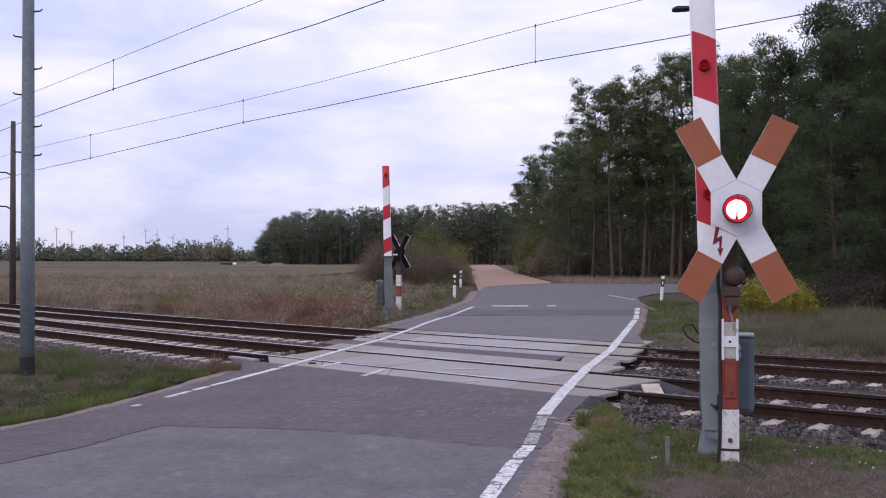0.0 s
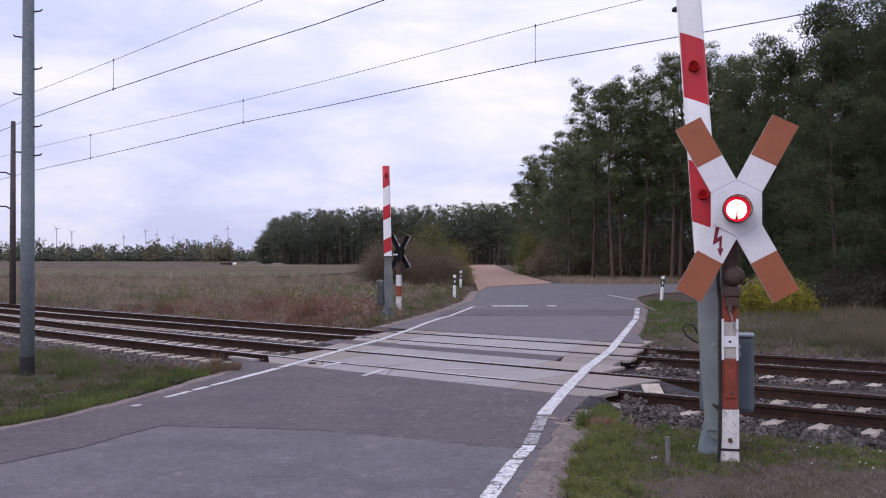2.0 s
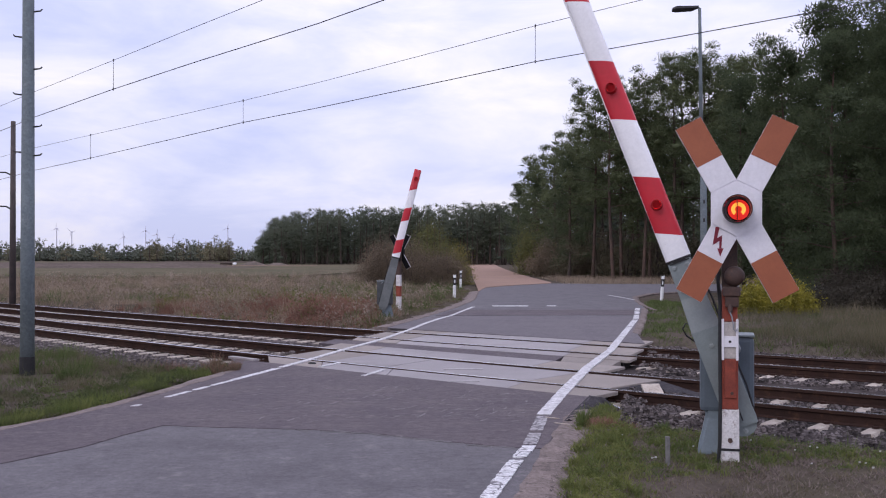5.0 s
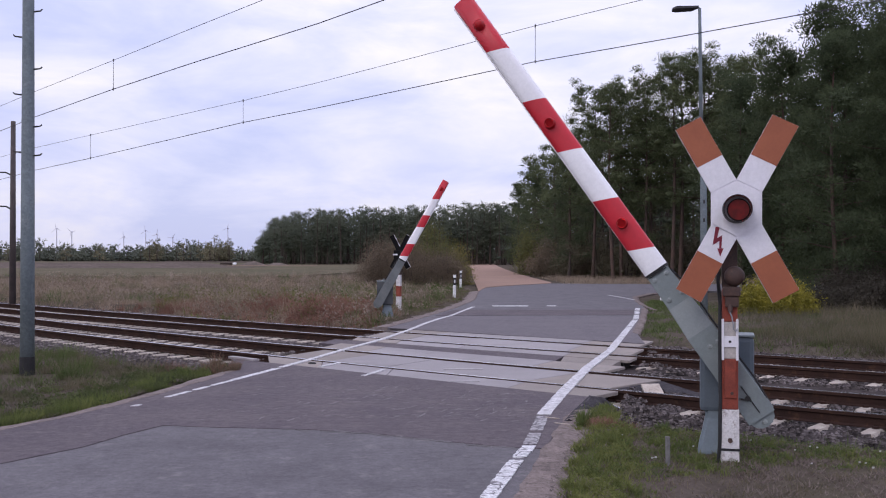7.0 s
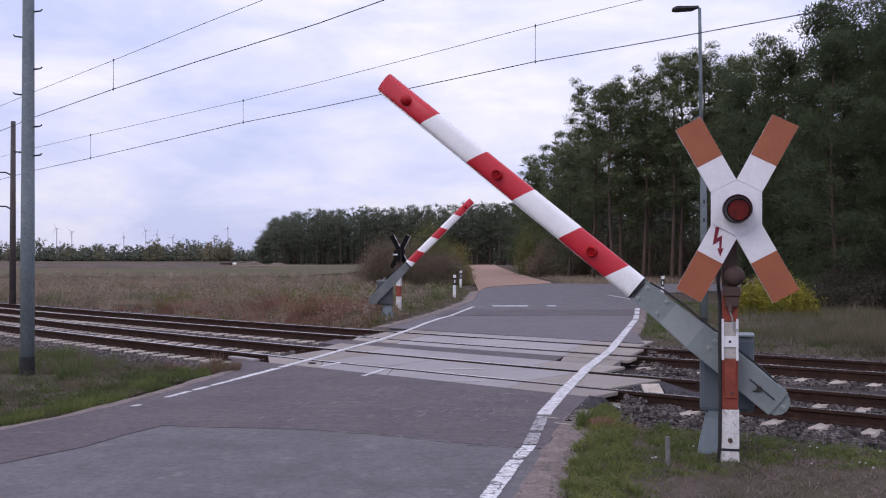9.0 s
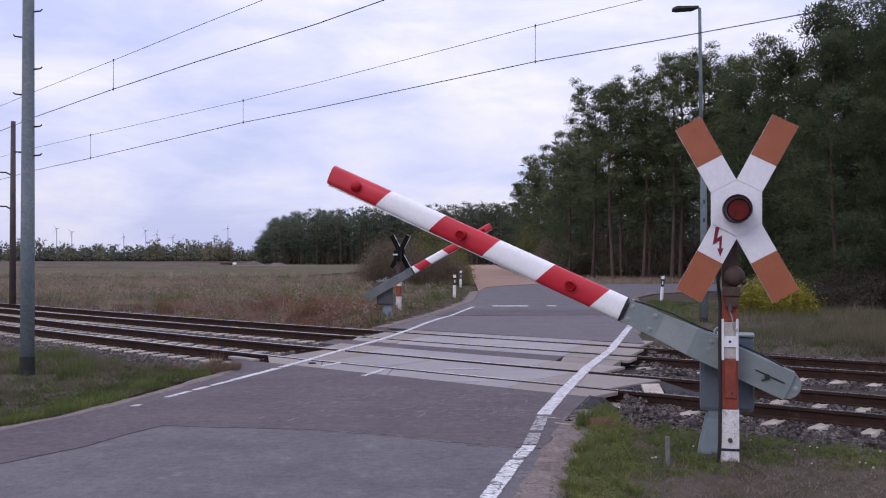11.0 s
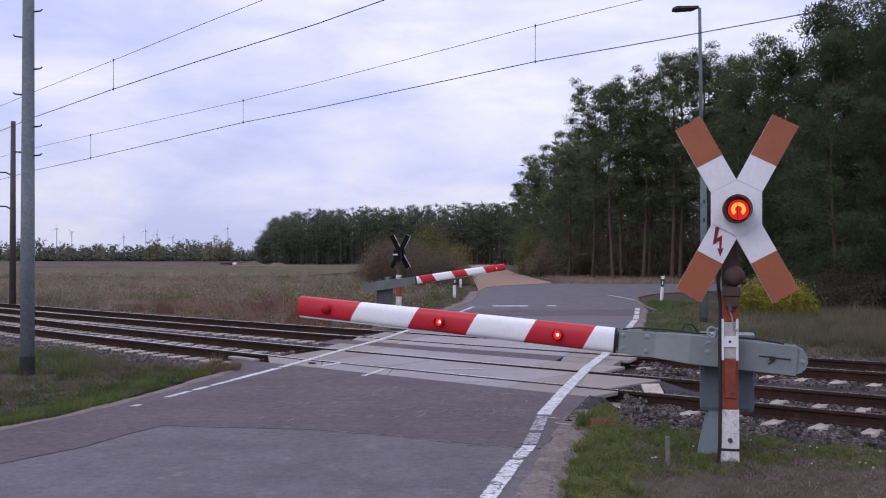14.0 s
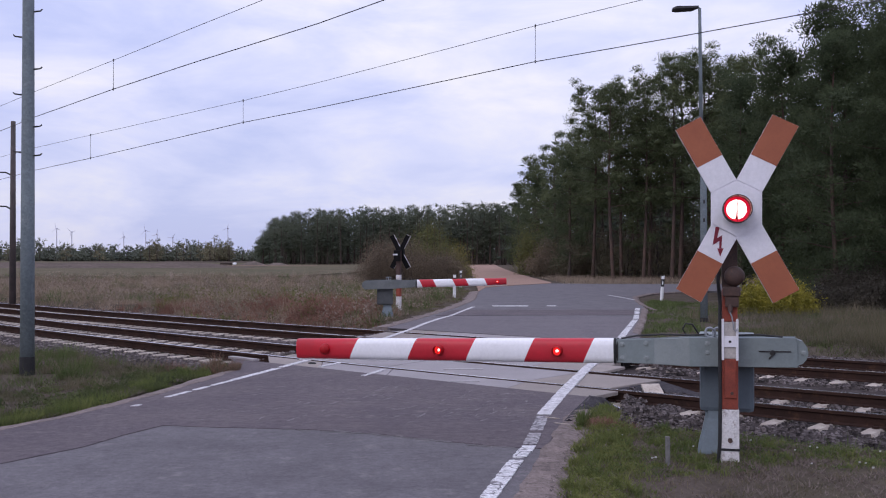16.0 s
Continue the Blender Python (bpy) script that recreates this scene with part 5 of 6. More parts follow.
def litter():
    rnd = random.Random(8)
    for x, y, turn, ln in ((1.15, 10.14, -36, 0.17), (1.22, 9.78, -39, 0.2)):
        bm = bmesh.new()
        box(bm, -ln / 2, ln / 2, -0.008, 0.008, 0, 0.008, 0.002)
        single("wood_splinter", bm, SLEEPER, "pale wooden splinter lying at the road edge", "splinter", group="litter", m=pose(x, y, 0.001, 0, 0, turn))
    bm = bmesh.new()
    rings(bm, [[(0.07 * math.cos(a) * k, 0.03 * math.sin(a) * k + 0.02 * math.cos(a), z) for a in [0.6 * q for q in range(10)]] for k, z in ((1, 0), (0.9, 0.02), (0.5, 0.028))])
    single("rubber_scrap", bm, DARK, "small black scrap of rubber on the deck", "scrap", m=pose(-2.09, 15.37, -0.008, 0, 0, -40))
    tri = [(0, 2, 4), (2, 1, 4), (1, 3, 4), (3, 0, 4)]
    verts, faces = [], []
    for _ in range(1500):
        y = rnd.uniform(5.3, 10.6)
        x = between(ROAD_RIGHT, y) + abs(rnd.gauss(0, 0.2)) - 0.03
        r = rnd.uniform(0.004, 0.013)
        k = len(verts)
        z = -0.012 if x < between(ROAD_RIGHT, y) + 0.2 else -0.03
        verts += [(x + r * a * rnd.uniform(0.7, 1.3), y + r * b * rnd.uniform(0.7, 1.3), z + r * c * rnd.uniform(0.5, 1.1)) for a, b, c in ((1, 0, 0), (-1, 0, 0), (0, 1, 0), (0, -1, 0), (0, 0, 1))]
        faces += [(k + a, k + b, k + c) for a, b, c in tri]
    tagged(new("shoulder_gravel", soup("shoulder_gravel", verts, faces, surface("pebble", (0.24, 0.20, 0.185), (0.15, 0.125, 0.115), 4, 0.9, island=0.5, spec=0.1))), "loose small gravel along the road edge", "gravel", kind="stuff")
    verts, faces = [], []
    for _ in range(26):
        x, y = rnd.uniform(1.7, 4.6), rnd.uniform(7.4, 9.2)
        z, r = ground_height(x, y) + rnd.uniform(0.04, 0.07), rnd.uniform(0.007, 0.014)
        k = len(verts)
        verts += [(x + r * math.cos(a), y - 0.4 * r * math.sin(a), z + r * 0.8 * math.sin(a)) for a in [math.pi / 3 * q for q in range(6)]]
        faces.append(tuple(range(k, k + 6)))
    tagged(new("verge_flowers", soup("verge_flowers", verts, faces, REFLECT)), "tiny white flowers in the verge grass", "flowers", kind="stuff")


def turbine(x, hub, label, turn):
    th = thing("wind_turbine", pose(x, 3300, 0), label, "wind turbine", "distant wind turbines")
    bm = bmesh.new()
    tube(bm, [(0, 0, -2), (0, 0, hub)], [2.2, 1.3], 8)
    part("tower", bm, TURBINE, th)
    bm = bmesh.new()
    box(bm, -2.2, 2.2, -5, 6, hub - 2, hub + 2.4, 0.6)
    part("nacelle", bm, TURBINE, th)
    rotor = new("rotor")
    rotor.parent = th
    rotor.matrix_basis = pose(0, -6, hub, 0, turn, 0)
    for k in range(3):
        a = radians(120 * k)
        bm = bmesh.new()
        u, v = Vector((math.sin(a), 0, math.cos(a))), Vector((math.cos(a), 0, -math.sin(a)))
        o = Vector()
        loops = [[o + u * r + v * w, o + u * r + Vector((0, 0.6, 0)), o + u * r - v * w, o + u * r - Vector((0, 0.6, 0))] for r, w in ((0, 0.6), (5, 0.85), (19, 0.25))]
        rings(bm, loops)
        part("blade", bm, TURBINE, rotor)
    return rotor, hub, turn


# ---- plants ----
ICO = [(0, 0, 1)] + [(0.894 * math.cos(1.2566 * k), 0.894 * math.sin(1.2566 * k), 0.447) for k in range(5)] + [(0.894 * math.cos(1.2566 * k + 0.628), 0.894 * math.sin(1.2566 * k + 0.628), -0.447) for k in range(5)] + [(0, 0, -1)]
ICO_FACES = [(0, 1 + k, 1 + (k + 1) % 5) for k in range(5)] + [(1 + k, 6 + k, 1 + (k + 1) % 5) for k in range(5)] + [(1 + (k + 1) % 5, 6 + k, 6 + (k + 1) % 5) for k in range(5)] + [(6 + k, 11, 6 + (k + 1) % 5) for k in range(5)]


def pine_crown(rnd, centres, per, spread, size, flat=0.62, lean_width=0.5, heart=0.4):
    """Clumps of needle tufts round the limb ends: a dense uneven heart in each, and many narrow blades that stand out of it."""
    m = len(centres)
    middle = np.asarray(centres, float)
    spread = np.broadcast_to(np.asarray(spread, float), (m,))
    lumps = np.asarray(ICO)[None] * rnd.uniform(0.7, 1.25, (m, 12, 1)) * (spread * heart)[:, None, None]
    lumps[:, :, 2] *= flat
    lumps += middle[:, None]
    c = np.repeat(middle, per, 0)
    n = len(c)
    off = rnd.normal(0, 1, (n, 3))
    off[:, 2] = np.abs(off[:, 2]) * np.where(rnd.rand(n) < 0.68, 1, -1)
    off /= np.maximum(1e-6, np.linalg.norm(off, axis=1))[:, None]
    wide = np.repeat(spread, per)[:, None]
    way = off * 1.3 + rnd.normal(0, 0.38, (n, 3)) + np.array([0, 0, 0.25])
    off = off * (0.28 + 0.84 * rnd.rand(n, 1) ** 0.9) * wide
    off[:, 2] *= flat
    base = c + off
    way /= np.linalg.norm(way, axis=1)[:, None]
    side = np.cross(way, rnd.normal(0, 1, (n, 3)))
    side /= np.maximum(1e-6, np.linalg.norm(side, axis=1))[:, None]
    ln = size * rnd.uniform(0.6, 1.3, (n, 1))
    wd = ln * lean_width
    v = np.stack([base - side * wd * 0.5, base + side * wd * 0.5, base + way * ln], 1).reshape(-1, 3)
    f = np.arange(3 * n).reshape(-1, 3)
    hearts = (np.asarray(ICO_FACES)[None] + 12 * np.arange(m)[:, None, None] + 3 * n).reshape(-1, 3)
    return np.concatenate([v, lumps.reshape(-1, 3)]), np.concatenate([f, hearts])


def pine(seed, height, bare, reach, per=200, needle=0.175, lean=0.0, leaf=None, limbs=28, thin=0.26, puff=0.66, cone=0.0, tufts=(0.55, 0.82, 1.04), heart=0.33):
    """A Scots pine: a bare reddish trunk, dead stubs, crooked limbs and tufted needle clumps; returns the thing."""
    rnd = np.random.RandomState(seed)
    th = thing("pine_tree", pose(0, 0, 0), "tall Scots pine with dark green needle crown", "tree", "pines at the wood's edge")
    bm = bmesh.new()
    bend_x, bend_y = rnd.uniform(-0.5, 0.5, 2)
    path = [Vector((lean * u + bend_x * math.sin(u * 3.1) * 0.6, bend_y * math.sin(u * 2.6) * 0.6, height * u)) for u in (0, 0.12, 0.3, 0.5, 0.7, 0.86, 0.97)]
    r0 = 0.0082 * height + 0.01
    tube(bm, [path[0] - Vector((0, 0, 0.3)), *path], [r0 * 1.25, r0 * 1.15, r0, r0 * 0.86, r0 * 0.7, r0 * 0.5, r0 * 0.28, r0 * 0.1], 9)

    def on_trunk(u):
        us = (0, 0.12, 0.3, 0.5, 0.7, 0.86, 0.97)
        for i in range(6):
            if u <= us[i + 1]:
                break
        return path[i].lerp(path[i + 1], (u - us[i]) / (us[i + 1] - us[i]))
    centres, puffs = [], []
    for i in range(limbs):
        u = bare + (0.97 - bare) * (i + 0.5) / limbs
        a = i * 2.4 + rnd.uniform(-0.5, 0.5)
        w = (u - bare) / (1 - bare)
        ln = reach * (0.55 + 0.75 * math.sin(min(1.0, w * 1.25 + 0.12) * math.pi * 0.86)) * rnd.uniform(0.6, 1.15) * (1 - 0.55 * w ** 3) * (1 - cone * w)
        p0 = on_trunk(u)
        rise = rnd.uniform(-0.08, 0.25) + 0.4 * w
        d = Vector((math.cos(a), math.sin(a), rise))
        p1 = p0 + d * ln * 0.5 + Vector((0, 0, rnd.uniform(-0.15, 0.1)))
        p2 = p0 + d * ln + Vector((0, 0, rnd.uniform(0, 0.4)))
        rr = r0 * (0.30 - 0.16 * w)
        tube(bm, [p0, p1, p2], [rr, rr * 0.6, rr * 0.15], 5, False)
        for t in tufts:
            q = p0.lerp(p2, t)
            centres.append(q + Vector(rnd.normal(0, 0.3, 3)) * (0.5 + 0.2 * ln))
            puffs.append(puff * rnd.uniform(0.6, 1.3) * (1.12 - 0.4 * w))
    for k in range(3):
        centres.append(path[-1] + Vector((rnd.normal(0, 0.22), rnd.normal(0, 0.22), -0.35 * k)))
        puffs.append(puff * (0.5 + 0.14 * k))
    for i in range(9):
        u = rnd.uniform(0.12, bare)
        a = rnd.rand() * 6.28
        p0 = on_trunk(u)
        tube(bm, [p0, p0 + Vector((math.cos(a), math.sin(a), rnd.uniform(-0.2, 0.3))) * rnd.uniform(0.3, 1.2)], [0.028, 0.006], 4, False)
    part("trunk", bm, BARK, th, "reddish-brown scaly trunk and limbs", True)
    v, f = pine_crown(rnd, centres, per, puffs, needle, 0.78, thin, heart)
    me = soup("crown", v.tolist(), f.tolist(), leaf or NEEDLE)
    me.shade_smooth()
    ob = new("crown", me)
    ob.parent = th
    tagged(ob, "dark green needle crown")
    return th


def leaf_cloud(rnd, centres, per, spread, size):
    c = np.repeat(np.asarray(centres, float), per, 0)
    n = len(c)
    base = c + rnd.normal(0, spread, (n, 3))
    base[:, 2] = np.maximum(base[:, 2], 0.05)
    a, b = rnd.normal(0, 1, (n, 3)), rnd.normal(0, 1, (n, 3))
    a /= np.linalg.norm(a, axis=1)[:, None]
    b = np.cross(a, b)
    b /= np.linalg.norm(b, axis=1)[:, None]
    s = size * rnd.uniform(0.6, 1.3, (n, 1))
    v = np.stack([base - b * s * 0.28, base + b * s * 0.28, base + a * s], 1).reshape(-1, 3)
    return v, np.arange(3 * n).reshape(-1, 3)


def bush(m, seed, rx, ry, h, leaf, label, per=26, twigs=60, size=0.13, group="roadside bushes"):
    rnd = np.random.RandomState(seed)
    th = thing("bush", m, label, "bush", group)
    bm = bmesh.new()
    centres = []
    for i in range(twigs):
        a, r = rnd.rand() * 6.28, rnd.rand() ** 0.5
        foot = Vector((rx * 0.45 * r * math.cos(a), ry * 0.45 * r * math.sin(a), -0.05))
        top = Vector((rx * r * math.cos(a), ry * r * math.sin(a), h * (max(0.12, 1 - r * r * 0.88)) ** 0.6 * rnd.uniform(0.5, 1.08)))
        mid = foot.lerp(top, 0.5) + Vector(rnd.normal(0, 0.08 * h, 3))
        tube(bm, [foot, mid, top], [0.02 * h ** 0.5, 0.012 * h ** 0.5, 0.004], 4, False)
        for t in (0.2, 0.45, 0.68, 0.88, 1.02):
            q = foot.lerp(mid, t * 2) if t < 0.5 else mid.lerp(top, t * 2 - 1)
            centres.append(q)
    part("brushwood", bm, TWIG, th, "thin brown twigs")
    v, f = leaf_cloud(rnd, centres, per, 0.12 * h ** 0.8 + 0.05, size)
    ob = new("leaves", soup("leaves", v.tolist(), f.tolist(), leaf))
    ob.parent = th
    return th


def far_woods(name, label, spots, seed, mat_needles, blade=0.75, per=26, puff=1.15, flat=0.5, heart=0.45):
    """Distant trees as one stand: a stem and a ragged crown each."""
    rnd = np.random.RandomState(seed)
    bm = bmesh.new()
    centres, puffs = [], []
    for x, y, h, wd, bare in spots:
        tube(bm, [(x, y, -0.3), (x + rnd.uniform(-0.3, 0.3), y, h * 0.85)], [0.17 + h * 0.004, 0.05], 4, False)
        for k in range(12):
            u = bare + (1 - bare) * (k + 0.6) / 12.5 + rnd.uniform(-0.03, 0.03)
            w = wd * math.sin(min(1.0, (u - bare) / (1 - bare) * 0.9 + 0.16) * math.pi * 0.93) + 0.25
            a = rnd.rand() * 6.28
            centres.append((x + w * math.cos(a) * 0.75, y + w * math.sin(a) * 0.75, h * u))
            puffs.append(puff * (1.15 - 0.5 * k / 11) * rnd.uniform(0.6, 1.3))
    v, f = pine_crown(rnd, centres, per, puffs, blade, flat, 0.3, heart)
    me = soup(name, v.tolist(), f.tolist(), mat_needles)
    me.shade_smooth()
    ob = tagged(new(name, me), label, "woods", kind="stuff")
    stems = new("stem_stand", mesh_of("stem_stand", bm, TWIG))
    stems.parent = ob
    return ob


def grass(name, label, n, where, seed, height, width, material, droop=0.35, bent=False):
    """Single blades, bent where they stand near; where(rnd) gives x, y or nothing."""
    rnd = np.random.RandomState(seed)
    pts = []
    while len(pts) < n:
        p = where(rnd)
        if p:
            pts.append((p[0], p[1], max(ground_height(p[0], p[1]), -0.035 if not off_road(p[0], p[1], 0.5) and p[1] < 36 else -9) - 0.01, p[2] if len(p) > 2 else 1.0))
    p = np.array(pts)
    n = len(p)
    h = height * p[:, 3:4] * rnd.uniform(0.45, 1.25, (n, 1))
    a = rnd.rand(n, 1) * 6.28
    u = np.concatenate([np.cos(a), np.sin(a), np.zeros((n, 1))], 1)
    t = rnd.rand(n, 1) * 6.28
    d = np.concatenate([np.cos(t), np.sin(t), np.zeros((n, 1))], 1) * droop * h * rnd.uniform(0.2, 1.3, (n, 1))
    w = width * rnd.uniform(0.6, 1.4, (n, 1))
    b = p[:, :3]
    z = np.array([0, 0, 1.0])
    v = np.stack([b - u * w, b + u * w, b + d * 0.35 + z * h * 0.6 + u * w * 0.7, b + d * 0.35 + z * h * 0.6 - u * w * 0.7, b + d + z * h], 1).reshape(-1, 3)
    if not bent:
        # one leaning triangle each is enough farther off
        v = np.stack([b - u * w, b + u * w, b + d + z * h], 1).reshape(-1, 3)
        faces = np.arange(3 * n).reshape(-1, 3).tolist()
    else:
        faces = [(5 * i, 5 * i + 1, 5 * i + 2, 5 * i + 3) for i in range(n)] + [(5 * i + 3, 5 * i + 2, 5 * i + 4) for i in range(n)]
    tagged(new(name, soup(name, v.tolist(), faces, material)), label, "grass", kind="stuff")


def weeds_of(name, label, spots, seed, height, per, leaf, material):
    """Low leafy weeds: a loose clump of small leaves round a few stalks at each spot of (x, y, radius, height share)."""
    rnd = np.random.RandomState(seed)
    p = np.array([(x, y, ground_height(x, y), r, h * height) for x, y, r, h in spots])
    p = np.repeat(p, per, 0)
    n = len(p)
    q = rnd.normal(0, 0.5, (n, 2)) * p[:, 3:4]
    up = rnd.rand(n, 1) ** 0.8 * p[:, 4:5] * np.maximum(0.25, 1 - (q ** 2).sum(1, keepdims=True) / (p[:, 3:4] ** 2) * 0.5)
    base = np.concatenate([p[:, :2] + q, p[:, 2:3] + up], 1)
    a, b = rnd.normal(0, 1, (n, 3)) + np.array([0, 0, 0.4]), rnd.normal(0, 1, (n, 3))
    a /= np.linalg.norm(a, axis=1)[:, None]
    b = np.cross(a, b)
    b /= np.maximum(1e-6, np.linalg.norm(b, axis=1))[:, None]
    s = leaf * rnd.uniform(0.6, 1.4, (n, 1))
    v = np.stack([base - b * s * 0.3, base + b * s * 0.3, base + a * s], 1).reshape(-1, 3)
    tagged(new(name, soup(name, v.tolist(), np.arange(3 * n).reshape(-1, 3).tolist(), material)), label, "weeds", kind="stuff")


def off_road(x, y, margin=0.25):
    if y < 36:
        return not between(ROAD_LEFT, y) - margin < x < between(ROAD_RIGHT, y) + margin
    return x < between(ROAD_LEFT, y) - margin


def clumped(x, y, f, seed):
    return noise.noise(Vector((x * f, y * f, seed)))


def build_grass():
    def clumps(rnd, n, box_of, keep, r0, r1):
        """Centres of tufts with a radius and a height of their own."""
        out = []
        while len(out) < n:
            x, y = box_of(rnd)
            if keep(x, y):
                out.append((x, y, rnd.uniform(r0, r1), rnd.uniform(0.4, 1.6)))
        return out

    def tufts(centres, keep):
        def where(rnd):
            x, y, r, h = centres[rnd.randint(len(centres))]
            a, q = rnd.rand() * 6.28, rnd.rand() ** 0.6
            x, y = x + r * q * math.cos(a), y + r * q * math.sin(a)
            return (x, y, h * (1.1 - 0.6 * q)) if keep(x, y) else None
        return where

    def on_right(x, y):
        d, s = to_ds(x, y)
        return d < near_d(s) - 1.9 and off_road(x, y, 0.22 + 0.1 * noise.noise(Vector((x * 3, y * 3, 0))) if y < 9.4 else 0.12)

    def on_left(x, y):
        d, s = to_ds(x, y)
        return not (-6.5 < x < -5.7 and 13.75 < y < 14.3) and d < near_d(s) - 2.05 and x < between(ROAD_LEFT, y) - 0.27 + 0.13 * noise.noise(Vector((x * 2, y * 2, 0))) + 0.26 * noise.noise(Vector((0, y * 1.1, 4)))

    rnd = np.random.RandomState(60)
    span_right = lambda r: (r.uniform(0.9, 6.2), r.uniform(4.6, 11.5))
    green_right = clumps(rnd, 330, lambda r: (r.uniform(0.9, 6.2), r.uniform(6.6, 11.3)), lambda x, y: on_right(x, y) and (y > 7.75 + 0.5 * clumped(x, y, 0.9, 5.0) or x < between(ROAD_RIGHT, y) + 0.95 + 0.3 * clumped(x, y, 1.5, 3.0)), 0.06, 0.2)
    grass("verge_grass", "short green tufts on the verge", 28000, tufts(green_right, on_right), 1, 0.06, 0.0042, GRASS_FRESH, 0.8, True)
    rim_right = clumps(rnd, 110, lambda r: (r.uniform(0.9, 2.6), r.uniform(5.6, 10.6)), lambda x, y: on_right(x, y) and x < between(ROAD_RIGHT, y) + 0.75, 0.05, 0.16)
    grass("verge_grass", "fresh yellow-green tufts at the road edge", 9500, tufts(rim_right, on_right), 21, 0.08, 0.0042, GRASS_LUSH, 1.0, True)
    dry_right = clumps(rnd, 800, span_right, on_right, 0.05, 0.25)
    grass("verge_grass", "withered brownish verge grass", 18000, tufts(dry_right, on_right), 2, 0.05, 0.0038, GRASS_MIX, 1.0, True)
    thatch = clumps(rnd, 900, lambda r: (r.uniform(1.0, 5.4), r.uniform(4.6, 8.5)) if r.rand() < 0.75 else (r.uniform(1.2, 5.0), r.uniform(8.3, 10.0)), on_right, 0.05, 0.2) + [(1.75, 9.75, 0.25, 1.2), (2.0, 9.6, 0.2, 1.2), (1.6, 9.5, 0.15, 1.1)] * 8
    grass("verge_grass", "flattened pinkish-brown dead grass", 30000, tufts(thatch, on_right), 17, 0.05, 0.0055, GRASS_THATCH, 1.5)
    brown = [(1.50, 9.72, 0.10, 1.0), (1.62, 9.80, 0.12, 1.1), (1.75, 9.85, 0.10, 0.9), (1.9, 9.8, 0.12, 0.8), (1.58, 9.95, 0.08, 1.0)]
    grass("verge_weeds", "withered reddish brown weeds at the road edge", 1800, tufts(brown, lambda x, y: off_road(x, y, 0.03)), 28, 0.11, 0.005, GRASS_RED, 1.2)
    weeds = clumps(rnd, 16, lambda r: (r.uniform(3.9, 5.4), r.uniform(9.0, 10.4)), on_right, 0.05, 0.16) + [(1.46, 10.0, 0.07, 1.0), (1.40, 9.7, 0.05, 0.8), (2.2, 9.6, 0.08, 0.7), (2.9, 9.3, 0.09, 0.7)]
    grass("verge_weeds", "taller green weeds in the verge", 4200, tufts(weeds, lambda x, y: off_road(x, y, 0.03)), 24, 0.2, 0.008, GRASS_GREEN, 0.6)
    leafy_right = clumps(rnd, 90, lambda r: (r.uniform(0.9, 2.2), r.uniform(5.6, 10.2)), lambda x, y: on_right(x, y) and x < between(ROAD_RIGHT, y) + 0.65, 0.05, 0.13)
    weeds_of("verge_weeds", "yellow-green leafy weeds at the road edge", leafy_right, 77, 0.11, 70, 0.02, GRASS_LUSH)
    dark_right = clumps(rnd, 170, lambda r: (r.uniform(1.4, 6.0), r.uniform(7.6, 10.8)), on_right, 0.06, 0.2)
    weeds_of("verge_weeds", "low dark green leafy weeds in the verge", dark_right, 78, 0.06, 60, 0.02, GRASS_GREEN)
    span_left = lambda r: (r.uniform(-9.5, -2.4), r.uniform(8.5, 19))
    edge_left = clumps(rnd, 300, span_left, lambda x, y: on_left(x, y) and between(ROAD_LEFT, y) - x < 1.1 + 0.9 * clumped(x, y, 0.7, 4.0) and clumped(x, y, 1.6, 41.0) > -0.25, 0.08, 0.28)
    grass("verge_grass", "green tufts of grass along the road edge", 26000, tufts(edge_left, on_left), 3, 0.085, 0.0042, GRASS_DEEP, 0.9)
    rim_left = clumps(rnd, 120, span_left, lambda x, y: on_left(x, y) and between(ROAD_LEFT, y) - x < 0.75 + 0.6 * clumped(x, y, 0.9, 9.0), 0.06, 0.2)
    grass("verge_grass", "fresh yellow-green tufts at the road edge", 7000, tufts(rim_left, on_left), 22, 0.12, 0.0052, GRASS_FRESH, 0.7)
    olive_left = clumps(rnd, 130, lambda r: (r.uniform(-9.5, -5.2), r.uniform(11.5, 17.5)), lambda x, y: on_left(x, y) and x < -5.0 - 0.25 * (y - 12) * 0.3 and clumped(x, y, 0.7, 31.0) > -0.2, 0.1, 0.32)
    grass("verge_grass", "tall olive grass round the mast", 11000, tufts(olive_left, on_left), 23, 0.22, 0.0055, GRASS_GREEN, 0.8)
    wild_left = clumps(rnd, 620, span_left, lambda x, y: on_left(x, y) and between(ROAD_LEFT, y) - x > 1.1, 0.1, 0.4)
    grass("verge_grass", "withered autumn grass round the mast", 52000, tufts(wild_left, on_left), 4, 0.11, 0.0045, GRASS_BANK, 1.1)
    dead_left = clumps(rnd, 260, span_left, lambda x, y: on_left(x, y) and clumped(x, y, 0.6, 21.0) > -0.05, 0.1, 0.35)
    grass("verge_grass", "flattened pinkish-brown dead grass", 36000, tufts(dead_left, on_left), 18, 0.075, 0.006, GRASS_THATCH, 1.6)
    low_left = clumps(rnd, 150, span_left, lambda x, y: on_left(x, y) and between(ROAD_LEFT, y) - x < 1.7, 0.06, 0.2)
    weeds_of("verge_weeds", "low dark green leafy weeds in the verge", low_left, 75, 0.09, 60, 0.035, GRASS_DEEP)
    pale_left = clumps(rnd, 90, span_left, lambda x, y: on_left(x, y) and between(ROAD_LEFT, y) - x > 0.6, 0.08, 0.3)
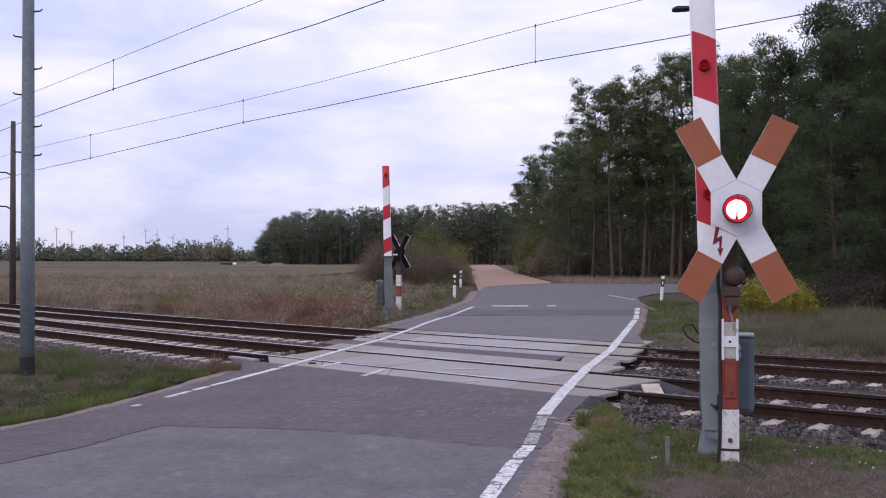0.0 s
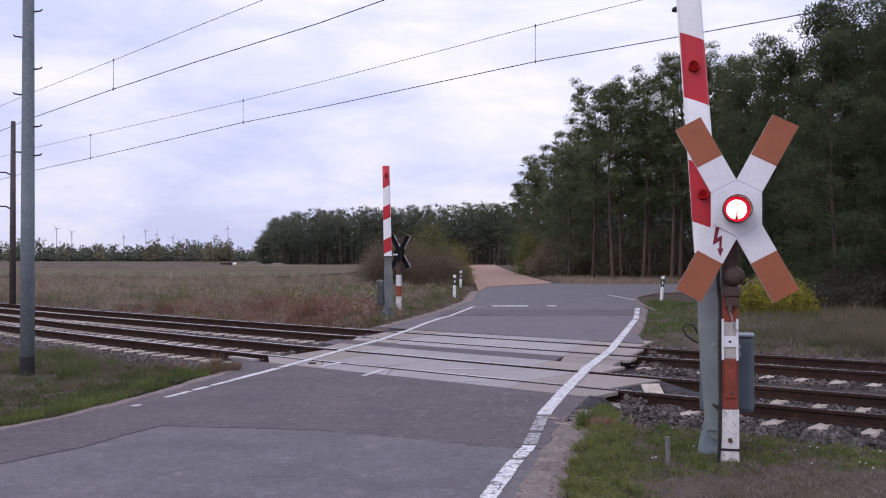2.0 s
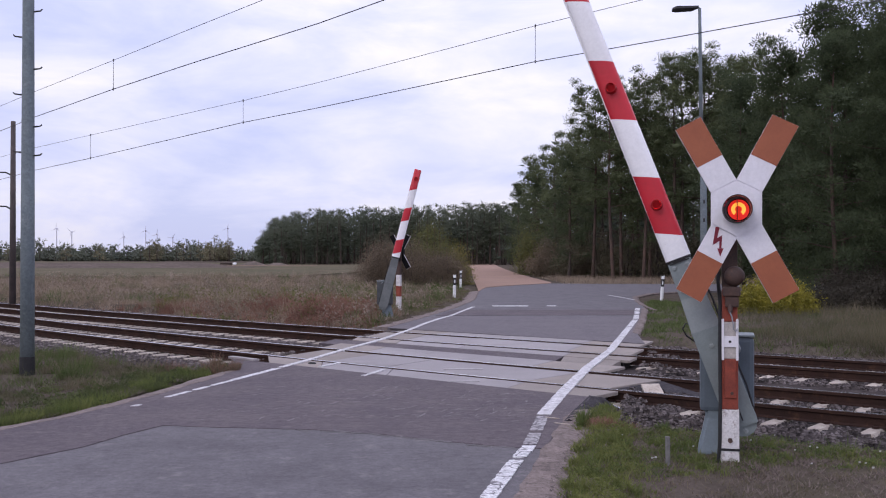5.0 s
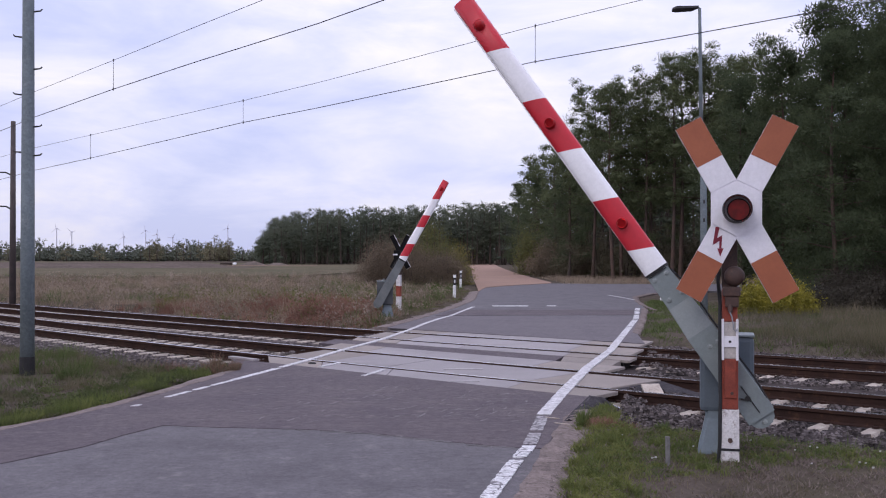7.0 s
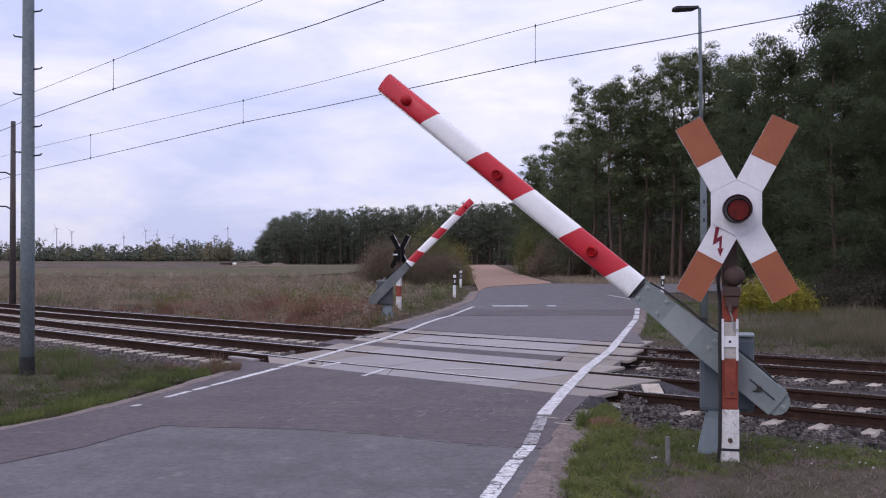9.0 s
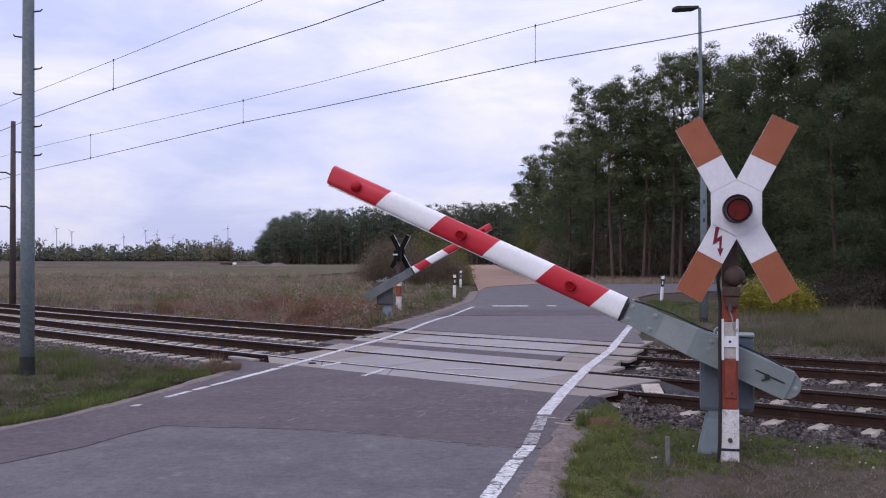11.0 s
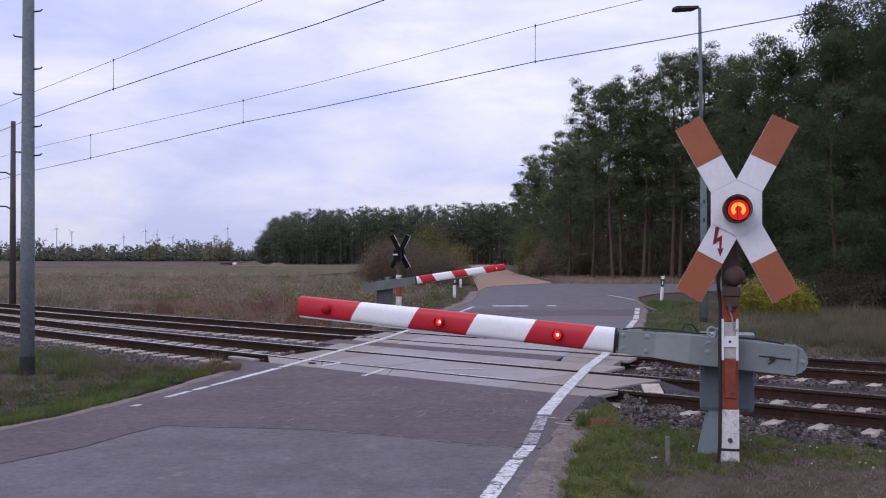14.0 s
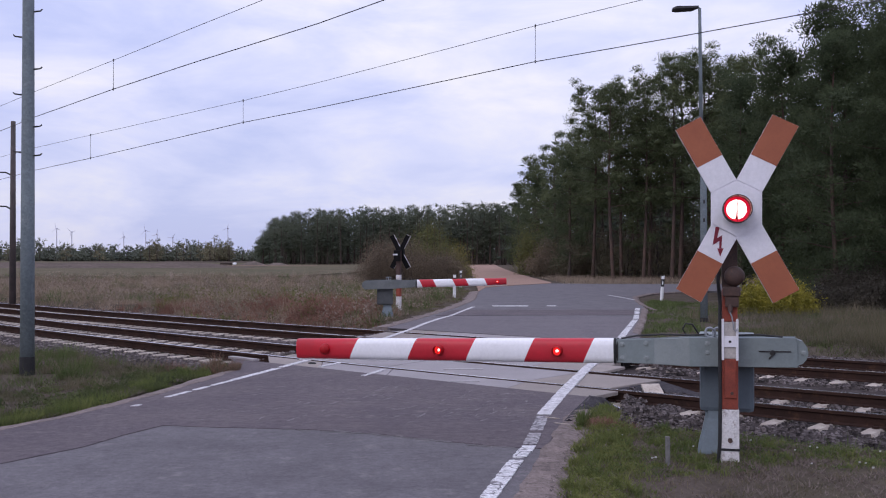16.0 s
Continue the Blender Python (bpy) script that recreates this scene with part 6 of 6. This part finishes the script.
    weeds_of("verge_weeds", "grey-brown dead weeds in the verge", pale_left, 76, 0.13, 60, 0.02, GRASS_BANK)
    tall_left = clumps(rnd, 90, lambda r: (r.uniform(-9.5, -4.2), r.uniform(12.5, 19)), on_left, 0.1, 0.3)
    grass("verge_grass", "taller yellowish grass near the ballast", 12000, tufts(tall_left, on_left), 14, 0.2, 0.005, GRASS_MIX, 0.9)

    corner = [(-3.15, 14.45, 0.1, 0.7), (-3.2, 14.75, 0.1, 0.9), (-3.35, 14.35, 0.12, 0.8), (-3.6, 14.55, 0.16, 1.0), (-3.9, 14.7, 0.16, 1.1), (-3.5, 14.8, 0.12, 1.2), (-4.2, 14.8, 0.2, 0.9)]
    grass("verge_grass", "taller brownish grass at the deck's corner", 2600, tufts(corner, lambda x, y: off_road(x, y, -0.1)), 29, 0.2, 0.005, GRASS_MIX, 0.7)
    grass("verge_grass", "taller brownish grass at the deck's corner", 900, tufts(corner, lambda x, y: off_road(x, y, -0.1)), 30, 0.24, 0.005, GRASS_RED, 0.6)

    def in_field(x, y):
        d, s = to_ds(x, y)
        return d > far_d(s) + 2.0 and x < between(ROAD_LEFT, y) - 0.8

    def span_field(r):
        y = 19 + 64 * r.rand() ** 1.7
        return r.uniform(-0.52 * y, min(2, 0.1 * y)), y

    rough = clumps(rnd, 2600, span_field, lambda x, y: in_field(x, y) and between(ROAD_LEFT, y) - x > 3.4 + 0.8 * clumped(x, y, 0.5, 8.0) and clumped(x, y, 0.13, 50.0) > -0.28, 0.15, 0.7)
    grass("field_grass", "tufted straw-coloured dry field grass", 84000, tufts(rough, in_field), 5, 0.40, 0.008, GRASS_DRY, 0.8)
    low = clumps(rnd, 1500, span_field, in_field, 0.2, 0.7)
    grass("field_grass", "low autumn grass in the field", 46000, tufts(low, in_field), 6, 0.2, 0.009, GRASS_MIX, 0.9)
    greens = clumps(rnd, 330, span_field, lambda x, y: in_field(x, y) and (clumped(x, y, 0.25, 12.0) > 0.1 or (x > -4.5 and clumped(x, y, 0.5, 2.0) > -0.1)), 0.2, 0.7)
    grass("field_grass", "olive green weeds in the field", 19000, tufts(greens, in_field), 15, 0.42, 0.011, GRASS_GREEN, 0.7)
    reds = clumps(rnd, 120, lambda r: (r.uniform(-12.0, -1.6), r.uniform(21, 34)), lambda x, y: in_field(x, y) and (x > -5.5 or clumped(x, y, 0.4, 17.0) > 0.0), 0.2, 0.6)
    grass("field_weeds", "reddish brown withered weeds near the barrier", 9500, tufts(reds, in_field), 16, 0.36, 0.010, GRASS_RED, 0.7)

    mats = clumps(rnd, 420, lambda r: (r.uniform(-9.0, -1.2), r.uniform(20, 36)), in_field, 0.2, 0.6)
    grass("field_grass", "pale flattened dead grass near the barrier", 24000, tufts(mats, in_field), 29, 0.17, 0.010, GRASS_STRAW, 1.3)

    patchy = lambda f, k, lo: (lambda x, y: in_field(x, y) and between(ROAD_LEFT, y) - x > 1.2 and clumped(x, y, f, k) > lo)
    weeds_of("field_weeds", "brown withered weeds in the dry field", clumps(rnd, 620, span_field, patchy(0.22, 61.0, -0.1), 0.15, 0.5), 71, 0.42, 46, 0.075, LEAF_BROWN)
    weeds_of("field_weeds", "bleached seed heads in the dry field", clumps(rnd, 520, span_field, patchy(0.3, 62.0, -0.15), 0.15, 0.45), 72, 0.45, 42, 0.07, GRASS_STRAW)
    weeds_of("field_weeds", "olive green leafy weeds in the field", clumps(rnd, 110, lambda r: (r.uniform(-11.0, -1.5), r.uniform(22, 46)), patchy(0.35, 63.0, 0.0), 0.2, 0.55), 73, 0.42, 60, 0.08, LEAF_GREEN)
    weeds_of("field_weeds", "reddish withered weeds beside the far barrier", clumps(rnd, 130, lambda r: (r.uniform(-7.5, -2.2), r.uniform(21.5, 31)), patchy(0.5, 64.0, -0.2), 0.15, 0.45), 74, 0.4, 50, 0.07, GRASS_RED)

    rust = clumps(rnd, 60, lambda r: (r.uniform(-5.9, -3.1), r.uniform(25, 34)), in_field, 0.2, 0.55)
    grass("field_weeds", "rusty red withered weeds beside the far barrier", 6000, tufts(rust, in_field), 32, 0.42, 0.011, GRASS_RED, 0.7)
    weeds_of("field_weeds", "rusty red withered weeds beside the far barrier", rust, 79, 0.45, 60, 0.06, GRASS_RED)

    def far_verge(x, y):
        d, s = to_ds(x, y)
        return d > far_d(s) + 2.3 and 0.45 < between(ROAD_LEFT, y) - x < 4.4

    def span_verge(r):
        y = r.uniform(20, 52)
        return between(ROAD_LEFT, y) - r.uniform(0.4, 4.4), y

    short = clumps(rnd, 420, span_verge, far_verge, 0.12, 0.45)
    grass("field_grass", "short olive grass between the field and the road", 22000, tufts(short, far_verge), 26, 0.11, 0.009, GRASS_MIX, 0.9)
    lawn = clumps(rnd, 160, span_verge, lambda x, y: far_verge(x, y) and clumped(x, y, 0.6, 14.0) > -0.1, 0.15, 0.5)
    grass("field_grass", "short green grass beside the far road", 9000, tufts(lawn, far_verge), 27, 0.08, 0.010, GRASS_FRESH, 0.9)

    def on_bank(x, y):
        d, s = to_ds(x, y)
        return d > far_d(s) + 3.25 and x > (between(ROAD_RIGHT, y) + 0.15 if y < 36 else 8.1 + (y - 38) * 0.42)

    span_bank = lambda r: (lambda y: (r.uniform(4.0, min(0.52 * y, 4.0 + 0.62 * max(4.0, 46 - y))), y))(r.uniform(14.5, 46))
    bank_low = clumps(rnd, 700, span_bank, on_bank, 0.15, 0.6)
    grass("bank_grass", "low green grass beyond the tracks", 40000, tufts(bank_low, on_bank), 7, 0.11, 0.009, GRASS_GREEN, 0.8)
    bank_dry = clumps(rnd, 600, span_bank, lambda x, y: on_bank(x, y) and x > between(ROAD_RIGHT, min(y, 36)) + 3.0 + 0.8 * clumped(x, y, 0.4, 33.0), 0.15, 0.6)
    grass("bank_grass", "dry brownish grass beyond the tracks", 26000, tufts(bank_dry, on_bank), 8, 0.24, 0.007, GRASS_BANK, 0.8)

    bank_dead = clumps(rnd, 420, span_bank, lambda x, y: on_bank(x, y) and clumped(x, y, 0.5, 36.0) > -0.1 and x > between(ROAD_RIGHT, min(y, 36)) + 2.5, 0.15, 0.5)
    grass("bank_grass", "flattened pale dead grass beyond the tracks", 16000, tufts(bank_dead, on_bank), 31, 0.14, 0.008, GRASS_THATCH, 1.2)
    straw = clumps(rnd, 260, lambda r: (r.uniform(6.5, 13), r.uniform(16, 30)), lambda x, y: on_bank(x, y) and clumped(x, y, 0.4, 40.0) > -0.1 and x > 7.0, 0.12, 0.4)
    grass("bank_grass", "upright straw-grey dead stalks beyond the tracks", 9000, tufts(straw, on_bank), 25, 0.38, 0.006, GRASS_MIX, 0.45)

    def forest_edge(r):
        return r.uniform(8, 40), r.uniform(62.5, 80)

    grass("bank_grass", "dry straw grass at the wood's edge", 14000, forest_edge, 9, 0.35, 0.016, GRASS_DRY, 0.8)


def build_woods():
    full = (0.42, 0.66, 0.86, 1.04)
    kinds = [pine(11, 15.0, 0.36, 2.9, 205, 0.128, leaf=NEEDLE_EDGE, limbs=28, thin=0.47, puff=0.69, heart=0.32), pine(12, 13.5, 0.18, 2.7, 205, 0.128, leaf=NEEDLE_EDGE, limbs=30, thin=0.47, puff=0.69, heart=0.32), pine(13, 16.5, 0.46, 3.0, 205, 0.128, leaf=NEEDLE_EDGE, limbs=26, thin=0.47, puff=0.69, heart=0.32), pine(14, 12.0, 0.10, 2.7, 190, 0.115, limbs=34, thin=0.5, puff=0.6, cone=0.62, tufts=full, heart=0.08), pine(15, 11.0, 0.06, 2.5, 190, 0.115, limbs=34, thin=0.5, puff=0.6, cone=0.5, tufts=full, heart=0.08), pine(16, 14.5, 0.4, 2.5, 90, 0.27, leaf=NEEDLE_EDGE, limbs=20)]
    rnd = random.Random(21)
    # x, y, kind, size: the wood's edge behind the side road, then the stand beside the tracks
    spots = [(8.9, 112, 3, 0.84), (10.2, 104, 1, 0.90), (9.6, 98, 3, 0.97), (10.6, 92, 1, 0.98), (11.2, 86, 1, 1.06), (10.6, 80, 3, 1.0), (12.0, 77, 0, 0.99), (13.1, 74, 0, 1.0), (14.1, 76, 2, 0.91), (15.2, 73, 0, 0.96), (16.1, 75, 1, 1.04), (16.9, 71, 2, 1.06),
             (18.0, 73, 2, 1.15), (19.0, 70, 0, 1.06), (20.2, 72, 0, 1.06), (21.3, 69, 1, 1.24), (22.6, 71, 0, 1.13), (24.0, 69, 2, 0.96), (25.5, 70, 0, 1.06), (27.2, 68, 1, 1.15)]
    for i in range(13):
        x = rnd.uniform(11, 36)
        spots.append((x, rnd.uniform(78, 96), 5, rnd.uniform(0.85, 1.05)))
    # beside the tracks
    spots += [(15.6, 47, 3, 0.84), (17.2, 45, 3, 0.88), (18.9, 42, 3, 1.10), (20.2, 43.5, 4, 1.2), (16.9, 41.5, 4, 0.98), (15.4, 44, 4, 0.84), (14.4, 46, 4, 0.80), (16.6, 40.0, 4, 0.84), (18.8, 38.5, 3, 1.06), (19.0, 41.2, 3, 1.12), (16.3, 43.0, 3, 0.9), (20.6, 40, 0, 0.86), (17.8, 36, 4, 0.92), (20.0, 34, 3, 0.95), (16.2, 34.4, 4, 0.82), (14.9, 36.2, 4, 0.74), (21.5, 46.5, 3, 1.12)]
    used = set()
    for x, y, k, sc in spots:
        m = pose(x, y, -0.08, 0, 0, rnd.uniform(0, 360)) @ Matrix.Diagonal((sc, sc, sc * rnd.uniform(0.96, 1.04), 1))
        if k not in used:
            kinds[k].matrix_world = m
            used.add(k)
        else:
            copy_thing(kinds[k], m)
    # deep wood behind the stems
    sp = []
    for i in range(220):
        x = rnd.uniform(10, 75)
        sp.append((x, rnd.uniform(92, 140) - 0.1 * x, rnd.uniform(10, 13.5), rnd.uniform(1.2, 2.0), rnd.choice((0.12, 0.4, 0.5))))
    for i in range(60):
        sp.append((rnd.uniform(20, 48), rnd.uniform(38, 47), rnd.uniform(8, 11), rnd.uniform(1.2, 2.0), rnd.uniform(0.05, 0.25)))
    for i in range(130):
        x = rnd.uniform(10, 70)
        sp.append((x, rnd.uniform(100, 145), rnd.uniform(5, 9), rnd.uniform(1.4, 2.4), 0.02))
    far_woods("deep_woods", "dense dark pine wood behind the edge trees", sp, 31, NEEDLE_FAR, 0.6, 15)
    # the wood at the end of the field
    sp = []
    for i in range(430):
        u = rnd.random()
        y = 205 + 75 * rnd.random() ** 1.4
        x = -0.190 * y + (0.190 + 0.085) * y * u
        top = 7.0 + 4.0 * smooth(0.0, 0.07, u) + 1.2 * smooth(0.05, 0.2, u) + 2.4 * u
        sp.append((x, y, top * rnd.choice((0.66, 0.78, 0.86, 0.92, 0.97, 1.02)) * rnd.uniform(0.97, 1.03) * (y / 225), rnd.uniform(1.2, 2.2), 0.03 if y > 222 else rnd.choice((0.05, 0.30, 0.42))))
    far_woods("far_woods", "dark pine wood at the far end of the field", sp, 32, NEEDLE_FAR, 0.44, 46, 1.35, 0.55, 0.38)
    sp = []
    for i in range(420):
        y = rnd.uniform(380, 470)
        x = rnd.uniform(-0.52, -0.17) * y
        sp.append((x, y, rnd.uniform(2.6, 7.4) * (1.0 + 1.1 * noise.noise(Vector((x * 0.05, 3, 0)))), rnd.uniform(1.6, 3.2), rnd.uniform(0.03, 0.12)))
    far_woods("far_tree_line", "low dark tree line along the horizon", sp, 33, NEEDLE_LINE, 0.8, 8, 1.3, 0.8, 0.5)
    sp = []
    for i in range(22):
        y = rnd.uniform(360, 385)
        sp.append((rnd.choice((-0.245, -0.235, -0.25, -0.235, -0.30, -0.215, -0.30, -0.36, -0.385, -0.42, -0.45)) * y + rnd.uniform(-5, 5), y, rnd.uniform(4.5, 8.2), rnd.uniform(1.8, 3.0), 0.08))
    for k, h in ((-0.2376, 10.2), (-0.2330, 8.6), (-0.2235, 8.8), (-0.3050, 8.4), (-0.2980, 7.6), (-0.2700, 7.2)):
        sp.append((k * 368, 368, h, 2.6, 0.08))
    far_woods("far_autumn_trees", "pale autumn trees in the far tree line", sp, 34, LEAF_FAR, 0.6, 30)
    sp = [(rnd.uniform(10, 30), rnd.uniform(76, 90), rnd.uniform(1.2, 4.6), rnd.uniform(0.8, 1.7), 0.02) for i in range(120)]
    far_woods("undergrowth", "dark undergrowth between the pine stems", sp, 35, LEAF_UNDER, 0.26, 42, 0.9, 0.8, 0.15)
    # bushes
    bush(pose(-3.55, 57, -0.05), 41, 1.5, 1.3, 2.75, LEAF_BROWN, "purplish brown autumn bush at the field's edge", 100, 80, 0.062)
    bush(pose(-1.9, 56.5, -0.05), 42, 1.7, 1.3, 2.5, LEAF_BROWN, "large brownish autumn bush beside the sandy track", 100, 80, 0.062)
    bush(pose(-0.9, 60, -0.05), 43, 1.9, 1.3, 3.55, LEAF_GREEN, "tall olive green leafy bush behind the brown ones", 100, 75, 0.07)
    bush(pose(0.75, 61, -0.05), 44, 1.0, 0.9, 2.35, LEAF_OLIVE, "yellowish green bush at the sandy track", 100, 45, 0.07)
    bush(pose(0.05, 57.5, -0.05), 45, 1.4, 1.1, 1.9, LEAF_BROWN, "low brown bush at the sandy track", 100, 60, 0.062)
    bush(pose(9.4, 84, -0.05), 46, 2.2, 2.2, 3.2, LEAF_BROWN, "brown undergrowth at the edge of the wood", 46, 60, 0.13)
    bush(pose(8.6, 92, -0.05), 47, 1.6, 1.8, 4.6, LEAF_GREEN, "olive undergrowth at the edge of the wood", 46, 60, 0.13)
    bush(pose(12.2, 82, -0.05), 48, 2.6, 1.6, 2.4, LEAF_BROWN, "low brown undergrowth under the pines", 44, 60, 0.13)
    bush(pose(10.1, 29.2, -0.05), 49, 1.1, 0.7, 1.0, LEAF_YELLOW, "yellow-green autumn bush in the grass", 80, 95, 0.08)
    bush(pose(12.9, 34.5, -0.05), 50, 1.5, 0.9, 0.8, NEEDLE, "dull dark scrub under the pines", 24, 50, 0.1)
    bush(pose(16.4, 36.5, -0.05), 51, 2.0, 1.2, 1.6, NEEDLE, "dark scrub under the pines", 22, 60, 0.12)
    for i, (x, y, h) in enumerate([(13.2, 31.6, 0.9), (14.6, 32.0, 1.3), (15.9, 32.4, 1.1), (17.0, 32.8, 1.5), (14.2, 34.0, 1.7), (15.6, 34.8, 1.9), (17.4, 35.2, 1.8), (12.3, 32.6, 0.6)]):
        bush(pose(x, y, -0.05), 61 + i, 1.1, 0.9, h * 0.8, LEAF_SHADED, "brownish scrub with the pines' shade in its colour", 24, 60, 0.085)


# ---- build ----
build_ground()
near_barrier, near_boom, near_shutters = barrier(pose(2.42, 8.56, 0.0, 0, 0, 164), 3.925, [0.86, 1.09, 1.63, 2.18, 2.75, 3.335, 3.925], [(1.367, True), (2.48, True), (3.625, False)], "red and white striped half barrier on a grey drive post", 0.88, 0.21, False, GREY, GREY_PALE)
far_barrier, far_boom, far_shutters = barrier(pose(-1.56, 27.5, 0.0, 0, 0, 4), 3.36, [0.80, 0.92, 1.31, 1.86, 2.24, 2.77, 3.36], [(3.1, True)], "red and white striped half barrier across the tracks", 0.92, -0.21, True, GREY_DIM, GREY_DIM)
main_shutter, afterglow = near_signal()
far_signal()
overhead_mast()
far_pole()
overhead_wire(near_d, [(25.83, 5.81), (23.56, 5.92), (19.38, 6.13), (16.41, 6.33), (13.91, 6.51)], [(25.83, 5.13), (23.56, 5.27), (19.38, 5.48), (16.11, 5.64), (12.41, 5.82), (10.76, 5.96)], [19.38])
overhead_wire(far_d, [(33.24, 5.2), (30.29, 5.31), (26.67, 5.4), (19.14, 5.64), (16.43, 5.77), (10.3, 6.19), (8.09, 6.32)], [(33.24, 4.41), (30.5, 4.56), (26.67, 4.7), (19.14, 5.09), (16.43, 5.18), (10.36, 5.49), (7.39, 5.56), (4.74, 5.65)], [26.67, 19.14, 10.33])
street_lamp()
delineator(pose(0.48, 40.7, -0.03, 0, 1, 10), "white roadside delineator post with black band")
delineator(pose(0.96, 52.5, -0.03, 0, 1, 10), "white roadside delineator post with black band")
delineator(pose(8.75, 38.5, -0.03, 0, 4, -10), "slightly leaning white delineator post at the junction")
marker_stub()
litter()
sand_mound(-37.6, 190, 3.2, 0.85, 3, "pale sand heap at the far end of the field")
sand_mound(-33.0, 191, 3.0, 0.62, 5, "pale sand heap at the far end of the field")
field_store()
rotors = []
for tx, hub, turn, label in ((-1327, 99, -20, "pale grey wind turbine turning on the horizon"), (-1275, 87, -45, "pale grey wind turbine on the horizon"), (-1096, 71, -5, "pale grey wind turbine on the horizon"), (-1021, 92, -20, "pale grey wind turbine turning on the horizon"), (-982, 79, 12, "pale grey wind turbine on the horizon"), (-928, 68, 33, "pale grey wind turbine on the horizon"), (-739, 100, 10, "pale grey wind turbine on the horizon")):
    rotors.append(turbine(tx, hub, label, turn))
build_roads()
build_lines()
build_scuffs()
build_ballast()
build_track("railway_track", near_d, "railway track with rusty rails on concrete sleepers")
build_track("railway_track", far_d, "railway track with rusty rails on concrete sleepers")
build_deck()
build_tar_edge()
build_woods()
build_grass()


# ---- moving things ----
def motions():
    near_angles = [(0, 88.15), (1.4, 88.15), (2, 86.1), (2.5, 84.16), (3, 81.68), (3.5, 79.0), (4, 75.88), (5.2, 67.8), (6.5, 58.8), (7, 54.8), (7.5, 50.9), (8, 47.0), (8.5, 43.2), (9, 39.4), (10.2, 30.3), (11.5, 20.65), (12, 17.1), (12.5, 13.8), (13, 10.65), (13.5, 7.7), (14, 5.0), (14.5, 2.8), (15, 0.95), (15.5, -0.3), (16, -1.1)]
    walk(near_boom, [(t, pose(0, 0.21, 0.88, 0, -a, 0)) for t, a in near_angles])
    far_angles = [(0, 91.5), (1.9, 91.5), (2.5, 89.38), (3, 87.2), (3.5, 84.49), (4, 81.8), (6.5, 64.8), (7, 61.0), (7.5, 57.0), (8, 52.9), (8.5, 49.0), (9, 45.2), (11.5, 25.77), (12, 21.9), (12.5, 18.3), (13, 14.8), (13.5, 11.5), (14, 8.5), (14.5, 5.9), (15, 3.6), (15.5, 2.1), (16, 1.43)]
    walk(far_boom, [(t, pose(0, -0.21, 0.92, 0, -a, 0)) for t, a in far_angles])
    # two of the distant turbines turn
    for rotor, hub, turn in (rotors[0], rotors[3]):
        walk(rotor, [(t * 0.8, pose(0, -6, hub, 0, turn - 67.0 * t * 0.8, 0)) for t in range(21)])
    # the lamps stay lit: added shutters hide them to flash, edge-on while they shine
    dark = [3.16 + 0.973 * n for n in range(14)]

    def shutter_rows(place, shine, shut, start, when=(-0.19, -0.11, 0.078, 0.145)):
        rows = [(0, shine if start == "lit" else shut)]
        if start != "lit":
            rows += [(2.2, shut), (2.3, shine)]
        for c in dark:
            if c + 0.25 < 16:
                rows += [(c + q, a) for q, a in zip(when, (shine, shut, shut, shine))]
        rows.append((16, shine))
        return [(t, place @ pose(0, 0, 0, 0, 0, a)) for t, a in rows]

    walk(main_shutter, shutter_rows(main_shutter.matrix_basis.copy(), 86.96, 0, "lit", (-0.115, -0.075, 0.085, 0.12)))
    walk(afterglow, shutter_rows(afterglow.matrix_basis.copy(), 86.96, 0, "lit", (-0.195, -0.15, 0.13, 0.17)))
    for sh, shine in zip(near_shutters, (99, 101)):
        walk(sh, shutter_rows(sh.matrix_basis.copy(), shine, 18, "dark"))
    for sh in far_shutters:
        walk(sh, shutter_rows(sh.matrix_basis.copy(), 83, 0, "dark"))


motions()
